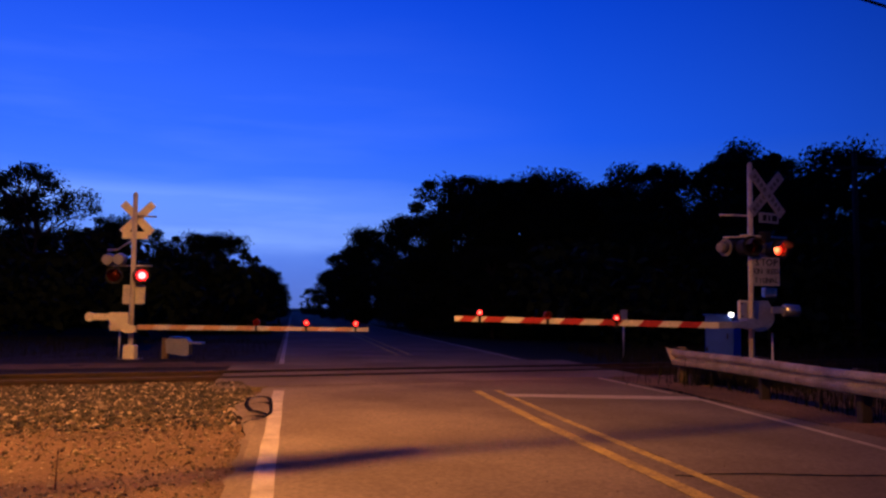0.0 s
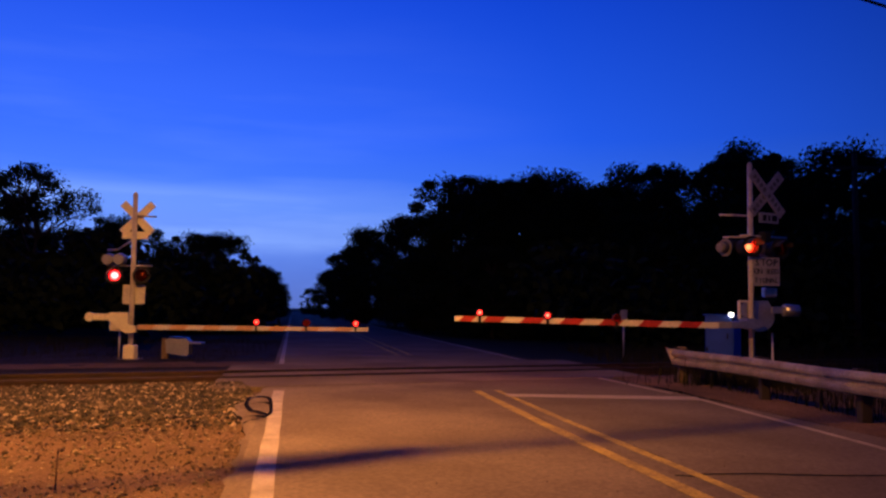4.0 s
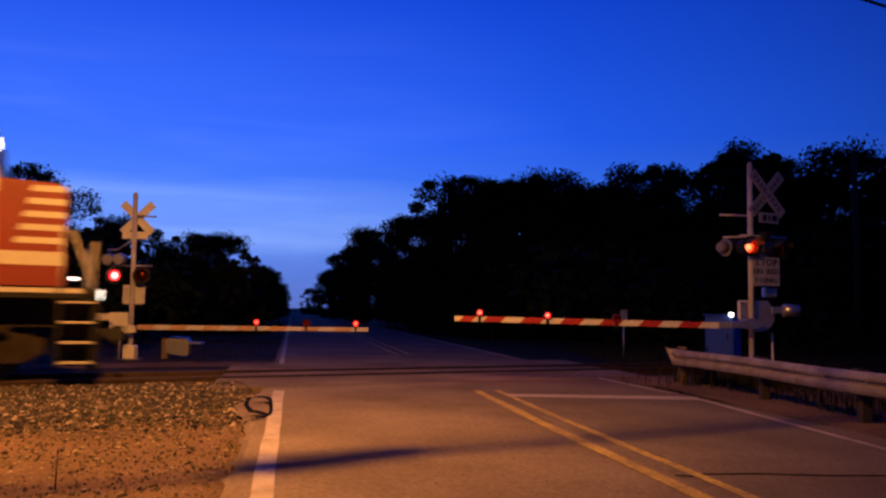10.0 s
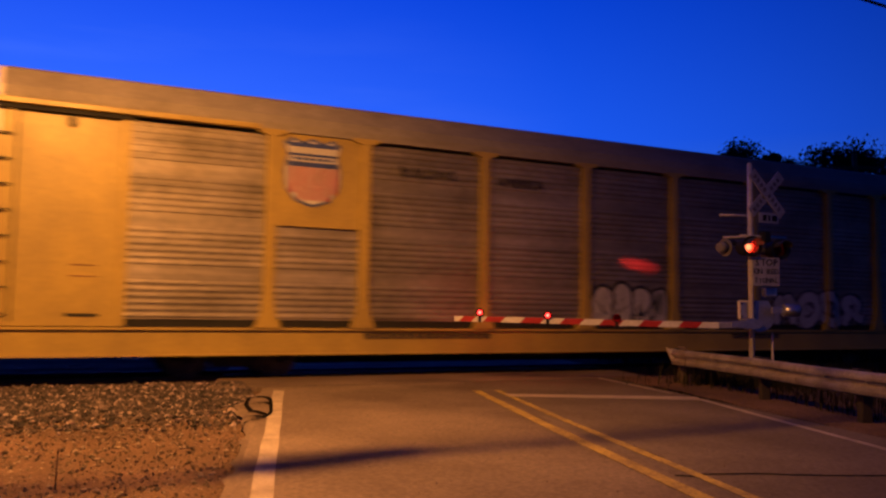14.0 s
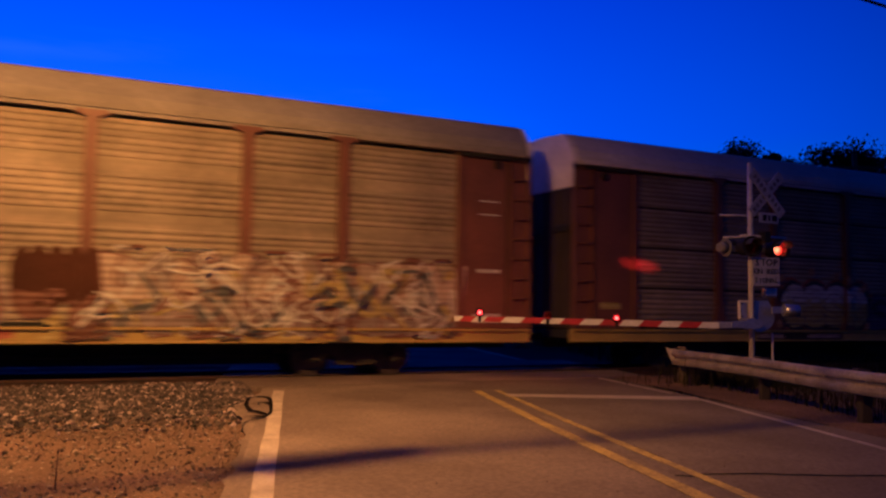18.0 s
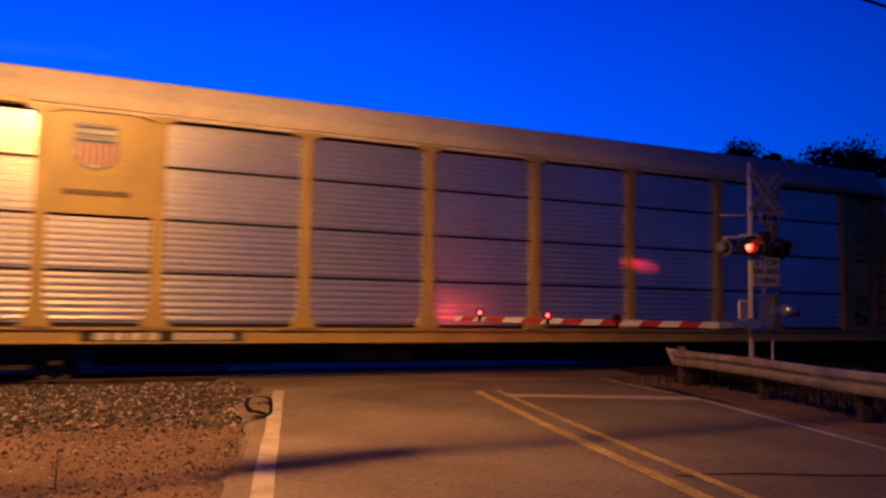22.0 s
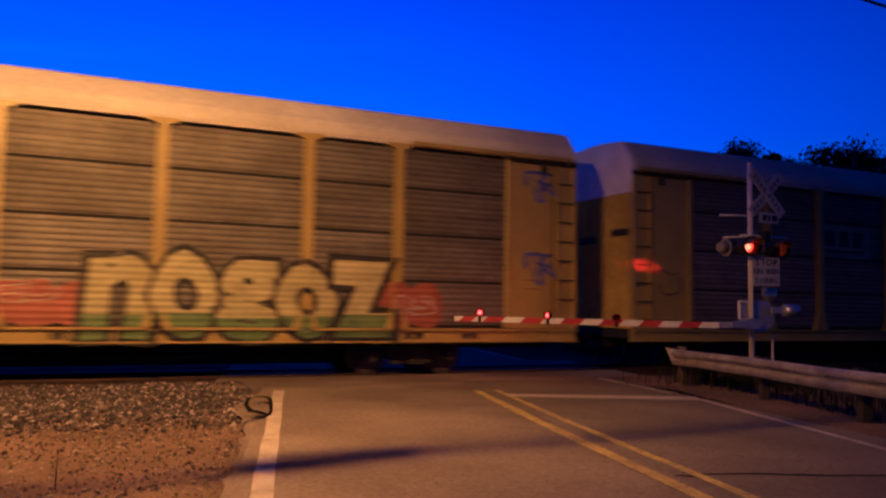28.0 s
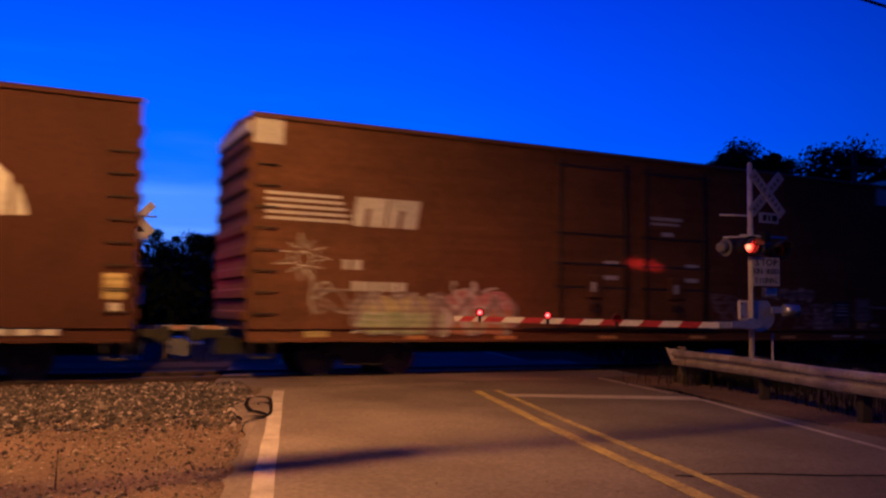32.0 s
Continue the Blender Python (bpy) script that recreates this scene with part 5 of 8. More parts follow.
def sprayed(car, text, d0, d1, z0, z1, fill, line, seed, low=None, split=.45, top=None, bold=.05, rim=.035, posts=POSTS[1:-1], face=SIDE + .036, ridge=SIDE - .056, sway=.06, fat=1.18, shadow=None, flow=0.0):
    """Fat sprayed letters with an outline, read from the car's tail to its head; low: the paint of their foot, top: of their head."""
    rng = random.Random(seed)
    h = TRAIN[-1][2]
    g = new("graffiti")
    g.parent = car
    g["label"] = "sprayed graffiti letters with outlines"
    w = (d1 - d0) / len(text)

    def lay(ch, weight, m, step, name, place, cut=()):
        vs, fs = glyph(ch, weight)
        pts = [place(*v) for v in vs]
        lo, hi = min(p[0] for p in pts), max(p[0] for p in pts)
        bm = bmesh.new()

        def one(y, cuts):
            b2 = bmesh.new()
            vv = [b2.verts.new((p[0], y, p[1])) for p in pts]
            for f in fs:
                if len(set(f)) > 2:
                    b2.faces.new([vv[i] for i in f])
            for co, no in cuts:
                bmesh.ops.bisect_plane(b2, geom=b2.verts[:] + b2.edges[:] + b2.faces[:], plane_co=co, plane_no=no, clear_outer=True)
            tmp = bpy.data.meshes.new("tmp")
            b2.to_mesh(tmp)
            b2.free()
            bm.from_mesh(tmp)
            bpy.data.meshes.remove(tmp)
        one(face - step, list(cut))
        for p in posts:
            if h - p + .11 > lo and h - p - .11 < hi:
                one(ridge - step, list(cut) + [((h - p + .107, 0, 0), (1, 0, 0)), ((h - p - .107, 0, 0), (-1, 0, 0))])
        part(name, bm, m, g)

    for i, ch in enumerate(text):
        if ch == " ":
            continue
        c = h - d1 + w * (i + .5)
        lean, zc, hh = rng.uniform(-.10, .10), (z0 + z1) / 2 + rng.uniform(-sway, sway) * (z1 - z0), (z1 - z0) * rng.uniform(.92, 1.04)
        ph = rng.uniform(0, 6.28)

        def place(u, v, c=c, lean=lean, zc=zc, hh=hh, ph=ph):
            # broad at head and foot, swaying a little
            k = 1 + .10 * math.cos(v * 6.28)
            return (c + u * w * fat * k * .86 + lean * v * hh + flow * v * v * w, zc + v * hh * .84 + .03 * math.sin(u * 5 + ph))
        step = .003 + .0022 * i
        zs = zc - hh / 2 + hh * split
        if shadow:
            lay(ch, bold + rim + .03, shadow, step - .0004, "shadow", lambda u, v: (place(u, v)[0] - .07, place(u, v)[1] - .06))
        lay(ch, bold + rim, line, step, "outline", place)
        lay(ch, bold, fill, step + .0004, "letter", place)
        if low:
            lay(ch, bold, low, step + .0008, "foot", place, [((0, 0, zs), (0, 0, 1))])
        if top:
            lay(ch, bold, top, step + .0012, "head", place, [((0, 0, zc + .22 * hh), (0, 0, -1))])


def cloud(car, d0, d1, z0, z1, bumps, m, seed, step=0.0, low=None, posts=POSTS[1:-1], face=SIDE + .036, ridge=SIDE - .056, name="cloud"):
    """One sprayed mass with a bumpy head and foot; low: the paint of its lower half."""
    rng = random.Random(seed)
    h = TRAIN[-1][2]
    n = bumps * 8
    up, dn = [], []
    for i in range(n + 1):
        t = i / n
        k = abs(math.sin(t * bumps * math.pi)) ** .6
        end = min(1, 6 * t + .35, 6 * (1 - t) + .35)
        up.append((h - d1 + (d1 - d0) * t, z1 - (z1 - z0) * (.16 * (1 - k) + .25 * (1 - end))))
        dn.append((h - d1 + (d1 - d0) * t, z0 + (z1 - z0) * (.10 * (1 - k) + .25 * (1 - end)) + rng.uniform(0, .02)))
    for paint, cap, e, nm in ((m, None, 0, name), (low, (z0 + z1) / 2 + .08 * (z1 - z0), .0005, "foot")):
        if paint is None:
            continue
        bm = bmesh.new()
        for y, band in [(face - step - e, None)] + [(ridge - step - e, p) for p in posts if d0 - .11 < p < d1 + .11]:
            b2 = bmesh.new()
            a = [b2.verts.new((x, y, z)) for x, z in up]
            b = [b2.verts.new((x, y, z)) for x, z in dn]
            for i in range(n):
                b2.faces.new((a[i], a[i + 1], b[i + 1], b[i]))
            cuts = [((0, 0, cap), (0, 0, 1))] if cap else []
            if band is not None:
                cuts += [((h - band + .107, 0, 0), (1, 0, 0)), ((h - band - .107, 0, 0), (-1, 0, 0))]
            for co, no in cuts:
                bmesh.ops.bisect_plane(b2, geom=b2.verts[:] + b2.edges[:] + b2.faces[:], plane_co=co, plane_no=no, clear_outer=True)
            tmp = bpy.data.meshes.new("tmp")
            b2.to_mesh(tmp)
            b2.free()
            bm.from_mesh(tmp)
            bpy.data.meshes.remove(tmp)
        part("graffiti", bm, paint, car, "sprayed graffiti mass with a bumpy edge")


# ---------- the autoracks in their order; the number is the leading end's place at 20 s ----------
YP = SIDE + .018        # in front of sheets


def sill_marks(car, spots):
    for d0, d1, m in spots:
        bars(car, d0, d1, .86, .13, max(2, int((d1 - d0) / .2)), m, -1.468)


def emblem_shield(car, d0, d1, z0, z1, y):
    """A shield: blue head, red and white stripes, dark rim."""
    w, h = d1 - d0, z1 - z0
    c = (d0 + d1) / 2

    def outline(k):
        pts = [(-.5, .42), (-.36, .5), (-.18, .44), (0, .5), (.18, .44), (.36, .5), (.5, .42), (.44, .25), (.5, .0), (.47, -.25), (.3, -.42), (0, -.5), (-.3, -.42), (-.47, -.25), (-.5, .0), (-.44, .25)]
        return [(c + px * w * k, (z0 + z1) / 2 + pz * h * k) for px, pz in pts]
    shape(car, outline(1.0), M_LOGO_BLUE, y, "emblem", "blue rim of a shield emblem")
    shape(car, outline(.93), M_GWHITE, y - .006, "emblem")
    for lo, hi in ((.865, .925), (.735, .77), (.58, .65)):
        plate(car, d0 + w * .07, d1 - w * .07, z0 + h * lo, z0 + h * hi, M_LOGO_BLUE, "emblem", y - .012)
    for i in range(6):
        a = d0 + w * (.08 + i * .145)
        lo = z0 + h * (.20 if i in (0, 5) else .10)
        plate(car, a, a + w * .075, lo, z0 + h * .575, M_LOGO_RED, "emblem", y - .012)
    bars(car, d0 + w * .14, d1 - w * .14, z0 + h * .695, h * .04, 6, M_LOGO_BLUE, y - .012)


def logo_bars(car, d0, d1, z0, z1, m, y, sub=True):
    """A dark company mark: three thin stripes, a block of bars, and a line of small bars under it."""
    w = d1 - d0
    for k in range(3):
        z = z1 - (z1 - z0) * (.08 + .2 * k)
        plate(car, d0 + w * .42, d1, z - .035, z + .035, m, "emblem", y)
    for k in range(3):
        a = d0 + w * (.08 + .11 * k)
        shape(car, [(a, z1), (a + w * .09, z1), (a + w * .12, z0 + (z1 - z0) * .45), (a + w * .03, z0 + (z1 - z0) * .45)], m, y, "emblem")
    if sub:
        bars(car, d0, d0 + w * .62, z0 + .05, .09, 9, m, y)


c = autorack(122.83, M_YELLOW, M_PANEL_OLD, M_ROOF, False, M_YELLOW, "yellow-framed autorack with plain zinc sheets and a shield emblem", sill=.48, lift=.06, banded=True, foot=1.14, tail=.6)
plate(c, 20.55, 22.36, 3.05, 4.92, M_YELLOW, "sign_board", SIDE + .012, "yellow board behind the shield")
emblem_shield(c, 21.0, 22.2, 3.45, 4.86, SIDE - .002)
words(c, "BUILDING", 19.0, 4.36, .30, M_GBLACK, YP)
words(c, "AMERICA", 16.65, 4.32, .30, M_GBLACK, YP)
graffiti(c, 5.2, 8.7, 1.08, 2.05, 4, M_GWHITE, M_GBLACK, 3, weight=.62, rim=.05, style='wild')
graffiti(c, 12.4, 14.6, 1.05, 2.1, 4, M_GWHITE, M_GBLACK, 4, weight=.5, rim=.08)
scribble(c, 1.1, 1.75, 1.05, 2.0, 9, (M_GBLACK, M_GDARKRED), 80, .05, (), -1.476)
sill_marks(c, ((8.5, 10.2, M_GBLACK), (17.4, 20.4, M_GBLACK), (2.0, 2.6, M_GBLACK)))

c = autorack(94.4, M_BROWN, M_PANEL_TAN, M_ROOF_PALE, True, M_YELLOW, "brown-framed autorack with a round cross emblem", sill=.70)
plate(c, 4.66, 6.45, 3.05, 4.92, M_BROWN, "sign_board", SIDE + .012, "brown board behind the round emblem")
disc(c, 5.66, 4.0, .80, M_GWHITE, SIDE - .002)
disc(c, 5.66, 4.0, .60, M_BROWN, SIDE - .008)
disc(c, 5.66, 4.0, .56, M_GWHITE, SIDE - .014)
for a, b in ((-.34, -.08), (.08, .34)):
    for e, f in ((-.34, -.08), (.08, .34)):
        plate(c, 5.66 + a, 5.66 + b, 4.0 + e, 4.0 + f, M_BROWN, "emblem", SIDE - .020)
bars(c, 5.3, 6.0, 4.0, .10, 6, M_BROWN, SIDE - .024)
graffiti(c, 4.8, 10.2, .9, 2.1, 6, M_GWHITE, M_GBLACK, 8, fills=[M_GWHITE, M_GWHITE, M_GBROWN])
bars(c, .8, 1.5, 4.35, .10, 5, M_GWHITE, -1.478), bars(c, .8, 1.5, 4.12, .08, 5, M_GWHITE, -1.478)
plate(c, .85, 1.4, 2.02, 2.16, M_GWHITE, "stencil", -1.478)
sill_marks(c, ((2.0, 2.5, M_GBLACK), (12, 14, M_GBLACK)))

c = autorack(65.45, M_BROWN, M_PANEL_TAN, M_ROOF_PALE, True, M_YELLOW, "brown-framed autorack with a long brown name board", sill=.72)
plate(c, 6.4, 12.05, 4.10, 4.94, M_BROWN, "name_board", -1.556, "brown name board with white lettering")
bars(c, 9.45, 11.25, 4.72, .17, 8, M_GWHITE, -1.562)
plate(c, 8.5, 11.35, 4.42, 4.50, M_GWHITE, "lettering", -1.562)
bars(c, 6.35, 8.6, 4.42, .36, 7, M_GWHITE, -1.562)
cloud(c, 8.8, 12.9, 1.03, 2.38, 5, M_GDARKRED, 11)
sprayed(c, "GACB", 8.9, 12.9, 1.05, 2.3, M_GPURPLE, M_GNIGHT, 12, M_GBLUE, .5, M_GPALE, bold=.05, rim=.03)
sprayed(c, "S", 10.0, 11.1, 1.08, 2.25, M_GGREEN, M_GNIGHT, 13, face=SIDE + .024, ridge=SIDE - .068)
cloud(c, 12.9, 16.75, 1.04, 2.10, 5, M_GNIGHT, 14, low=M_GSLATE)
sprayed(c, "SWBAS", 13.0, 16.6, 1.08, 2.0, M_GBLACK, M_GNIGHT, 15, M_GNIGHT, .4, bold=.02, rim=.05)
cloud(c, 16.5, 20.35, .98, 2.46, 4, M_GRUST, 16)
cloud(c, 16.6, 20.25, 1.0, 2.38, 4, M_GBLACK, 17, .002)
cloud(c, 16.75, 20.15, 1.08, 2.28, 4, M_GPALE, 18, .004, M_GYELLOW)
sprayed(c, "EOSB", 17.0, 20.0, 1.1, 2.1, M_GPALEYELLOW, M_GSLATE, 19, M_GYELLOW, .5, M_GPALE, bold=.03, rim=.02, fat=1.05, face=SIDE + .028, ridge=SIDE - .064)
for d, z in ((20.3, 2.42), (20.35, 1.2), (19.1, 2.62), (18.1, 2.55), (17.0, 2.2), (16.9, 1.15), (17.6, 2.45)):
    disc(c, d, z, .11, M_GORANGE, SIDE - .070, "spot", 14)
plate(c, 17.8, 21.1, .76, .95, M_TRUCK, "mark_board", -1.465, "dark board with pale car marks")
bars(c, 20.1, 21.05, .86, .12, 6, M_GTAN, -1.468), bars(c, 17.9, 19.2, .86, .12, 8, M_GTAN, -1.468)
sill_marks(c, ((7.5, 8.6, M_GBLACK),))
plate(c, .75, 1.3, 3.50, 3.84, M_GBROWN, "stencil", -1.478), plate(c, .8, 1.2, 1.65, 1.78, M_GYELLOW, "stencil", -1.478)
plate(c, 25.6, 26.2, 1.5, 1.66, M_GYELLOW, "stencil", -1.478)

c = autorack(37.3, M_BROWN, M_PANEL_TAN, M_ROOF, False, M_YELLOW, "brown-framed autorack with yellow, pink and white graffiti", sill=.72, banded=True)
cloud(c, 1.75, 9.0, .82, 2.42, 12, M_GDUSK, 30)
sprayed(c, "RAKSHOEM", 1.8, 9.0, .82, 2.45, M_GTAN, M_GBROWN, 31, M_GDUSK, .45, M_GTAN, bold=.04, rim=.016, fat=1.3, sway=.03, face=SIDE + .030, ridge=SIDE - .062)
scribble(c, 1.9, 8.9, .85, 2.5, 34, (M_GBROWN, M_GPALE), 32, .045, face=SIDE + .008, ridge=SIDE - .084)
scribble(c, 2.0, 10.2, .80, 2.2, 16, (M_GSLATE, M_GYELLOW), 42, .085, face=SIDE + .002, ridge=SIDE - .090)
scribble(c, 2.0, 9.8, 1.0, 2.45, 26, (M_GPALE,), 43, .05, face=SIDE - .006, ridge=SIDE - .098)
cloud(c, 8.85, 10.6, 1.35, 2.46, 6, M_BOXBROWN, 33)
scribble(c, 9.0, 10.5, .85, 1.6, 8, (M_GBROWN,), 44, .12, face=SIDE + .012)
cloud(c, 10.6, 17.7, .80, 2.2, 6, M_GDUSK, 34)
cloud(c, 10.5, 17.5, .74, 1.06, 6, M_GRUST, 35, .003)
sprayed(c, "Aneos", 10.9, 17.6, .86, 2.34, M_GYELLOW, M_GBROWN, 36, M_GORANGE, .22, M_GYELLOW, bold=.045, rim=.02, fat=1.0, face=SIDE + .030, ridge=SIDE - .062, shadow=M_GBROWN)
cloud(c, 18.8, 25.3, .76, 2.3, 6, M_GSLATE, 37)
sprayed(c, "VOK", 21.6, 25.3, .76, 2.38, M_GPINK, M_GPALE, 38, M_GTAN, .3, bold=.05, rim=.02, face=SIDE + .030, ridge=SIDE - .062, fat=1.08)
sprayed(c, "K", 21.9, 23.2, .76, 2.34, M_GPALEYELLOW, M_GTAN, 39, bold=.05, rim=.02, face=SIDE + .020, ridge=SIDE - .072, fat=1.08)
sprayed(c, "TE", 18.7, 21.7, .78, 2.36, M_GPINK, M_GPALE, 40, bold=.05, rim=.02, face=SIDE + .026, ridge=SIDE - .066, fat=1.08)
scribble(c, 18.9, 25.1, .85, 2.25, 14, (M_GBLACK,), 41, .07, face=SIDE + .004, ridge=SIDE - .088)
logo_bars(c, 17.9, 20.1, 3.25, 3.85, M_GBLACK, YP)
plate(c, 25.6, 26.6, 1.66, 1.72, M_GWHITE, "stencil", -1.478), plate(c, 25.55, 26.65, 1.50, 1.60, M_GWHITE, "stencil", -1.478)
for z in (3.55, 3.85):
    plate(c, .85, 1.35, z, z + .03, M_GWHITE, "stencil", -1.478)
bars(c, .8, 1.4, 2.3, .08, 4, M_GWHITE, -1.478), bars(c, .8, 1.5, 1.25, .2, 4, M_GWHITE, -1.478)

c = autorack(8.9, M_BROWN, M_PANEL_TAN, M_ROOF, False, M_YELLOW, "brown-framed autorack with salmon-coloured graffiti along its foot", sill=.72)
cloud(c, 18.9, 25.4, .80, 1.9, 7, M_GSLATE, 50)
cloud(c, 1.9, 17.4, .80, 1.7, 14, M_GSLATE, 52)
for k, (text, d0, d1, top) in enumerate((("GB", 22.3, 24.7, 2.2), ("SG", 18.9, 22.3, 2.2), ("S", 15.2, 17.5, 2.2), ("R", 12.35, 14.75, 2.16), ("L", 9.5, 12.1, 2.12), ("B", 6.45, 9.2, 2.12), ("E", 4.2, 6.4, 2.08), ("N", 1.9, 4.15, 2.08))):
    sprayed(c, text, d0, d1, .74, top, M_GORANGE, M_GPALE, 51 + k, bold=.048, rim=.028, fat=1.12, face=SIDE + .030, ridge=SIDE - .062, sway=.03)
plate(c, 19.8, 22.2, .74, .96, M_TRUCK, "mark_board", -1.469, "dark board with pale car marks")
bars(c, 21.3, 22.1, .85, .11, 5, M_GTAN, -1.472), bars(c, 19.95, 21.1, .85, .11, 7, M_GTAN, -1.472)
plate(c, 14.95, 17.5, 3.2, 3.85, M_GBROWN, "logo_board", SIDE + .012, "brown board with a white wheel mark")
bars(c, 16.1, 17.4, 3.70, .16, 7, M_GWHITE, SIDE + .006)
for z in (3.46, 3.30):
    plate(c, 15.3, 17.4, z, z + .07, M_GWHITE, "emblem", SIDE + .006)
disc(c, 15.4, 3.5, .32, M_GWHITE, SIDE + .004)
disc(c, 15.4, 3.5, .14, M_GBROWN, SIDE - .002)
plate(c, .8, 1.5, 3.3, 3.34, M_GWHITE, "stencil", -1.478), plate(c, .8, 1.5, 3.6, 3.64, M_GWHITE, "stencil", -1.478)

c = autorack(-19.6, M_YELLOW, M_PANEL_NEW, M_ROOF_PALE, True, M_YELLOW, "yellow-framed autorack with bright ribbed zinc sheets", sill=.72, plain=((7, 2), (7, 3)), tail=.25)
plate(c, 20.55, 22.36, 3.05, 4.93, M_YELLOW, "sign_board", SIDE + .012, "yellow board behind a small shield")
emblem_shield(c, 21.2, 21.95, 3.85, 4.72, SIDE - .002)
bars(c, 20.95, 22.1, 3.44, .10, 13, M_GBLACK, SIDE + .004)
plate(c, 18.8, 21.7, .75, .95, M_GBLACK, "mark_board", -1.468, "black board with pale car marks")
bars(c, 20.3, 21.5, .85, .14, 4, M_LOCO_WHITE, -1.474), bars(c, 18.95, 20.1, .85, .14, 6, M_LOCO_WHITE, -1.474)
for z in (3.0, 3.2):
    bars(c, .8, 1.4, z, .07, 4, M_GBLACK, -1.478)
scribble(c, .85, 1.4, 1.1, 1.95, 9, (M_GBLACK,), 81, .05, (), -1.476)
for a, b, e, f in ((.75, 1.35, 3.86, 3.89), (.75, 1.35, 3.56, 3.59), (.75, .78, 3.56, 3.89), (1.32, 1.35, 3.56, 3.89)):
    plate(c, a, b, e, f, M_GBLACK, "stencil", -1.476)

P7 = tuple(d * 1.028 for d in POSTS)
c = autorack(-48.0, M_YELLOW, M_PANEL_DULL, M_ROOF, False, M_YELLOW, "yellow-framed autorack with weathered sheets and white graffiti", sill=.72, banded=True, tail=.6, posts=P7)
PK = dict(posts=P7[1:-1])
scribble(c, 4.9, 6.1, 1.15, 2.05, 8, (M_GPALE,), 60, .06, **PK)
sprayed(c, "SNTE", 7.4, 10.9, .75, 1.85, M_GBROWN, M_GPALE, 61, M_GDARKRED, .4, bold=.02, rim=.035, fat=1.05, shadow=M_GBROWN, **PK)
sprayed(c, "ANEF", 11.1, 15.3, .76, 1.95, M_GDUSK, M_GPALE, 62, M_GBROWN, .5, bold=.03, rim=.022, fat=1.05, **PK)
scribble(c, 15.6, 18.0, 1.1, 1.95, 12, (M_GPALE,), 63, .04, **PK)
sprayed(c, "A", 18.6, 20.3, .95, 1.95, M_GDUSK, M_GPALE, 64, bold=.06, rim=.022, fat=1.2, **PK)
sprayed(c, "RSGAREA", 20.3, 25.7, .90, 2.02, M_GDUSK, M_GWHITE, 65, M_GSLATE, .3, bold=.012, rim=.022, fat=1.12, shadow=M_GBLACK, **PK)
plate(c, 20.9, 24.8, 1.43, 1.52, M_GPALE, "graffiti", SIDE - .012, "pale sprayed bar across the letters")
logo_bars(c, 18.6, 20.95, 3.2, 3.82, M_GBLACK, YP)
sill_marks(c, ((19.4, 20.6, M_GWHITE), (12.2, 12.8, M_GYELLOW)))

c = autorack(-77.0, M_ORANGE, M_PANEL_GREY, M_ROOF_BLUE, False, M_ORANGE, "orange-framed autorack with bright ribbed zinc sheets", sill=.60, plain=((1, 0), (7, 0)), lift=.15, end_mark=False, banded=True)
for a, b in ((4.5, 6.6), (20.4, 22.5)):
    plate(c, a, b, 1.03, 4.95, M_ORANGE, "plain_panel", SIDE - .02, "plain orange sheet")
plate(c, 6.9, 9.0, 3.52, 3.60, M_GBLACK, "emblem", YP)
for k in range(5):
    a = 7.0 + k * .4
    shape(c, [(a, 3.64), (a + .3, 3.64), (a + .36, 3.82), (a + .06, 3.82)], M_ORANGE, YP, "emblem")
for end in (0, CAR):
    def at(d):
        return d if end == 0 else CAR - d
    for d0, d1, z0, z1, m in ((1.1, 1.7, 2.82, 2.86, M_GBLACK), (1.1, 1.14, 1.15, 2.82, M_GRUST), (1.06, 1.54, 2.08, 2.21, M_GYELLOW), (1.2, 1.6, 1.93, 1.96, M_GBLACK), (.52, .74, 2.62, 2.84, M_GTAN), (1.2, 1.45, 1.15, 1.36, M_GBLACK)):
        plate(c, min(at(d0), at(d1)), max(at(d0), at(d1)), z0, z1, m, "stencil", -1.484)
    disc(c, at(1.46), 2.41, .11, M_GTAN, -1.478, "stencil", 16)
plate(c, 5.42, 5.95, .66, .92, M_GBLACK, "mark_board", -1.482, "black board with pale car marks")
bars(c, 5.50, 5.87, .84, .05, 3, M_GWHITE, -1.486), bars(c, 5.50, 5.87, .73, .05, 3, M_GWHITE, -1.486)
sill_marks(c, ((15.8, 16.3, M_GWHITE),))

c = autorack(-105.7, M_YELLOW, M_PANEL_DULL, M_ROOF_PALE, True, M_YELLOW, "yellow-framed autorack with split weathered sheets", sill=.72)
plate(c, 18.3, 20.6, 3.05, 4.0, M_PANEL_OLD, "sign_board", SIDE + .012)
bars(c, 18.6, 20.3, 3.6, .45, 3, M_GBLACK, SIDE + .006), plate(c, 18.6, 20.3, 3.2, 3.28, M_GBLACK, "emblem", SIDE + .006)
graffiti(c, 25.4, 26.3, 1.9, 2.5, 1, M_YELLOW, M_GBROWN, 41, face=-1.476, posts=())

c = autorack(-134.35, M_YELLOW, M_PANEL_DULL, M_ROOF_PALE, True, M_YELLOW, "yellow-framed autorack with green graffiti and a black line mark", sill=.72, tail=.5, lift=.07)
cloud(c, 10.3, 12.6, 1.02, 1.85, 3, M_GRUST, 70)
sprayed(c, "EO", 11.1, 12.2, 1.4, 1.85, M_GRUST, M_GPALE, 71, bold=.02, rim=.02, face=SIDE + .03, ridge=SIDE - .062)
cloud(c, 3.5, 4.95, 1.02, 2.0, 2, M_GRUST, 72)
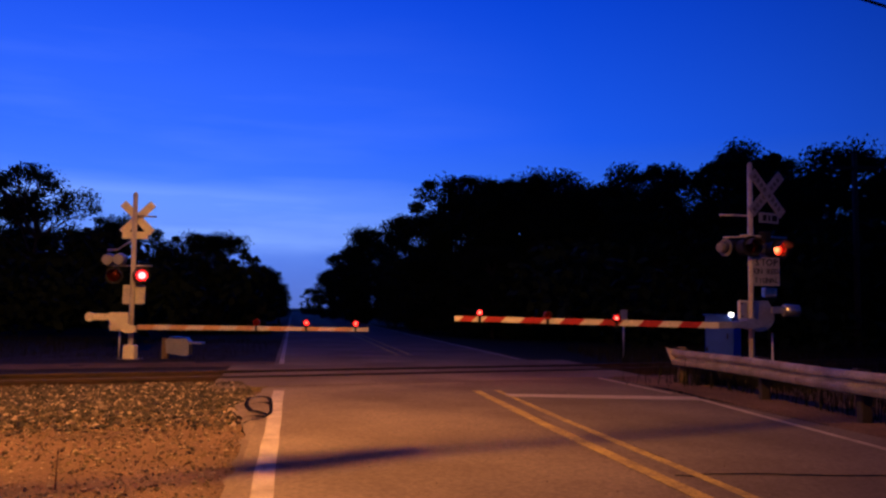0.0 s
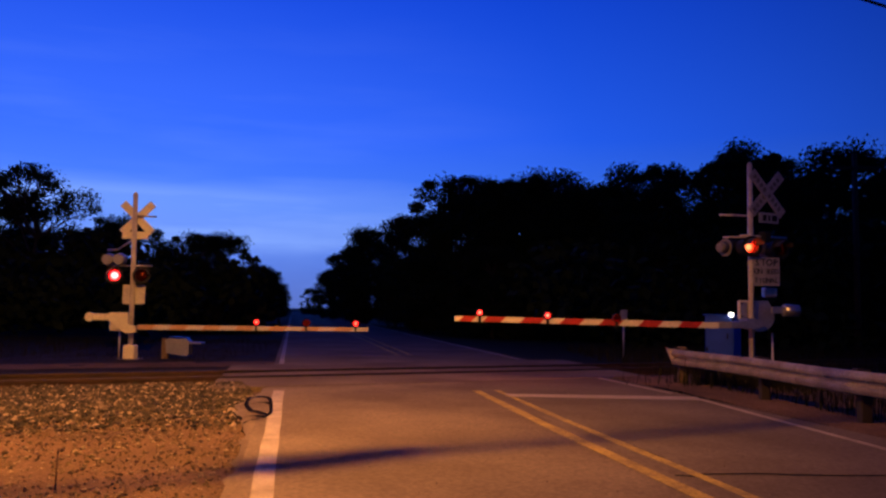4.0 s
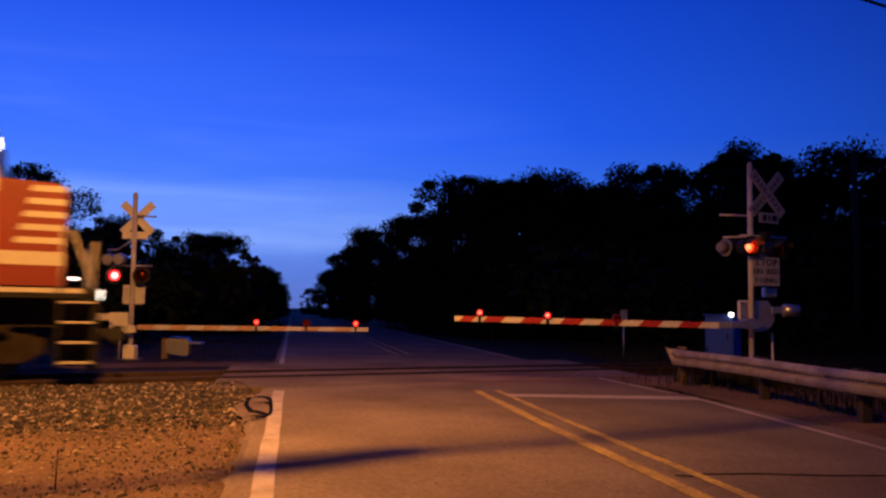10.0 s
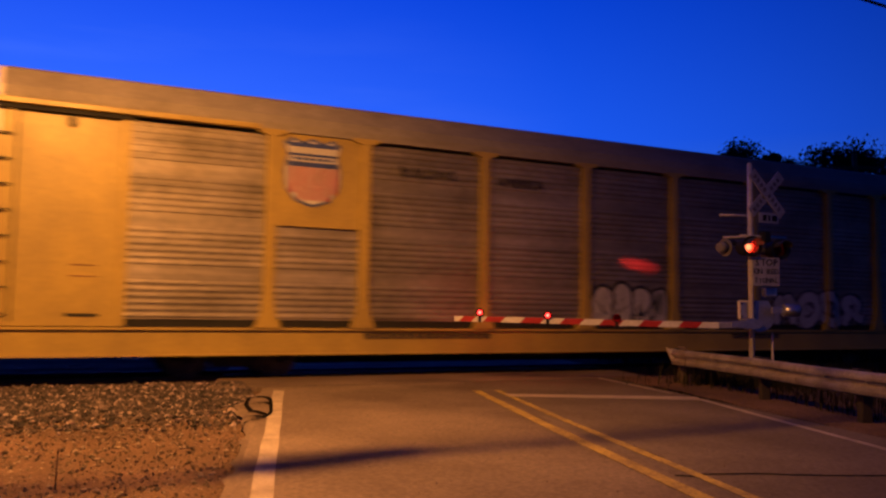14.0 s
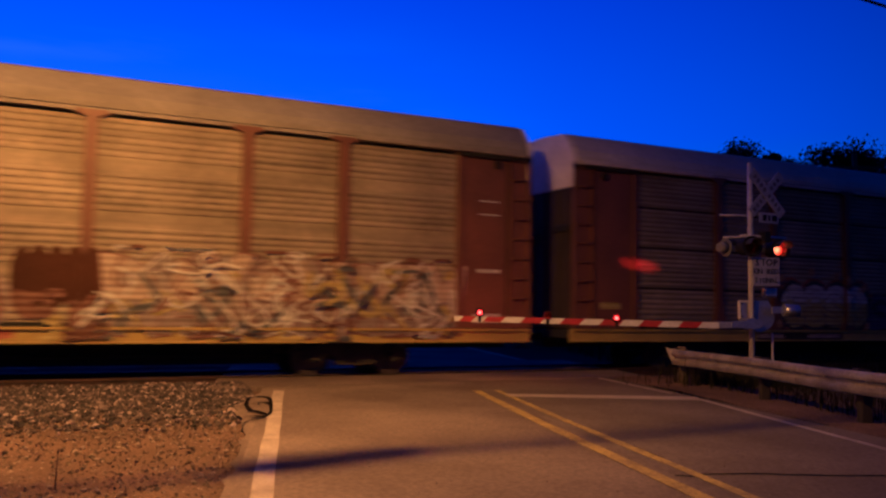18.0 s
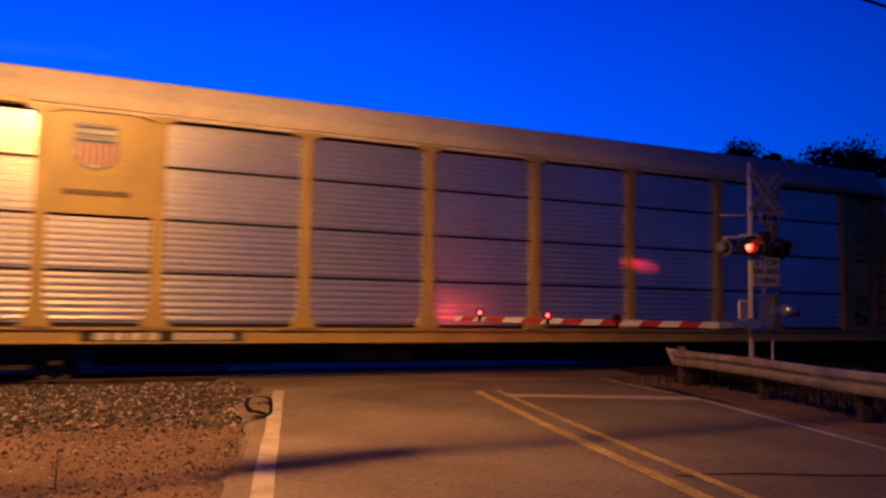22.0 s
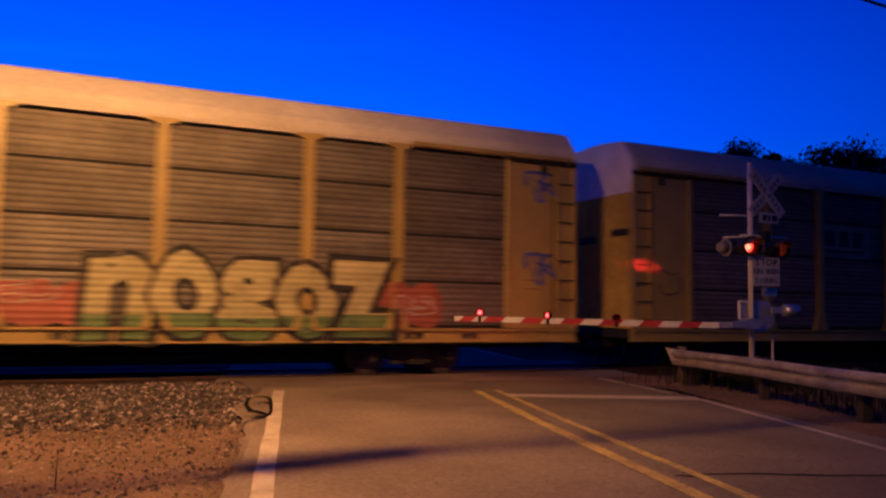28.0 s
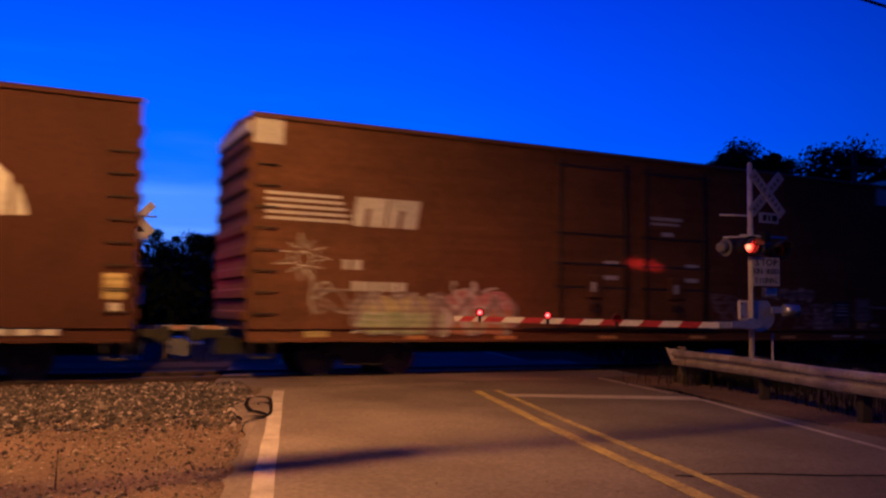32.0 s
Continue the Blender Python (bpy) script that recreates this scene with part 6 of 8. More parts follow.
sprayed(c, "ms", 3.7, 4.6, 1.3, 1.7, M_GRUST, M_GPALE, 73, bold=.02, rim=.02, face=SIDE + .03, ridge=SIDE - .062)
sprayed(c, "nogoz", 4.75, 10.65, .74, 2.36, M_GPALEYELLOW, M_GBLACK, 74, M_GMOSS, .30, bold=.045, rim=.042, fat=1.0, face=SIDE + .030, ridge=SIDE - .064)
for z in (2.4, 4.3):
    scribble(c, .6, 1.4, z - .32, z + .32, 7, (M_GBLUE,), 46, .06, (), -1.478)
graffiti(c, 13.9, 18.4, 1.15, 2.1, 6, M_PANEL_OLD, M_GGREEN, 47, strokes=False)
scribble(c, 23.0, 25.5, 1.1, 1.8, 26, (M_GBLACK, M_GSLATE), 48, .05)
scribble(c, 22.3, 22.6, .9, 1.4, 5, (M_GSLATE, M_GPALE), 49, .04, face=SIDE - .06, ridge=SIDE - .062)
plate(c, 18.25, 20.75, 3.05, 4.02, M_YELLOW, "sign_board", SIDE - .052, "yellow board with a black line mark")
# the mark in plain shapes: a black hollow block beside a solid one
for a, b, z0, z1 in ((19.62, 20.42, 3.24, 3.33), (19.62, 20.42, 3.77, 3.86), (20.30, 20.42, 3.33, 3.77)):
    plate(c, a, b, z0, z1, M_GBLACK, "emblem", SIDE - .058)
for a in (18.60, 18.96, 19.32):
    plate(c, a, a + .13, 3.24, 3.86, M_GBLACK, "emblem", SIDE - .058)
plate(c, 24.9, 26.3, 4.86, 5.12, M_YELLOW, "roof_patch", -1.52)
for z in (1.35, 1.6):
    bars(c, 25.9, 26.6, z, .08, 4, M_GBLACK, -1.478)
sill_marks(c, ((3.9, 4.4, M_GBLACK), (2.6, 3.0, M_GBLACK), (10.9, 11.2, M_GBLACK), (18, 19.5, M_GBLACK)))

c = autorack(-163.1, M_YELLOW, M_PANEL_DULL, M_ROOF_PALE, True, M_YELLOW, "yellow-framed autorack with a dark logo board and gold mark", sill=.72, tail=.6)
plate(c, 18.22, 20.70, 3.06, 4.0, M_LOGO_NAVY, "logo_board", SIDE - .022, "dull navy board with a gold mark")
plate(c, 18.75, 20.4, 3.12, 3.24, M_GYELLOW, "emblem", SIDE - .028)
for a in (18.75, 19.33, 19.91):
    plate(c, a, a + .46, 3.34, 3.86, M_GYELLOW, "emblem", SIDE - .028, "gold block mark")
    plate(c, a + .14, a + .46, 3.50, 3.70, M_LOGO_NAVY, "emblem", SIDE - .032)
sill_marks(c, ((18.6, 20.2, M_GBLACK), (10.2, 11.4, M_GWHITE), (3.2, 3.6, M_GBLACK)))
for z in (3.3, 3.6, 2.4):
    plate(c, .8, 1.3, z, z + .03, M_GBROWN, "stencil", -1.478)
graffiti(c, .7, 1.3, 1.1, 1.7, 1, M_GBROWN, M_GBLACK, 51, face=-1.476, posts=())

# ---------- boxcars ----------
def boxcar(lead, length, label, patch=True, paint=None):
    paint = paint or M_BOXBROWN
    car = thing("boxcar", TRACK, label, "boxcar", "train cars")
    h = length / 2
    TRAIN.append((car, lead, h, []))
    bm = bmesh.new()
    prism(bm, [(-1.58, .98), (-1.58, 5.18), (-1.50, 5.24), (0, 5.38), (1.50, 5.24), (1.58, 5.18), (1.58, .98)], -h, h)
    part("body", bm, paint, car)
    bm = bmesh.new()
    prism(bm, [(-1.64, 5.16), (-1.62, 5.23), (-1.50, 5.29), (-1.5, 5.245), (-1.585, 5.19)], -h - .02, h + .02)
    part("roof_edge", bm, paint, car)
    for i in range(14):
        x = -h + length * (i + .5) / 14
        part("roof_seam", bx(x - .05, x + .05, -.45, .45, 5.30, 5.41, .01), paint, car)
    bm = bmesh.new()
    prism(bm, [(-1.50, .74), (-1.60, .74), (-1.60, .78), (-1.56, .80), (-1.56, .98), (-1.62, 1.0), (-1.62, 1.04), (-1.50, 1.04)], -h, h)
    part("side_sill", bm, paint, car)
    part("underframe", bx(-h + .2, h - .2, -1.3, 1.3, .78, .98), M_DARK, car)
    part("centre_sill", bx(-h - .3, h + .3, -.3, .3, .45, .80), M_DARK, car)
    # shallow vertical seams of the side sheets
    for i in range(1, 9):
        x = -h + length * i / 9
        part("side_seam", bx(x - .035, x + .035, -1.592, -1.575, 1.04, 5.05, .004), paint, car)
    for s in (-1, 1):
        for k in range(9):
            z = 1.25 + k * .43
            bm = bmesh.new()
            box(bm, min(s * h, s * (h + .075)), max(s * h, s * (h + .075)), -1.46, 1.46, z - .11, z + .11, .035)
            part("end_rib", bm, paint, car)
        for z in [1.3 + .42 * k for k in range(8)]:
            part("grab_iron", tb((s * (h - .08), -1.64, z), (s * (h - .55), -1.64, z), .014, None, 6), M_TRUCK, car)
        part("ladder_rail", bx(min(s * (h - .06), s * (h - .09)), max(s * (h - .06), s * (h - .09)), -1.65, -1.58, 1.1, 4.5), paint, car)
        if patch:
            plate(car, 0.02 if s > 0 else length - .62, .62 if s > 0 else length - .02, 4.66, 5.17, M_GWHITE, "corner_patch", -1.590, "white painted corner patch")
            part("corner_patch", bx(min(s * (h + .08), s * (h + .002)), max(s * (h + .08), s * (h + .002)), -1.46, 1.46, 4.90, 5.12, .01), M_GWHITE, car)
        coupler(car, s * (h + .05), s)
        part("step", bx(min(s * (h - .1), s * (h - .5)), max(s * (h - .1), s * (h - .5)), -1.62, -1.5, .42, .46, .01), M_TRUCK, car)
        for o in (.1, .5):
            part("step_hanger", bx(s * (h - o) - .015, s * (h - o) + .015, -1.61, -1.58, .45, .80), M_TRUCK, car)
    w = []
    for s in (-1, 1):
        w += freight_truck(car, s * (h - 2.6))
    TRAIN[-1] = (car, lead, h, w)
    return car


def plug_door(car, d0, d1):
    h = TRAIN[-1][2]
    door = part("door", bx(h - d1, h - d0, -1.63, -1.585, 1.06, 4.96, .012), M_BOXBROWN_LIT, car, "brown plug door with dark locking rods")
    for d in (d0 + .10, d1 - .10):
        part("rod", tb((h - d, -1.66, 1.0), (h - d, -1.66, 5.0), .028, None, 8), M_GBLACK, door)
    for z in (2.0, 2.55, 3.25, 4.85):
        part("bar", bx(h - d1 - .06, h - d0 + .06, -1.65, -1.63, z - .025, z + .025), M_GBLACK, door)
    c = (d0 + d1) / 2
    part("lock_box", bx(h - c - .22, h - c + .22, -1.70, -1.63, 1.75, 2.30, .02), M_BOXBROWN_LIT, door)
    part("lock_plate", bx(h - c - .10, h - c + .02, -1.715, -1.70, 1.9, 2.12, .005), M_GWHITE, door)
    part("lock_wheel", ring(bmesh.new(), .10, .13, -1.74, -1.71, 16), M_GBLACK, door).location = (h - c, 0, 1.55)
    part("lower_track", bx(h - d1 - .9, h - d0 + .3, -1.66, -1.60, 1.00, 1.05, .01), M_GBLACK, door)
    for z in (2.55, 2.2):
        plate(car, d0 + .3, d0 + .7, z, z + .1, M_GWHITE, "stencil", -1.636)


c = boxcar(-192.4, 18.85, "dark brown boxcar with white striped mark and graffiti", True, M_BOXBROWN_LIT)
plug_door(c, 7.2, 9.25)
plug_door(c, 9.7, 11.75)
for k in range(5):
    z = 3.16 + k * .125
    plate(c, 16.75 + .06 * k, 18.55, z, z + .06, M_GWHITE, "emblem", -1.590)
for a in (15.95, 15.2):
    shape(c, [(a + .80, 3.12), (a + .10, 3.12), (a, 3.73), (a + .70, 3.73)], M_GWHITE, -1.590, "emblem", "white slanted block mark")
    shape(c, [(a + .55, 3.12), (a + .45, 3.12), (a + .38, 3.50), (a + .48, 3.50)], M_BOXBROWN_LIT, -1.594, "emblem")
bars(c, 16.5, 16.95, 2.32, .20, 2, M_GWHITE, -1.590)
bars(c, 15.5, 16.75, 1.88, .20, 6, M_GWHITE, -1.590)
NOPOST = dict(posts=(), face=-1.592)
cloud(c, 12.75, 16.75, .86, 1.80, 5, M_GDUSK, 90, **NOPOST)
cloud(c, 14.9, 16.5, .88, 1.70, 2, M_GPALEYELLOW, 91, .003, M_GPALEGREEN, **NOPOST)
cloud(c, 12.9, 14.6, .88, 1.86, 2, M_GPINK, 92, .003, M_GORANGE, **NOPOST)
sprayed(c, "AWMA", 12.9, 16.7, .86, 1.86, M_GDUSK, M_GWHITE, 93, M_GPALEGREEN, .5, bold=-.004, rim=.02, fat=1.12, posts=(), face=-1.598)
scribble(c, 12.9, 14.4, 1.5, 2.05, 8, (M_GWHITE,), 94, .05, (), -1.600)
scribble(c, 16.6, 17.6, 1.35, 1.8, 8, (M_GDUSK,), 95, .04, (), -1.594)
# a white flower of sprayed lines on a stem
bm = bmesh.new()
H = TRAIN[-1][2]
rng = random.Random(9)
star = []
for k in range(22):
    a, r = k * math.pi / 11, (.20 if k % 2 else rng.uniform(.38, .52))
    star.append((H - 17.75 + 1.25 * r * math.cos(a), 2.42 + r * math.sin(a)))
ribbon(bm, star, True, .035, -1.591)
ribbon(bm, smooth_line([(H - 17.75 + .15 * math.cos(a), 2.40 + .15 * math.sin(a)) for a in (0, 1.05, 2.1, 3.14, 4.2, 5.25)], True), True, .03, -1.592)
ribbon(bm, smooth_line([(H - 17.7, 2.2), (H - 17.55, 1.9), (H - 17.6, 1.6), (H - 17.5, 1.3)], False), False, .035, -1.593)
ribbon(bm, smooth_line([(H - 17.58, 1.75), (H - 17.3, 1.95), (H - 17.2, 1.8), (H - 17.55, 1.6)], False), False, .03, -1.594)
part("graffiti", bm, M_GWHITE, c, "white sprayed flower on a stem")
plate(c, 17.2, 17.7, .84, 1.0, M_GYELLOW, "reflector", -1.566)
for d in (4.0, 7.2, 10.0, 12.8, 15.0):
    plate(c, d, d + .5, .76, .87, M_REFLECT, "reflector", -1.566)
graffiti(c, 3.3, 5.2, 1.80, 2.14, 6, M_GTAN, M_BOXBROWN_LIT, 63, strokes=False, weight=.5, rim=.01, **NOPOST)
scribble(c, .7, 6.9, 1.08, 1.75, 40, (M_GFADED,), 64, .06, (), -1.590)
scribble(c, 5.2, 7.0, 1.05, 1.9, 14, (M_GFADED,), 65, .07, (), -1.590)
plate(c, 1.87, 2.53, 1.24, 1.82, M_GBLACK, "mark_board", -1.597, "black board with pale car marks")
for z in (1.72, 1.54, 1.43):
    plate(c, 1.93, 2.43, z, z + .022, M_GWHITE, "stencil", -1.601)
bars(c, 1.98, 2.38, 1.64, .07, 3, M_GTAN, -1.601)
bars(c, 1.82, 2.54, .86, .05, 5, M_GWHITE, -1.566), bars(c, 1.25, 1.62, .84, .05, 3, M_GWHITE, -1.566)
plate(c, 1.02, 1.60, 1.28, 1.92, M_GFADED, "stencil", -1.594, "faded stencil panel")
bars(c, 1.1, 1.5, 1.75, .10, 2, M_GDUSK, -1.600), bars(c, 1.05, 1.58, 1.42, .05, 6, M_GDUSK, -1.600)
plate(c, 1.15, 1.57, 1.07, 1.24, M_REFLECT, "reflector", -1.598), bars(c, .66, 1.0, 1.16, .09, 3, M_GTAN, -1.598)
plate(c, .32, .97, 1.65, 1.69, M_GTAN, "stencil", -1.598)
plate(c, 5.2, 5.65, 1.10, 1.21, M_REFLECT, "reflector", -1.598)
scribble(c, 2.6, 3.3, 1.1, 1.68, 9, (M_GFADED, M_GTAN), 67, .07, (), -1.592)
bars(c, 8.0, 9.0, 3.75, .08, 8, M_GWHITE, -1.637), bars(c, 8.1, 9.0, 3.62, .06, 8, M_GWHITE, -1.637)
plate(c, 8.3, 8.65, 3.32, 3.42, M_GWHITE, "stencil", -1.637)

c = boxcar(-213.3, 18.85, "dark brown boxcar with a pale round mark", False)
disc(c, 3.1, 2.8, 1.28, M_GWHITE, -1.590, "emblem", 24, None, 0, 180)
plate(c, .17, .56, 1.52, 2.0, M_GYELLOW, "reflector", -1.592)
plate(c, .25, .45, 1.30, 1.46, M_GWHITE, "stencil", -1.592)
bars(c, 1.2, 2.4, .95, .16, 3, M_GWHITE, -1.590)

# ---------- locomotives ----------
def loco_truck(loco, x, base=1.98):
    t = new("truck")
    t.parent, t.location = loco, (x, 0, 0)
    if 'loco_frame' not in CACHE:
        bm = bmesh.new()
        prism(bm, [(-2.85, .55), (-2.55, .38), (-2.2, .36), (-1.6, .36), (-1.35, .62), (-.75, .62), (-.4, .36), (.4, .36), (.75, .62), (1.35, .62), (1.6, .36), (2.2, .36), (2.55, .38), (2.85, .55), (2.85, .80), (2.3, .92), (1.6, .86), (1.2, 1.02), (.5, 1.02), (.2, .88), (-.2, .88), (-.5, 1.02), (-1.2, 1.02), (-1.6, .86), (-2.3, .92), (-2.85, .80)], -.08, .08, 'y')
        CACHE['loco_frame'] = finish("side_frame", bm, M_LOCO_TRUCK)
        bm = bmesh.new()
        for k in range(6):
            tube(bm, (0, 0, .62 + k * .06), (0, 0, .655 + k * .06), .10, None, 10)
        CACHE['loco_spring'] = finish("spring", bm, M_LOCO_TRUCK)
        bm = bmesh.new()
        tube(bm, (0, -.2, 0), (0, 0, 0), .17, None, 12)
        CACHE['loco_box'] = finish("axle_box", bm, M_LOCO_TRUCK)
        bm = bmesh.new()
        tube(bm, (-.28, 0, 0), (.28, 0, 0), .10, None, 10)
        CACHE['brake_cylinder'] = finish("brake_cylinder", bm, M_LOCO_TRUCK)
    for y in (-1.08, 1.08):
        put("side_frame", CACHE['loco_frame'], t, 0, y)
    w = []
    for k in (-1, 0, 1):
        w.append(wheelset(t, k * base, .51))
        put("axle_box", CACHE['loco_box'], t, k * base, -1.10, .51)
    for k in (-1.05, 1.05):
        put("spring", CACHE['loco_spring'], t, k, -1.2)
        put("brake_cylinder", CACHE['brake_cylinder'], t, k * 1.9, -1.24, .95)
    part("sand_pipe", tb((2.6, -1.15, .9), (2.75, -1.0, .15), .025, None, 6), M_LOCO_TRUCK, t)
    return w


def loco_base(name, lead, length, label, deck_z, stripe_m, tank, trucks):
    o = thing(name, TRACK, label, "locomotive", "locomotives")
    h = length / 2
    TRAIN.append((o, lead, h, []))
    part("deck", bx(-h + .3, h - .3, -1.52, 1.52, deck_z - .20, deck_z, .01), M_LOCO_BLACK, o)
    part("deck_stripe", bx(-h + .3, h - .3, -1.530, -1.521, deck_z - .10, deck_z - .02), stripe_m, o, "painted stripe along the deck edge")
    part("frame", bx(-h + .4, h - .4, -.9, .9, 1.0, deck_z - .2), M_LOCO_BLACK, o)
    d0, d1 = tank
    bm = bmesh.new()
    prism(bm, [(-1.15, .32), (-1.38, .55), (-1.38, 1.18), (-1.2, 1.26), (1.2, 1.26), (1.38, 1.18), (1.38, .55), (1.15, .32)], h - d1, h - d0)
    part("fuel_tank", bm, M_LOCO_BLACK if stripe_m is M_LOCO_WHITE else M_TRUCK, o, "fuel tank under the frame")
    w = []
    for d in trucks:
        w += loco_truck(o, h - d)
    for s in (-1, 1):
        e = s * (h - .02)
        # pilot plate, steps between stringers, end rails
        part("pilot", bx(min(e, e - s * .12), max(e, e - s * .12), -1.45, 1.45, .22, deck_z - .05, .01), M_LOCO_BLACK, o)
        part("step_well", bx(min(e - s * .02, e - s * .68), max(e - s * .02, e - s * .68), -.97, -.94, .30, deck_z, .004), M_LOCO_BLACK, o)
        for q in (.03, .67):
            part("step_stringer", bx(e - s * q - .03, e - s * q + .03, -1.54, -1.50, .30, deck_z, .004), M_LOCO_BLACK, o)
        for k in range(4):
            z = .36 + k * .36
            part("step", bx(min(e - s * .06, e - s * .66), max(e - s * .06, e - s * .66), -1.53, -.96, z, z + .035, .004), M_LOCO_WHITE, o, "pale-edged step")
        if s < 0 and stripe_m is M_LOCO_YELLOW:
            part("hand_rail", tb((e + .10, -1.50, 2.60), (e + .78, -1.50, deck_z - .02), .024, None, 6), M_LOCO_WHITE, o, "pale slanting step rail")
            part("hand_rail", tb((e - .06, -1.50, 2.62), (e + .11, -1.50, 2.60), .022, None, 6), M_LOCO_WHITE, o)
            part("hand_rail", tb((e + .95, -1.50, 2.20), (e + 1.30, -1.50, deck_z), .018, None, 6), M_LOCO_WHITE, o)
        else:
            part("hand_rail", tb((e - s * .05, -1.50, deck_z - .15), (e - s * .50, -1.50, 2.75), .026, None, 6), stripe_m if stripe_m is M_LOCO_YELLOW else M_LOCO_WHITE, o)
        part("hand_rail", tb((e - s * .66, -1.50, deck_z), (e - s * .66, -1.50, 2.75), .02, None, 6), M_LOCO_WHITE, o)
        part("end_rail", tb((e - s * .1, -1.4, 2.55), (e - s * .1, 1.4, 2.55), .018, None, 6), M_LOCO_WHITE, o)
        for y in (-1.4, -.5, .5, 1.4):
            part("end_post", tb((e - s * .1, y, deck_z - .1), (e - s * .1, y, 2.55), .018, None, 6), M_LOCO_WHITE, o)
        coupler(o, s * (h - .25), s, .86)
    TRAIN[-1] = (o, lead, h, w)
    return o, h


def handrails(o, h, d0, d1, z0, z1, m, step=1.6, middle=True):
    n = max(1, int((d1 - d0) / step))
    for z in (z1, (z0 + z1) / 2 + .12)[:2 if middle else 1]:
        part("hand_rail", tb((h - d0, -1.50, z), (h - d1, -1.50, z), .018, None, 6), m, o)
    for i in range(n + 1):
        d = d0 + (d1 - d0) * i / n
        part("rail_post", bx(h - d - .06, h - d + .06, -1.515, -1.485, z0, z1, .004), m, o)


def fan(o, x, z, r=.62):
    bm = ring(bmesh.new(), r - .05, r, 0, .22, 20)
    f = part("roof_fan", bm, M_LOCO_BLACK, o, "round roof fan housing")
    f.matrix_basis = pose(x, 0, z, 90)
    part("fan_hub", tb((0, .05, 0), (0, .15, 0), .14, None, 10), M_LOCO_BLACK, f)
    for k in range(6):
        part("blade", bx(.1, r - .06, .07, .09, -.09, .09), M_LOCO_BLACK, f).matrix_basis = Matrix.Rotation(k * math.pi / 3, 4, 'Y')


def windows(o, h, panes, z0, z1, y, frame_m):
    for d0, d1 in panes:
        part("window_frame", bx(h - d1 - .05, h - d0 + .05, y, y + .03, z0 - .05, z1 + .05, .008), frame_m, o)
        part("window", bx(h - d1, h - d0, y - .008, y + .01, z0, z1, .01), M_GLASS, o, "dark cab window")


# leading unit: red cab, black hood, white and gold ribbon
o, h = loco_base("locomotive", 166.5, 21.2, "red and black diesel locomotive with white and gold ribbon", 1.72, M_LOCO_WHITE, (6.9, 13.2), (3.73, 17.47))


def lx(d):
    return h - d


bm = bmesh.new()
prism(bm, [(lx(1.72), 1.74), (lx(1.72), 3.56), (lx(1.95), 4.40), (lx(2.2), 4.52), (lx(4.75), 4.58), (lx(4.82), 4.50), (lx(4.82), 1.74)], -1.50, 1.50, 'y')
part("cab", bm, M_LOCO_RED, o)
bm = bmesh.new()
prism(bm, [(lx(1.74), 3.36), (lx(1.74), 3.56), (lx(1.95), 4.40), (lx(2.1), 4.47), (lx(4.45), 4.50), (lx(4.70), 4.45), (lx(4.70), 3.36)], -1.508, -1.50, 'y')
part("cab_band", bm, M_LOCO_WHITE, o, "white upper cab side")
bm = bmesh.new()
prism(bm, [(-1.55, 4.46), (-1.45, 4.60), (0, 4.70), (1.45, 4.60), (1.55, 4.46)], lx(4.78), lx(1.85))
part("cab_roof", bm, M_LOCO_WHITE, o)
windows(o, h, ((2.32, 2.62), (2.78, 3.02), (3.18, 3.60), (3.78, 4.08)), 3.46, 4.12, -1.52, M_LOCO_WHITE)
part("sunshade", bx(lx(3.75), lx(2.25), -1.75, -1.5, 4.17, 4.21, .008), M_LOCO_WHITE, o)
for d in (2.5, 3.7):
    part("roof_unit", bx(lx(d + .5), lx(d - .35), -.8, .8, 4.60, 4.84, .06), M_LOCO_WHITE, o)
part("windshield", bx(lx(1.80), lx(1.66), -1.2, 1.2, 3.62, 4.15, .02), M_GLASS, o)
part("head_lamp", tb((lx(1.98), -.25, 4.42), (lx(1.80), -.25, 4.42), .11, .09, 14), G_WHITE, o, "lit headlamp above the windscreen")
part("head_lamp", tb((lx(1.98), .25, 4.42), (lx(1.80), .25, 4.42), .11, .09, 14), G_WHITE, o, "lit headlamp above the windscreen")
part("number_box", bx(lx(2.0), lx(1.85), -1.0, -.45, 4.3, 4.52, .02), M_LOCO_BLACK, o)
bm = bmesh.new()
prism(bm, [(lx(.62), 1.74), (lx(.62), 3.42), (lx(.74), 3.60), (lx(1.72), 3.64), (lx(1.72), 1.74)], -1.22, 1.22, 'y')
part("nose", bm, M_LOCO_RED, o)
for k in range(5):
    z = 2.50 + k * .235
    s = .12 * k
    shape(o, [(.64, z), (1.35 - .06 * k + .12, z), (1.30 - .06 * k + .12, z + .11), (.64, z + .11)], M_LOCO_WHITE, -1.228, "nose_stripe", "white nose stripe")
    part("nose_stripe", bx(lx(.62), lx(.612), -1.2, 1.2, z, z + .11), M_LOCO_WHITE, o)
words(o, "9-1-1", 3.25, 3.0, .46, M_LOCO_WHITE, -1.506, label="white cab numerals", bold=.014)
bars(o, 2.6, 2.95, 2.80, .05, 4, M_LOCO_WHITE, -1.506)
plate(o, .64, 4.82, 2.10, 2.34, M_LOCO_WHITE, "stripe", -1.512, "white side stripe")
bars(o, 2.6, 3.6, 2.22, .10, 9, M_LOCO_RED, -1.518)
part("cab_skirt", bx(lx(1.72), lx(.62), -1.505, -1.22, 1.73, 2.34, .01), M_LOCO_RED, o)
part("front_plate", bx(lx(.12), lx(.05), -1.1, 1.1, 1.55, 2.6, .01), M_LOCO_BLACK, o)
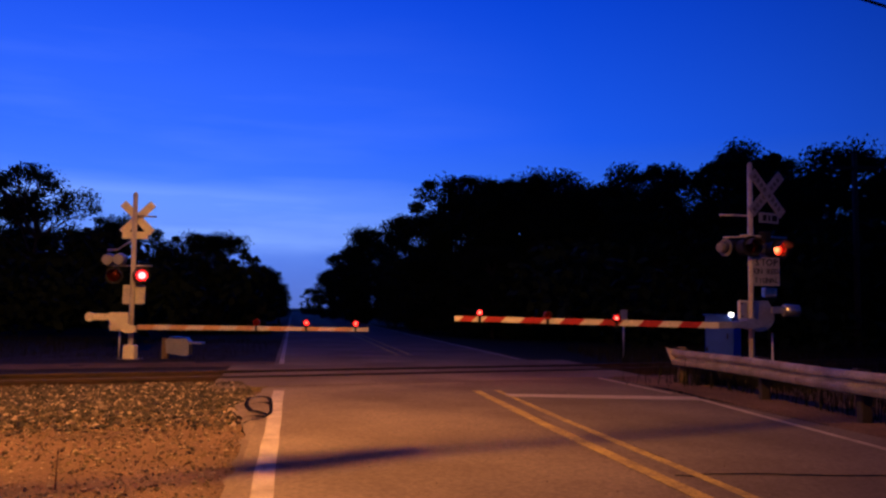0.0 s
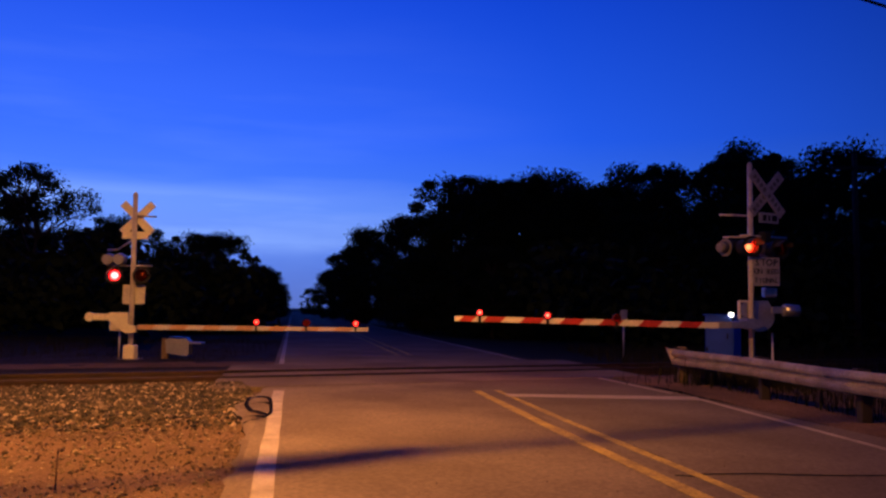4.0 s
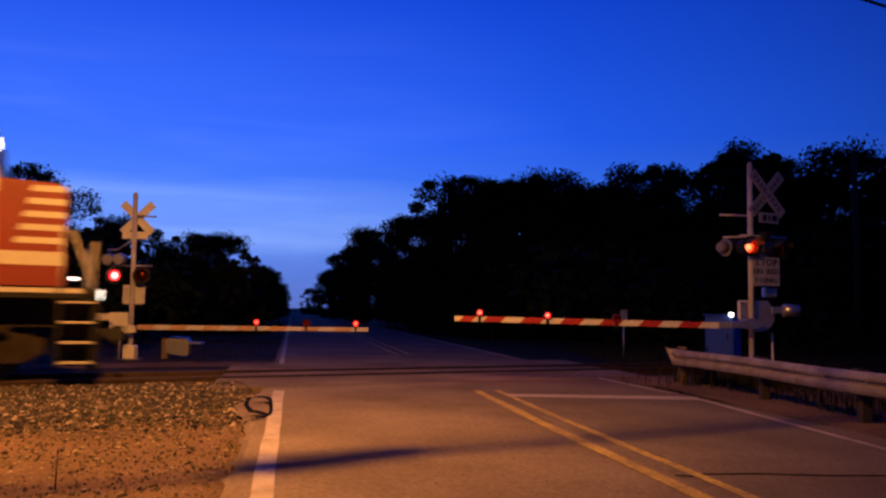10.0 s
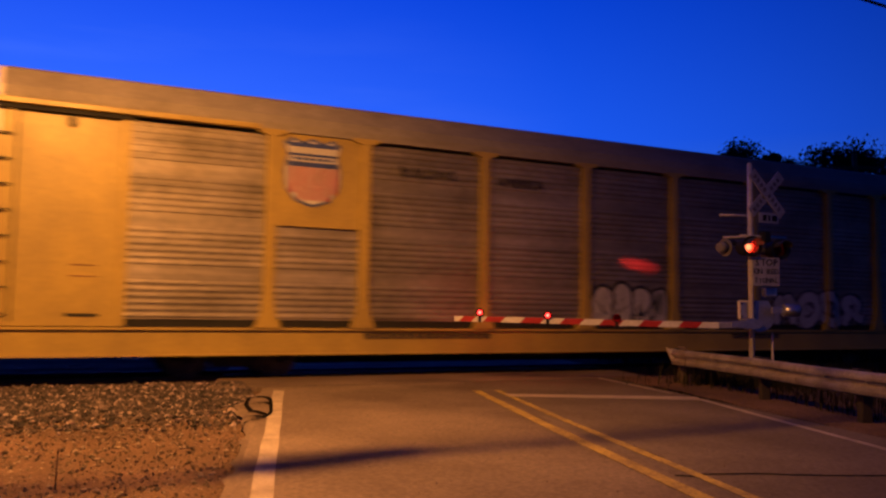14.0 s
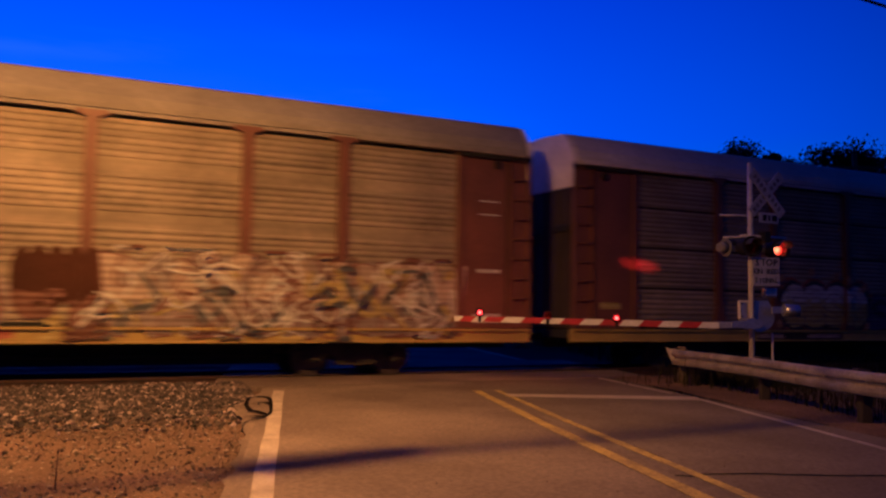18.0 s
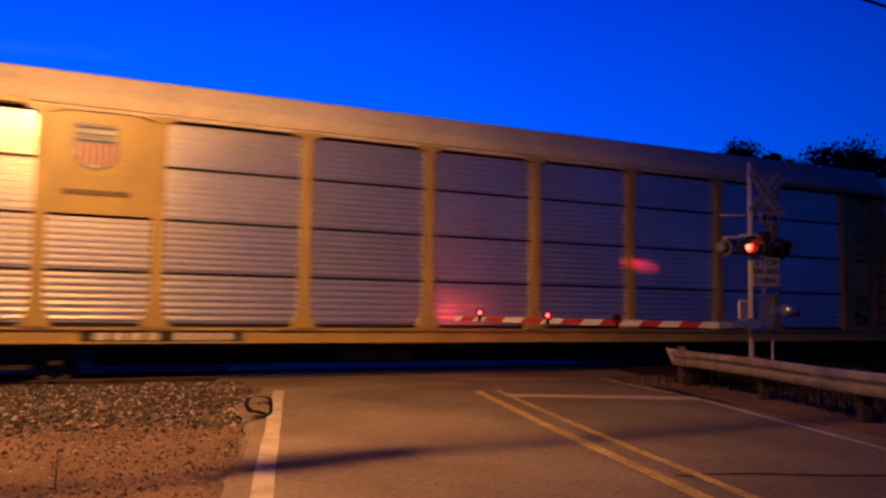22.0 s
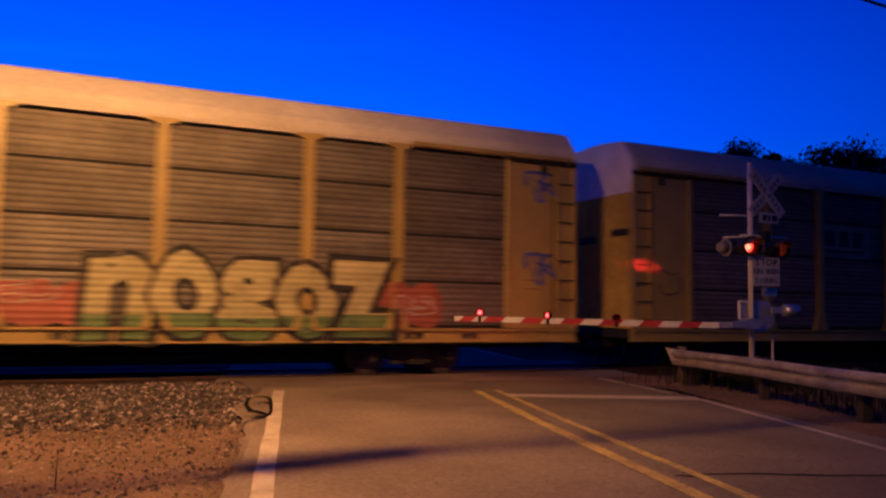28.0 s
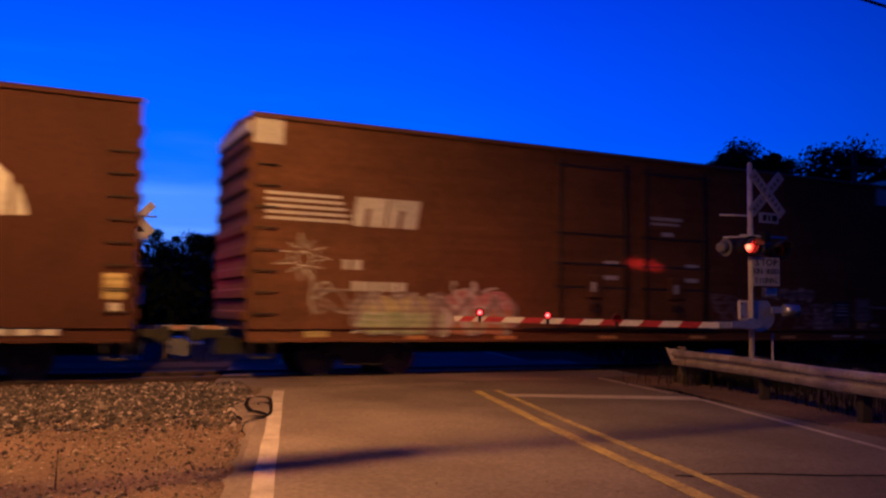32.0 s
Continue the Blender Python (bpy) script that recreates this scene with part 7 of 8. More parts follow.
for y in (-1.25, 1.25):
    part("ditch_lamp", tb((lx(.10), y, 1.60), (lx(-.02), y, 1.60), .10, None, 12), G_WHITE, o, "lit ditch lamp")
part("number_lamp", bx(lx(.5), lx(.42), -1.54, -1.5, 1.85, 1.90), G_WHITE, o)
# long hood
bm = bmesh.new()
prism(bm, [(-.96, 1.74), (-.96, 4.42), (-.84, 4.60), (.84, 4.60), (.96, 4.42), (.96, 1.74)], lx(9.9), lx(4.82))
part("hood_front", bm, M_LOCO_RED, o, "red front part of the hood")
bm = bmesh.new()
prism(bm, [(-.96, 1.74), (-.96, 4.42), (-.84, 4.60), (.84, 4.60), (.96, 4.42), (.96, 1.74)], lx(20.42), lx(9.9))
part("hood", bm, M_LOCO_BLACK, o, "black long hood")
bm = bmesh.new()
prism(bm, [(-.955, 1.74), (-.955, 4.40), (-.8, 4.50), (.8, 4.50), (.955, 4.40), (.955, 1.74)], lx(20.72), lx(20.42))
part("hood_end", bm, M_LOCO_RED, o, "red rear end of the hood")
part("dynamic_brake", bx(lx(8.9), lx(6.84), -1.28, 1.28, 3.90, 4.66, .05), M_LOCO_BLACK, o)
part("air_inlet", bx(lx(6.78), lx(5.25), -1.05, -.95, 3.62, 4.12, .02), M_LOCO_BLACK, o, "dark inlet screen")
for k in range(8):
    part("inlet_slat", bx(lx(6.74), lx(5.29), -1.07, -1.05, 3.66 + k * .055, 3.68 + k * .055), M_LOCO_BLACK, o)
part("radiator", bx(lx(20.0), lx(13.9), -1.24, 1.24, 3.92, 4.62, .06), M_LOCO_BLACK, o, "black flared radiator")
for k in range(10):
    part("radiator_louvre", bx(lx(19.8), lx(14.1), -1.262, -1.24, 3.98 + k * .058, 4.01 + k * .058), M_TRUCK, o)
for d in (15.8, 17.35, 19.1):
    fan(o, lx(d), 4.60)
for d in (7.4, 8.4):
    fan(o, lx(d), 4.64, .45)
part("exhaust_stack", bx(lx(10.6), lx(9.7), -.35, .35, 4.58, 4.82, .03), M_LOCO_BLACK, o)
part("horn", tb((lx(13.6), -.3, 4.62), (lx(13.2), -.3, 4.72), .05, .09, 8), M_LOCO_GOLD, o)
# swirling ribbon from the hood's top down to the side stripe: white below, gold above
def swirl(pts, w, m, y):
    up, lo = [], []
    for i, (d, z) in enumerate(pts):
        a, b = pts[max(0, i - 1)], pts[min(len(pts) - 1, i + 1)]
        t = Vector((b[0] - a[0], b[1] - a[1])).normalized()
        up.append((d - t.y * w / 2, z + t.x * w / 2)), lo.append((d + t.y * w / 2, z - t.x * w / 2))
    bm = bmesh.new()
    n = len(pts)
    f = [[bm.verts.new((lx(d), y + e, z)) for d, z in up] + [bm.verts.new((lx(d), y + e, z)) for d, z in lo] for e in (0, .006)]
    for i in range(n - 1):
        bm.faces.new((f[0][i], f[0][i + 1], f[0][n + i + 1], f[0][n + i]))
    part("ribbon", bm, m, o, "swirling painted ribbon")


CURVE = [(13.6, 4.52), (12.9, 4.20), (12.2, 3.98), (11.4, 3.98), (10.7, 4.10), (10.1, 4.08), (9.55, 3.85), (9.1, 3.45), (8.7, 3.0), (8.2, 2.66), (7.4, 2.56), (6.7, 2.62), (6.1, 2.58), (5.4, 2.42)]
fine = []
for i in range(len(CURVE) - 1):
    p0, p1, p2, p3 = (CURVE[max(0, i - 1)], CURVE[i], CURVE[i + 1], CURVE[min(len(CURVE) - 1, i + 2)])
    for k in range(5):
        t = k / 5
        fine.append(tuple(.5 * (2 * p1[j] + (p2[j] - p0[j]) * t + (2 * p0[j] - 5 * p1[j] + 4 * p2[j] - p3[j]) * t * t + (3 * p1[j] - p0[j] - 3 * p2[j] + p3[j]) * t ** 3) for j in (0, 1)))
fine.append(CURVE[-1])
swirl([(d, z - .06) for d, z in fine], .20, M_LOCO_WHITE, -.968)
swirl([(d + .02, z + .12) for d, z in fine], .16, M_LOCO_GOLD, -.970)
swirl([(d + .04, z + .24) for d, z in fine[8:60]], .09, M_LOCO_WHITE, -.972)
# black field under the ribbon, engine-room doors in white frames
shape(o, [(9.9, 1.76), (9.9, 4.0), (9.5, 3.75), (9.0, 3.2), (8.5, 2.72), (7.6, 2.48), (6.2, 2.44), (6.2, 1.76)], M_LOCO_BLACK, -.966, "hood_field")
plate(o, 8.9, 15.3, 3.48, 3.56, M_LOCO_WHITE, "door_rail", -.978), plate(o, 8.55, 15.3, 2.86, 2.93, M_LOCO_WHITE, "door_rail", -.978)
for k in range(15):
    d = 15.15 - k * .43
    plate(o, d - .105, d, 2.93, 3.48, M_LOCO_WHITE, "door_stile", -.978)
    plate(o, d - .07, d - .035, 2.93, 3.48, M_LOCO_BLACK, "door_stile", -.984)
ob = words(o, "HONORING FIRST RESPONDERS", 12.25, 2.63, .34, M_LOCO_WHITE, -.982, label="white lettering along the hood", bold=.010)
ob.scale = (1.20, 1, 1)
for k in range(4):
    plate(o, 16.9 - .06 * k, 17.8 - .06 * k, 3.00 + k * .13, 3.07 + k * .13, M_LOCO_WHITE, "emblem", -.978)
shape(o, [(15.4, 2.98), (16.0, 2.98), (16.5, 3.45), (16.8, 3.50), (15.5, 3.50), (15.45, 3.2)], M_LOCO_WHITE, -.978, "emblem")
plate(o, 15.35, 17.85, 2.86, 2.90, M_LOCO_WHITE, "emblem", -.978)
for k in range(5):
    z = 2.54 + k * .165
    plate(o, 19.35, 20.73, z, z + .085, M_LOCO_WHITE, "rear_stripe", -.978)
    part("rear_stripe", bx(lx(20.735), lx(20.725), -.9, .9, z, z + .085), M_LOCO_WHITE, o)
part("side_trunk", bx(lx(20.5), lx(4.82), -1.18, -.97, 1.73, 2.34, .01), M_LOCO_BLACK, o, "low black air duct along the walkway")
plate(o, 4.82, 20.5, 2.02, 2.26, M_LOCO_WHITE, "stripe", -1.188, "white side stripe")
handrails(o, h, 5.0, 20.3, 1.72, 2.72, M_LOCO_BLACK, 1.55, False)
for d, m in ((5.55, M_LOGO_BLUE), (6.35, M_LOCO_WHITE), (7.2, M_LOCO_WHITE)):
    disc(o, d, 3.0, .20, m, -.968, "badge", 16)
    disc(o, d, 3.0, .10, M_LOGO_RED, -.974, "badge", 12)

# second unit runs backwards: its hood leads and its cab trails
o, h = loco_base("locomotive", 144.6, 20.9, "yellow and grey diesel locomotive running hood first", 1.75, M_LOCO_YELLOW, (6.2, 13.8), (3.24, 16.6))
bm = bmesh.new()
prism(bm, [(-1.0, 1.76), (-1.0, 4.42), (-.86, 4.58), (.86, 4.58), (1.0, 4.42), (1.0, 1.76)], lx(12.7), lx(.55))
part("hood", bm, M_LOCO_YELLOW, o, "yellow long hood")
bm = bmesh.new()
prism(bm, [(-1.02, 4.43), (-.88, 4.60), (-.6, 4.66), (.6, 4.66), (.88, 4.60), (1.02, 4.43)], lx(12.7), lx(6.2))
part("hood_top", bm, M_LOCO_GREY, o, "grey hood top")
bm = bmesh.new()
prism(bm, [(-1.50, 4.12), (-1.52, 4.42), (-1.40, 4.62), (1.40, 4.62), (1.52, 4.42), (1.50, 4.12), (1.02, 3.92), (-1.02, 3.92)], lx(6.25), lx(.05))
part("radiator", bm, M_LOCO_YELLOW, o, "wide overhanging radiator")
plate(o, .06, 6.24, 4.44, 4.60, M_LOCO_GREY, "radiator_cap", -1.50)
plate(o, .06, 6.24, 4.36, 4.41, M_LOCO_RED, "red_stripe", -1.528)
plate(o, 6.25, 12.7, 4.36, 4.41, M_LOCO_RED, "red_stripe", -1.008)
# dark screens; those by the leading end reach lower to deepen the overhang's shade
for d0, d1 in ((3.45, 5.6), (1.75, 3.3), (.7, 1.65)):
    plate(o, d0, d1, 3.50 if d0 < 3 else 3.62, 4.02, M_LOCO_BLACK, "radiator_screen", -1.012, "dark radiator screen")
# flat black band painted in place of the shadow below the overhang
plate(o, .60, 6.0, 3.52, 4.04, M_LOCO_BLACK, "radiator_shade", -1.008, "shade under the radiator, painted as a black band")
for d in (2.4, 2.95, 3.3, 3.85, 4.35):
    plate(o, d, d + .24, 2.15 if d in (2.4, 3.3, 4.35) else 2.35, 3.02 if d in (2.4, 3.3, 4.35) else 2.85, M_LOCO_BLACK, "louvre", -1.012, "dark upright louvre")
for d in (1.4, 5.4, 6.6, 8.2, 9.9, 11.2):
    plate(o, d, d + .02, 1.8, 4.2, M_LOCO_GREY, "door_seam", -1.004)
plate(o, 1.7, 1.95, 2.95, 3.0, M_LOCO_WHITE, "handle", -1.012)
# flag: wavy stripes and a blue corner
FD0, FD1, FZ = 6.8, 9.75, 3.2


def wave(d):
    return .13 * math.sin((d - FD0) * 3.8) - .08 * (d - FD1) / 3


def flag_row(z, lean):
    """Points along the flag at a height over its foot; it droops towards its free end."""
    ds = [FD0 + (FD1 - FD0) * i / 20 + lean * z for i in range(21)]
    return [(d, 2.43 + z * (.80 + .20 * (d - FD0) / (FD1 - FD0)) + wave(d + .5 * z)) for d in ds]


for k in range(7):
    shape(o, flag_row(k * .205 + .11, -.12) + flag_row(k * .205, -.12)[::-1], M_LOGO_RED, -1.014, "flag_stripe", "red flag stripe")
shape(o, flag_row(-.03, -.12) + flag_row(1.37, -.12)[::-1], M_LOCO_WHITE, -1.008, "flag_ground", "white flag ground")
shape(o, [(8.58, 3.44), (9.2, 3.20), (9.92, 3.02), (9.80, 3.45), (9.62, 3.88), (9.15, 3.94), (8.66, 3.86)], M_LOGO_BLUE, -1.020, "flag_corner", "dark blue flag corner")
for i in range(30):
    u, v = (i % 6 + .5) / 6, (i // 6 + .5) / 5
    d, z = 8.62 + u * (1.24 - .30 * v), 3.44 - .42 * u + v * (.42 + .44 * u)
    plate(o, d - .02, d + .02, z - .02, z + .02, M_GDUSK, "flag_star", -1.026)
# blower and inverter room
bm = bmesh.new()
prism(bm, [(-1.42, 1.76), (-1.42, 3.55), (-1.30, 3.70), (1.30, 3.70), (1.42, 3.55), (1.42, 1.76)], lx(16.3), lx(12.45))
part("side_cabinet", bm, M_LOCO_YELLOW, o)
part("blower_room", bx(lx(16.3), lx(12.7), -1.05, 1.05, 3.7, 4.66, .05), M_LOCO_YELLOW, o)
part("blower_top", bx(lx(16.3), lx(10.8), -.98, .98, 4.60, 4.74, .04), M_LOCO_GREY, o)
for d in (12.95, 13.9, 14.8):
    part("grille", bx(lx(d + .62), lx(d), -1.075, -1.05, 3.82, 4.42, .01), M_LOCO_BLACK, o, "dark louvred grille")
    for k in range(6):
        part("grille_slat", bx(lx(d + .6), lx(d + .02), -1.09, -1.075, 3.86 + k * .095, 3.89 + k * .095), M_LOCO_GREY, o)
    part("grille_post", bx(lx(d - .06), lx(d - .18), -1.30, -1.05, 3.6, 4.4, .01), M_LOCO_BLACK, o)
plate(o, 11.0, 11.5, 4.0, 4.36, M_LOCO_BLACK, "small_window", -1.012)
plate(o, 12.46, 16.28, 2.28, 2.30, M_LOCO_GREY, "seam", -1.426)
plate(o, 12.46, 16.28, 2.78, 2.80, M_LOCO_GREY, "seam", -1.426)
# cab and nose
bm = bmesh.new()
prism(bm, [(lx(16.25), 1.76), (lx(16.25), 4.50), (lx(18.2), 4.54), (lx(18.42), 4.44), (lx(18.72), 3.72), (lx(18.72), 1.76)], -1.50, 1.50, 'y')
part("cab", bm, M_LOCO_YELLOW, o, "yellow wide cab")
bm = bmesh.new()
prism(bm, [(lx(18.74), -1.49), (lx(19.95), -1.47), (lx(20.16), -1.36), (lx(20.28), -1.1), (lx(20.30), 0), (lx(20.28), 1.1), (lx(20.16), 1.36), (lx(19.95), 1.47), (lx(18.74), 1.49)], 1.76, 3.80, 'z')
for v in bm.verts:
    if v.co.z > 3:
        v.co.z = 3.80 - .10 * (lx(18.74) - v.co.x)
        v.co.y *= .94
part("nose", bm, M_LOCO_YELLOW, o, "yellow sloping nose with rounded corners")
for z in (2.98, 3.26):
    part("marker_lamp", bx(lx(20.36), lx(20.28), -1.25, -1.02, z, z + .09, .02), M_LOCO_WHITE, o, "pale marker lamp")
bm = bmesh.new()
prism(bm, [(-1.53, 4.42), (-1.40, 4.60), (0, 4.72), (1.40, 4.60), (1.53, 4.42)], lx(18.5), lx(16.2))
part("cab_roof", bm, M_LOCO_GREY, o)
windows(o, h, ((16.82, 17.36), (17.46, 17.70), (17.86, 18.10)), 3.68, 4.30, -1.522, M_LOCO_BLACK)
plate(o, 16.72, 18.20, 3.60, 4.36, M_LOCO_BLACK, "window_band", -1.508, "dark band round the cab windows")
plate(o, 17.74, 17.82, 3.66, 4.30, M_LOCO_WHITE, "window_post", -1.535)
part("sunshade", bx(lx(18.2), lx(16.5), -1.75, -1.5, 4.34, 4.38, .008), M_LOCO_YELLOW, o)
bm = bmesh.new()
prism(bm, [(lx(18.46), 4.36), (lx(18.71), 3.80), (lx(18.73), 3.80), (lx(18.48), 4.36)], -1.35, 1.35, 'y')
part("windshield", bm, M_GLASS, o)
part("roof_unit", bx(lx(18.3), lx(17.0), -.7, .7, 4.64, 4.84, .08), M_LOCO_GREY, o)
ob = words(o, "8071", 17.22, 3.18, .62, M_LOGO_RED, -1.506, label="red cab numerals")
ob.scale = (1.05, 1, 1)
plate(o, 15.75, 16.2, 2.98, 3.20, M_LOGO_BLUE, "emblem", -1.512), plate(o, 15.8, 16.15, 3.04, 3.10, M_LOCO_WHITE, "emblem", -1.518)
words(o, "BUILDING AMERICA", 14.15, 2.93, .22, M_LOCO_GREY, -1.426, label="grey lettering")
part("nose_vent", bx(lx(17.45), lx(16.95), -1.515, -1.50, 1.98, 2.46, .01), M_LOCO_BLACK, o, "dark square vent")
plate(o, 16.3, 18.5, 2.60, 2.63, M_LOCO_GREY, "seam", -1.506)
for k in range(3):
    shape(o, [(19.15 + .22 * k, 3.10 - .15 * k), (20.02, 2.98 - .15 * k), (20.02, 2.90 - .15 * k), (19.17 + .22 * k, 3.02 - .15 * k)], M_LOGO_BLUE, -1.494, "wing_mark", "dark blue wing stripe")
    shape(o, [(19.17 + .22 * k, 3.02 - .15 * k), (20.0, 2.90 - .15 * k), (20.0, 2.87 - .15 * k), (19.19 + .22 * k, 2.99 - .15 * k)], M_LOCO_WHITE, -1.494, "wing_line", "white wing line")
shape(o, [(20.02, 2.98), (20.10, 2.85), (19.95, 2.42), (19.82, 2.50), (19.88, 2.96)], M_LOGO_BLUE, -1.499, "wing_mark", "dark blue wing root")
handrails(o, h, 1.0, 12.3, 1.75, 2.92, M_LOCO_BLACK, 1.4)
part("head_lamp_box", bx(lx(20.38), lx(20.26), -.3, .3, 2.9, 3.15, .03), M_LOCO_GREY, o)
part("sand_box", bx(lx(19.4), lx(18.6), -1.52, -1.0, 1.4, 1.75, .02), M_LOCO_GREY, o)

# ---------- trees ----------
def leaf_mesh(seed, h, spread, n, airy=0.0):
    """Many small leaves in clumps along limbs, so that the outline is uneven and has gaps."""
    rng = np.random.RandomState(seed)
    clumps = []
    k = int(120 * (1 - .62 * airy))
    for i in range(k):
        low = .62 if airy > .5 else .06
        t = rng.uniform(low, .93)
        rad = spread * (1 - max(0, (t - .55) / .45) ** 2 * .75) * rng.uniform(.25, 1.0)
        a = rng.uniform(0, 6.283)
        clumps.append((rad * math.cos(a), rad * math.sin(a), h * t, rng.uniform(.045, .135) * h * (1 - .3 * airy)))
    c = np.array(clumps)
    pick = rng.randint(0, len(c), n)
    d = rng.normal(size=(n, 3))
    d /= np.linalg.norm(d, axis=1)[:, None]
    r = rng.uniform(0, 1, n) ** .45 * rng.uniform(.8, 1.15, n)
    pos = c[pick, :3] + d * (r * c[pick, 3])[:, None] * np.array([1, 1, .72])
    u = rng.normal(size=(n, 3))
    u /= np.linalg.norm(u, axis=1)[:, None]
    w = np.cross(u, rng.normal(size=(n, 3)))
    w /= np.linalg.norm(w, axis=1)[:, None]
    s = rng.uniform(.07, .16, n)[:, None] * (h / 13)
    v = np.stack([pos - u * s, pos + w * s * .55, pos + u * s, pos - w * s * .55], 1).reshape(-1, 3)
    me = bpy.data.meshes.new("crown")
    me.from_pydata(v.tolist(), [], np.arange(4 * n).reshape(-1, 4).tolist())
    me.materials.append(M_LEAF)
    return me, clumps


def trunk_mesh(seed, h, clumps):
    rng = random.Random(seed)
    bm = bmesh.new()
    r = h * .022
    pts = [Vector((rng.uniform(-.12, .12) * i, rng.uniform(-.12, .12) * i, h * .13 * i)) for i in range(6)]
    for i in range(5):
        tube(bm, pts[i], pts[i + 1], r * (1 - i * .16), r * (1 - (i + 1) * .16), 8, i == 0)
    for cxyz in clumps[::2]:
        e = Vector(cxyz[:3])
        b = pts[min(5, max(1, int(e.z / (h * .13)) - 1))]
        m = b.lerp(e, .5) + Vector((0, 0, h * .02))
        tube(bm, b, m, r * .35, r * .22, 5, False), tube(bm, m, e, r * .22, r * .06, 5, False)
    return finish("trunk", bm, M_BARK)


KINDS = []
for i, (h, sp, n, airy) in enumerate(((14, 4.6, 52000, 0), (12, 4.2, 48000, .1), (10, 4.4, 42000, 0), (13, 5.4, 48000, .2), (10, 4.4, 8200, .78))):
    crown, cl = leaf_mesh(11 + i, h, sp, n, airy)
    KINDS.append((h, crown, trunk_mesh(40 + i, h, cl)))


def tree(x, y, h, kind, turn, label="tall leafy tree, almost black against the dusk sky"):
    k = KINDS[kind]
    o = thing("tree", Matrix.LocRotScale((x, y, -.22), Euler((0, 0, turn)), (h / k[0],) * 3), label, "tree", "trees by the road")
    put("trunk", k[2], o), put("crown", k[1], o)
    return o


def tree_at(px, py, dist, kind, turn):
    """A tree whose top lies on a line of sight given as sideways and upward slope."""
    return tree(px * dist, dist, 1.64 + .985 * py * dist, kind, turn)


T = random.Random(5)
for sx, sz, dist, kind in ((-.495, .182, 52, 4), (-.565, .178, 55, 4), (-.55, .104, 56, 1), (-.50, .098, 60, 0), (-.455, .098, 62, 2), (-.415, .096, 66, 1), (-.385, .113, 70, 2), (-.335, .072, 72, 0), (-.30, .094, 62, 1), (-.265, .092, 64, 2), (-.225, .055, 85, 1),
                           (-.205, .047, 105, 0), (-.195, .03, 150, 0),
                           (-.155, .025, 190, 2), (-.135, .048, 130, 0), (-.115, .07, 105, 1), (-.09, .100, 84, 0), (-.055, .105, 80, 1), (-.03, .118, 72, 3), (.012, .172, 58, 1), (.045, .155, 56, 2), (.09, .165, 56, 3),
                           (.13, .175, 54, 0), (.18, .168, 54, 1), (.235, .186, 52, 3), (.285, .125, 50, 0), (.325, .195, 47, 4), (.365, .211, 46, 3), (.43, .165, 46, 1), (.475, .212, 46, 0), (.545, .165, 44, 1), (.62, .17, 42, 1), (.06, .08, 50, 2), (.16, .09, 48, 2), (.26, .10, 46, 2), (.36, .11, 42, 2), (.46, .12, 40, 2), (-.02, .07, 60, 2), (.205, .158, 60, 0), (.15, .150, 62, 0), (.40, .196, 52, 0), (.245, .160, 49, 0)):
    tree_at(sx, sz, dist, kind, T.uniform(0, 6.28))

# undergrowth and woods that close the view under and behind the crowns
def woods(seed, spots, n, label):
    rng = np.random.RandomState(seed)
    sp = np.array(spots)
    pick = rng.randint(0, len(sp), n)
    d = rng.normal(size=(n, 3))
    d /= np.linalg.norm(d, axis=1)[:, None]
    r = (rng.uniform(0, 1, n) ** .4)[:, None]
    pos = sp[pick, :3] + d * r * sp[pick, 3][:, None] * np.array([1.25, .8, .8])
    pos[:, 2] = np.maximum(pos[:, 2], -.2)
    u, w = rng.normal(size=(n, 3)), rng.normal(size=(n, 3))
    u /= np.linalg.norm(u, axis=1)[:, None]
    w = np.cross(u, w)
    w /= np.linalg.norm(w, axis=1)[:, None]
    s = rng.uniform(.16, .42, n)[:, None]
    v = np.stack([pos - u * s, pos + w * s * .6, pos + u * s, pos - w * s * .6], 1).reshape(-1, 3)
    me = bpy.data.meshes.new("undergrowth")
    me.from_pydata(v.tolist(), [], np.arange(4 * n).reshape(-1, 4).tolist())
    me.materials.append(M_LEAF)
    return tagged(new("undergrowth", me), label, "undergrowth", kind="stuff")


W = random.Random(8)
left, right = [], []
for i in range(150):
    y = W.uniform(40, 100)
    x = -.20 * y - W.uniform(1.0, 40)
    left.append((x, y, W.uniform(.3, 4.2), W.uniform(1.6, 2.9)))
for i in range(170):
    y = W.uniform(36, 95)
    x = -.175 * y + 5.5 + W.uniform(5.0, 48) if y > 40 else W.uniform(6, 40)
    right.append((x, y, W.uniform(.3, 4.5), W.uniform(1.6, 2.9)))
woods(3, left, 34000, "dense dark undergrowth below the trees")
woods(4, right, 38000, "dense dark undergrowth below the trees")

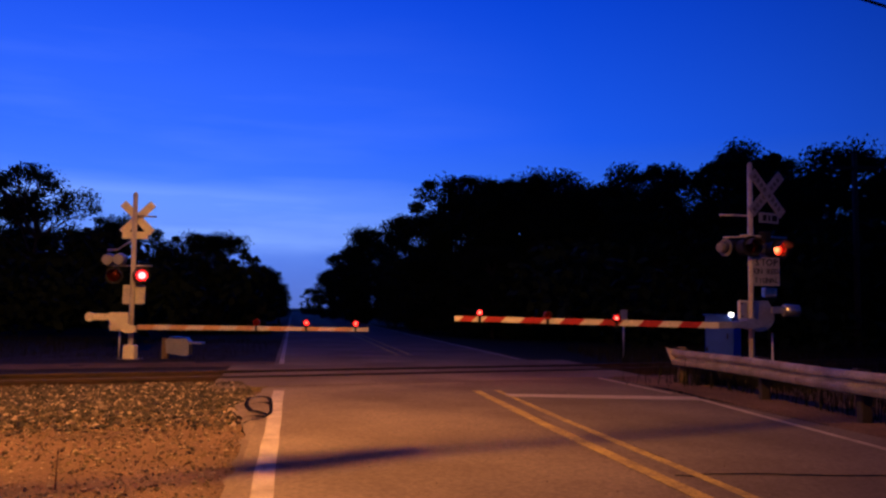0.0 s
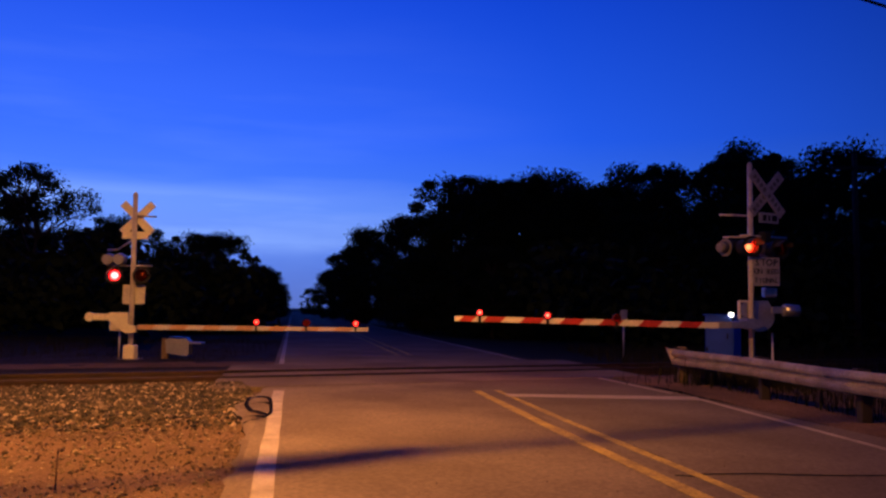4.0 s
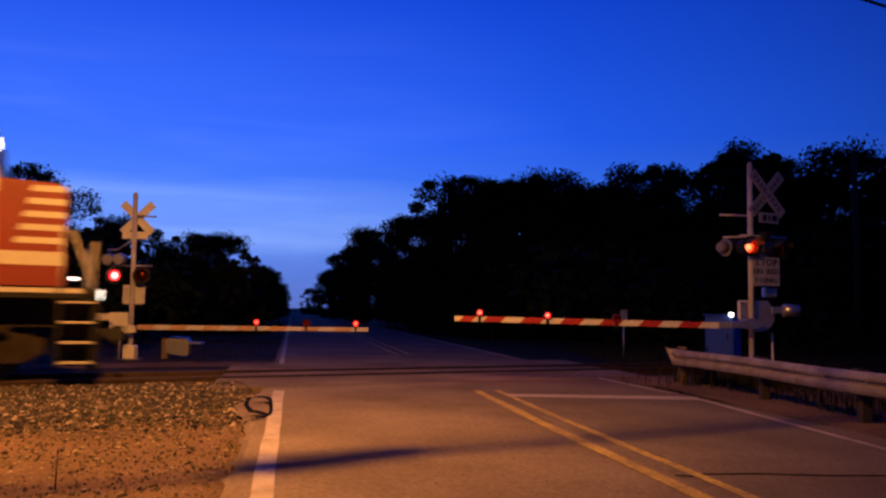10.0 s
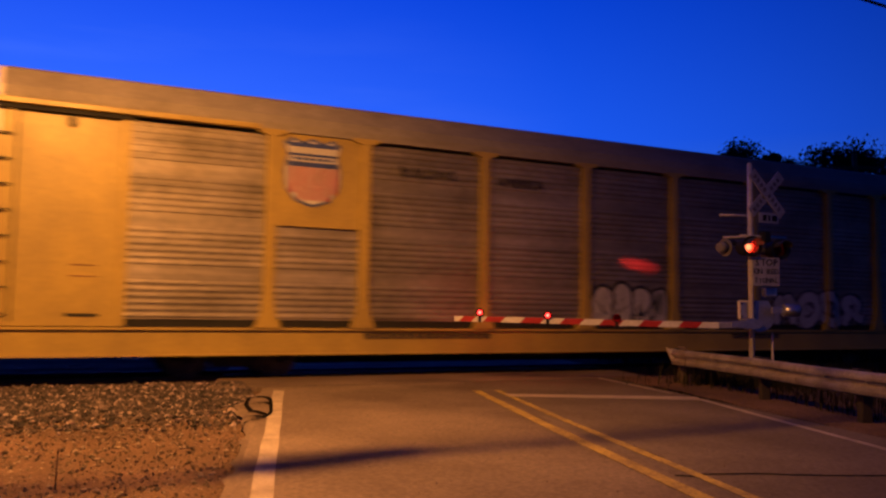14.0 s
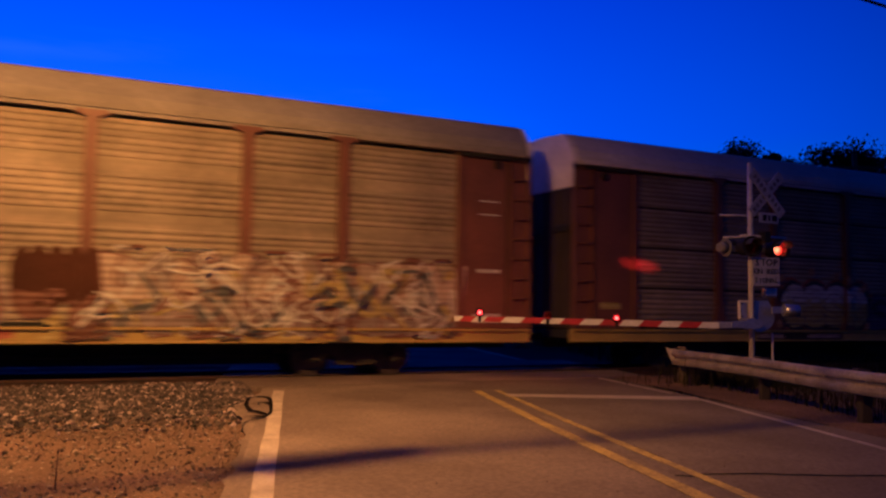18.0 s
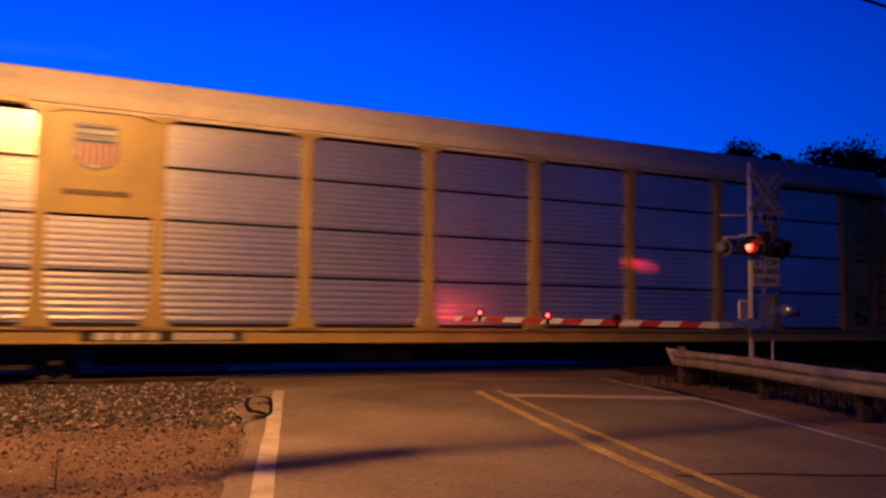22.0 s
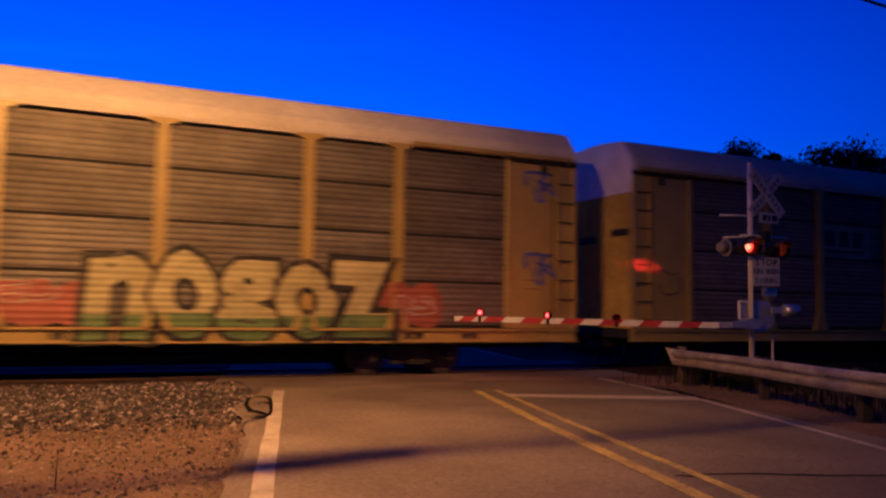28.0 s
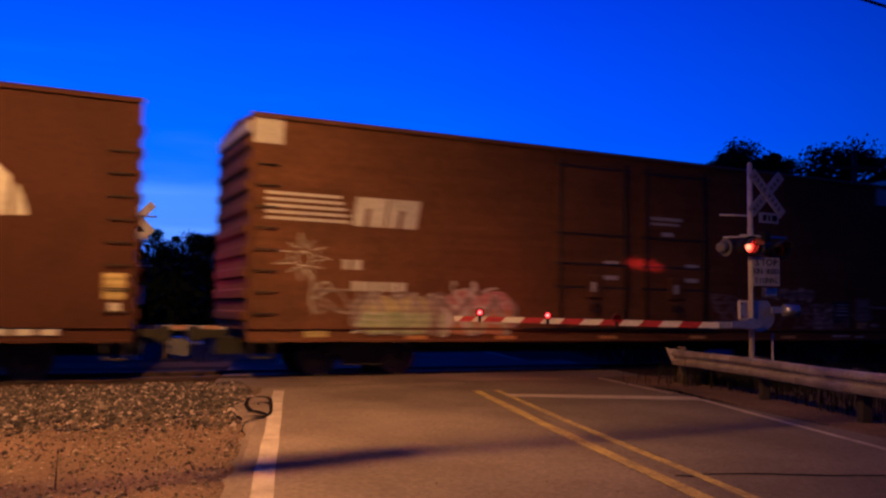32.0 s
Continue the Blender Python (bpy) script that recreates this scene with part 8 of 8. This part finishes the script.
# ---------- stones, weeds and litter on the ground ----------
def scatter_stones(name, n, place, smin, smax, seed, m, label, sink=.3):
    """Many small angular stones in one mesh."""
    rng = np.random.RandomState(seed)
    base = np.array([(1, 0, 0), (-1, 0, 0), (0, 1, 0), (0, -1, 0), (0, 0, 1), (0, 0, -1)], float)
    tri = np.array([(0, 2, 4), (2, 1, 4), (1, 3, 4), (3, 0, 4), (2, 0, 5), (1, 2, 5), (3, 1, 5), (0, 3, 5)])
    pos = np.array([place(rng) for _ in range(n)])
    s = rng.uniform(smin, smax, n) * rng.choice([1, 1, 1, 1.5], n)
    v = base[None] * rng.uniform(.55, 1.1, (n, 6, 1))
    v += rng.uniform(-.3, .3, (n, 6, 3))
    a = rng.uniform(0, 6.28, n)
    c, si = np.cos(a)[:, None], np.sin(a)[:, None]
    x, y = v[..., 0] * c - v[..., 1] * si, v[..., 0] * si + v[..., 1] * c
    v = np.stack([x, y, v[..., 2] * .7], -1) * s[:, None, None]
    v += pos[:, None, :]
    v[..., 2] += (s * (.7 - sink) * .5)[:, None]
    f = (tri[None] + 6 * np.arange(n)[:, None, None]).reshape(-1, 3)
    me = bpy.data.meshes.new(name)
    me.from_pydata(v.reshape(-1, 3).tolist(), [], f.tolist())
    me.materials.append(m)
    return tagged(new(name, me), label, "stones", kind="stuff")


def stone_mat(name, tones, rough=.9):
    """Each stone takes its own tone."""
    m = bpy.data.materials.new(name)
    m.use_nodes = True
    n, l = m.node_tree.nodes, m.node_tree.links
    p, geo, ramp, t = n["Principled BSDF"], n.new('ShaderNodeNewGeometry'), n.new('ShaderNodeValToRGB'), n.new('ShaderNodeTexNoise')
    ramp.color_ramp.interpolation = 'CONSTANT'
    for i, c in enumerate(tones):
        e = ramp.color_ramp.elements[i] if i < 2 else ramp.color_ramp.elements.new(i / len(tones))
        e.position, e.color = i / len(tones), (*c, 1)
    l.new(geo.outputs['Random Per Island'], ramp.inputs[0])
    t.inputs['Scale'].default_value = 45
    bp = n.new('ShaderNodeBump')
    bp.inputs['Strength'].default_value, bp.inputs['Distance'].default_value = .4, .01
    l.new(t.outputs[0], bp.inputs['Height']), l.new(bp.outputs[0], p.inputs['Normal'])
    l.new(ramp.outputs[0], p.inputs['Base Color'])
    p.inputs['Roughness'].default_value = rough
    return m


M_STONES = stone_mat("mixed_ballast", ((.110, .080, .073), (.026, .020, .018), (.065, .048, .043), (.27, .205, .19), (.015, .012, .010), (.07, .05, .042), (.03, .022, .019), (.018, .014, .012)))
M_PEBBLE = stone_mat("mixed_pebbles", ((.11, .075, .048), (.07, .048, .032), (.14, .10, .068), (.045, .032, .023), (.24, .185, .14)))


def yard(rng):
    """A place in the yard: denser towards the track and towards the viewer."""
    while True:
        x, y = rng.uniform(-11, -1), rng.uniform(5.2, 17)
        q = Vector((x, y, 0)) - ROAD_O
        a = q.dot(ROAD_DIR)
        lim = -3.62 - max(.26 * math.exp(-((a - 6.0) / 1.4) ** 2), max(0, a - 7.2) * .16)
        t = inv @ Vector((x, y, 0))
        if q.dot(ROAD_SIDE) < lim and t.y < -1.8 and x / y > -.66:
            return (x, y, -.055)


def bank(rng):
    while True:
        x, y = yard(rng)[:2]
        t = inv @ Vector((x, y, 0))
        if t.y > -2.3 - 5.2 * rng.uniform(0, 1) ** 1.1:
            return (x, y, -.05 + .02 * max(0, t.y + 4))


scatter_stones("ballast_stones", 12500, bank, .016, .050, 3, M_STONES, "loose grey and brown ballast stones by the track")
scatter_stones("yard_pebbles", 9000, yard, .006, .024, 4, M_PEBBLE, "fine gravel scattered over the dirt yard")


def bed(rng):
    x, y = rng.uniform(-16, 12), rng.uniform(-2.3, 2.3)
    p = TRACK @ Vector((x, y, 0))
    q = p - ROAD_O
    if -4.7 < q.dot(ROAD_SIDE) < 4.9:
        x = -16 + rng.uniform(0, 9.5)
        p = TRACK @ Vector((x, y, 0))
    return (p.x, p.y, -.21)


scatter_stones("track_ballast", 7000, bed, .02, .05, 6, stone_mat("track_ballast_stone", ((.03, .024, .02), (.05, .04, .034), (.018, .015, .013), (.065, .05, .043))), "dark ballast between the ties")


def shoulder(rng):
    a, s = rng.uniform(0, 11), rng.uniform(3.75, 5.6)
    p = on_road(s, a)
    return (p.x, p.y, -.04)


scatter_stones("shoulder_pebbles", 3500, shoulder, .008, .03, 7, M_PEBBLE, "fine gravel on the road shoulder")
scatter_stones("road_grit", 500, lambda r: tuple(on_road(r.uniform(-3.4, 3.5), r.uniform(-1, 9), .002)), .003, .009, 9, M_PEBBLE, "grit on the asphalt")


def weeds(name, n, place, hmin, hmax, seed, label):
    """Thin bent blades in one mesh."""
    rng = np.random.RandomState(seed)
    V, F = [], []
    for i in range(n):
        x, y, z = place(rng)
        h, a, b = rng.uniform(hmin, hmax), rng.uniform(0, 6.28), rng.uniform(0, 6.28)
        w, lean = .004 + .008 * rng.rand(), h * rng.uniform(.05, .45)
        dx, dy, ex, ey = math.cos(a) * w, math.sin(a) * w, math.cos(b) * lean, math.sin(b) * lean
        k = len(V)
        V += [(x - dx, y - dy, z), (x + dx, y + dy, z), (x + dx * .8 + ex * .35, y + dy * .8 + ey * .35, z + h * .6), (x - dx * .8 + ex * .35, y - dy * .8 + ey * .35, z + h * .6), (x + ex, y + ey, z + h)]
        F += [(k, k + 1, k + 2, k + 3), (k + 3, k + 2, k + 4)]
    me = bpy.data.meshes.new(name)
    me.from_pydata(V, [], F)
    me.materials.append(M_WEED)
    return tagged(new(name, me), label, "weeds", kind="stuff")


def behind_rail(rng):
    t = rng.uniform(0, 1) * (len(GR) - 2)
    p = GR[int(t)].lerp(GR[int(t) + 1], t % 1)
    o = rng.uniform(.12, 1.0) ** 1.5 * 3.2
    return (p.x + .15 + o, p.y + .25 * o, -.06)


weeds("rail_weeds", 1500, behind_rail, .08, .50, 12, "tangled dry weeds behind the guard rail")
weeds("mast_weeds", 1800, lambda r: (6.33 + r.normal() * .8, 16.9 + r.normal() * .5, -.15), .2, .75, 14, "tall weeds around the mast foot")
weeds("verge_grass", 9000, lambda r: (r.uniform(5.2, 22), r.uniform(19.5, 36), -.22), .15, .55, 15, "rough grass beyond the track")
weeds("left_grass", 6000, lambda r: (r.uniform(-24, -6.2), r.uniform(24, 40), -.22), .08, .3, 16, "rough grass beyond the track")

# thin stake in the yard
o = thing("stake", pose(-3.05, 6.75, -.06), "thin rusty stake stuck in the gravel", "stake")
part("rod", tb((0, 0, -.1), (.015, 0, .30), .008, .006, 6), M_RAIL, o)
part("tip", tb((.015, 0, .30), (.018, 0, .33), .010, .004, 6), M_RAIL, o)

# looping tar cracks at the broken edge of the road
for pts in ([(-3.02, 13.0), (-2.9, 13.36), (-2.7, 13.21), (-2.5, 12.45), (-2.26, 11.2), (-2.29, 10.79), (-2.39, 10.56), (-2.39, 10.25)],
            [(-2.81, 12.05), (-2.74, 12.42), (-2.61, 12.59), (-2.48, 12.3)],
            [(-2.63, 11.28), (-2.56, 11.54), (-2.38, 11.31), (-2.24, 11.09)],
            [(-2.5, 10.82), (-2.41, 11.01), (-2.25, 10.91)],
            [(-3.0, 13.26), (-2.82, 12.26), (-2.58, 11.54)]):
    q = smooth_line(pts, False, 6)
    bm = bmesh.new()
    lo = [bm.verts.new((px - .012, py - .075, .012)) for px, py in q]
    hi = [bm.verts.new((px + .012, py + .075, .012)) for px, py in q]
    for i in range(len(q) - 1):
        bm.faces.new((lo[i], lo[i + 1], hi[i + 1], hi[i]))
    tagged(part("tar_seam", bm, M_SEAL), "black looping tar crack at the broken road edge", "tar seam", kind="structure")

# stub post and a small marker beyond the road
o = thing("marker_post", pose(6.6, 30.5, -.22), "small pale marker post beyond the track", "marker post")
part("post", tb((0, 0, -.1), (0, 0, 1.35), .035, None, 8), M_GALV, o)
part("plate", bx(-.13, .13, -.05, -.03, 1.35, 1.75, .02), M_CABINET, o)
o = thing("utility_pole", pose(17.6, 35.5, -.22), "dark wooden utility pole among the trees", "utility pole")
part("pole", tb((0, 0, -.2), (0, 0, 8.6), .15, .11, 12), M_BARK, o)
part("crossarm", bx(-1.0, 1.0, -.06, .06, 7.9, 8.05, .01), M_BARK, o)

# ---------- what moves ----------
BEAT, FIRST = 1.209, 0.15       # seconds of a full flash, and when the first lamp of a pair comes on


def motions():
    for car, lead, half, wheels in TRAIN:
        rows = []
        for t in (0, 8, 16, 24, 32):
            rows.append((t, TRACK @ Matrix.Translation((lead - half + SPEED * (t - 20), 0, 0))))
        walk(car, rows)
        # wheels roll while the car passes
        t0 = 20 + (-34 - lead) / SPEED
        t1 = t0 + (62 + 2 * half) / SPEED
        for w in wheels:
            r = w.location.z
            base = w.location.copy()
            step = 1 / 30
            if r * radians(80) < SPEED * step:
                step = r * radians(80) / SPEED
            rows, n = [], 0
            a, b = max(0.0, t0), min(32.0, t1)
            if b <= a:
                continue
            k = int((b - a) * 30)
            for i in range(k + 1):
                t = a + i / 30
                turn = SPEED * (i / 30) / r
                rows.append((t, Matrix.Translation(base) @ Matrix.Rotation(turn, 4, 'Y')))
            if rows[0][0] > 0:
                rows.insert(0, (0, rows[0][1]))
            if rows[-1][0] < 32:
                rows.append((32, rows[-1][1]))
            walk(w, rows)
    # flashing is imitated by turning: the lit reflectors swing to the front and back in turn
    for refl, beat in FLIPS:
        base = refl.location.copy()
        rows, t = [], FIRST - BEAT + beat * BEAT / 2
        on = []
        while t < 33:
            on.append(t)
            t += BEAT
        keys = [(0.0, 0 if any(s <= 0 < s + BEAT / 2 for s in on) else 180)]
        for s in on:
            for q, (d0, d1) in ((s, (180, 360)), (s + BEAT / 2, (0, 180))):
                if 0.1 < q < 31.9:
                    for i in range(4):
                        keys.append((q + (i - 1) / 30, d0 + (d1 - d0) * i / 3))
        keys.append((32.0, keys[-1][1]))
        for t, a in keys:
            rows.append((t, Matrix.Translation(base) @ Matrix.Rotation(radians(a), 4, 'Z')))
        walk(refl, rows)


motions()
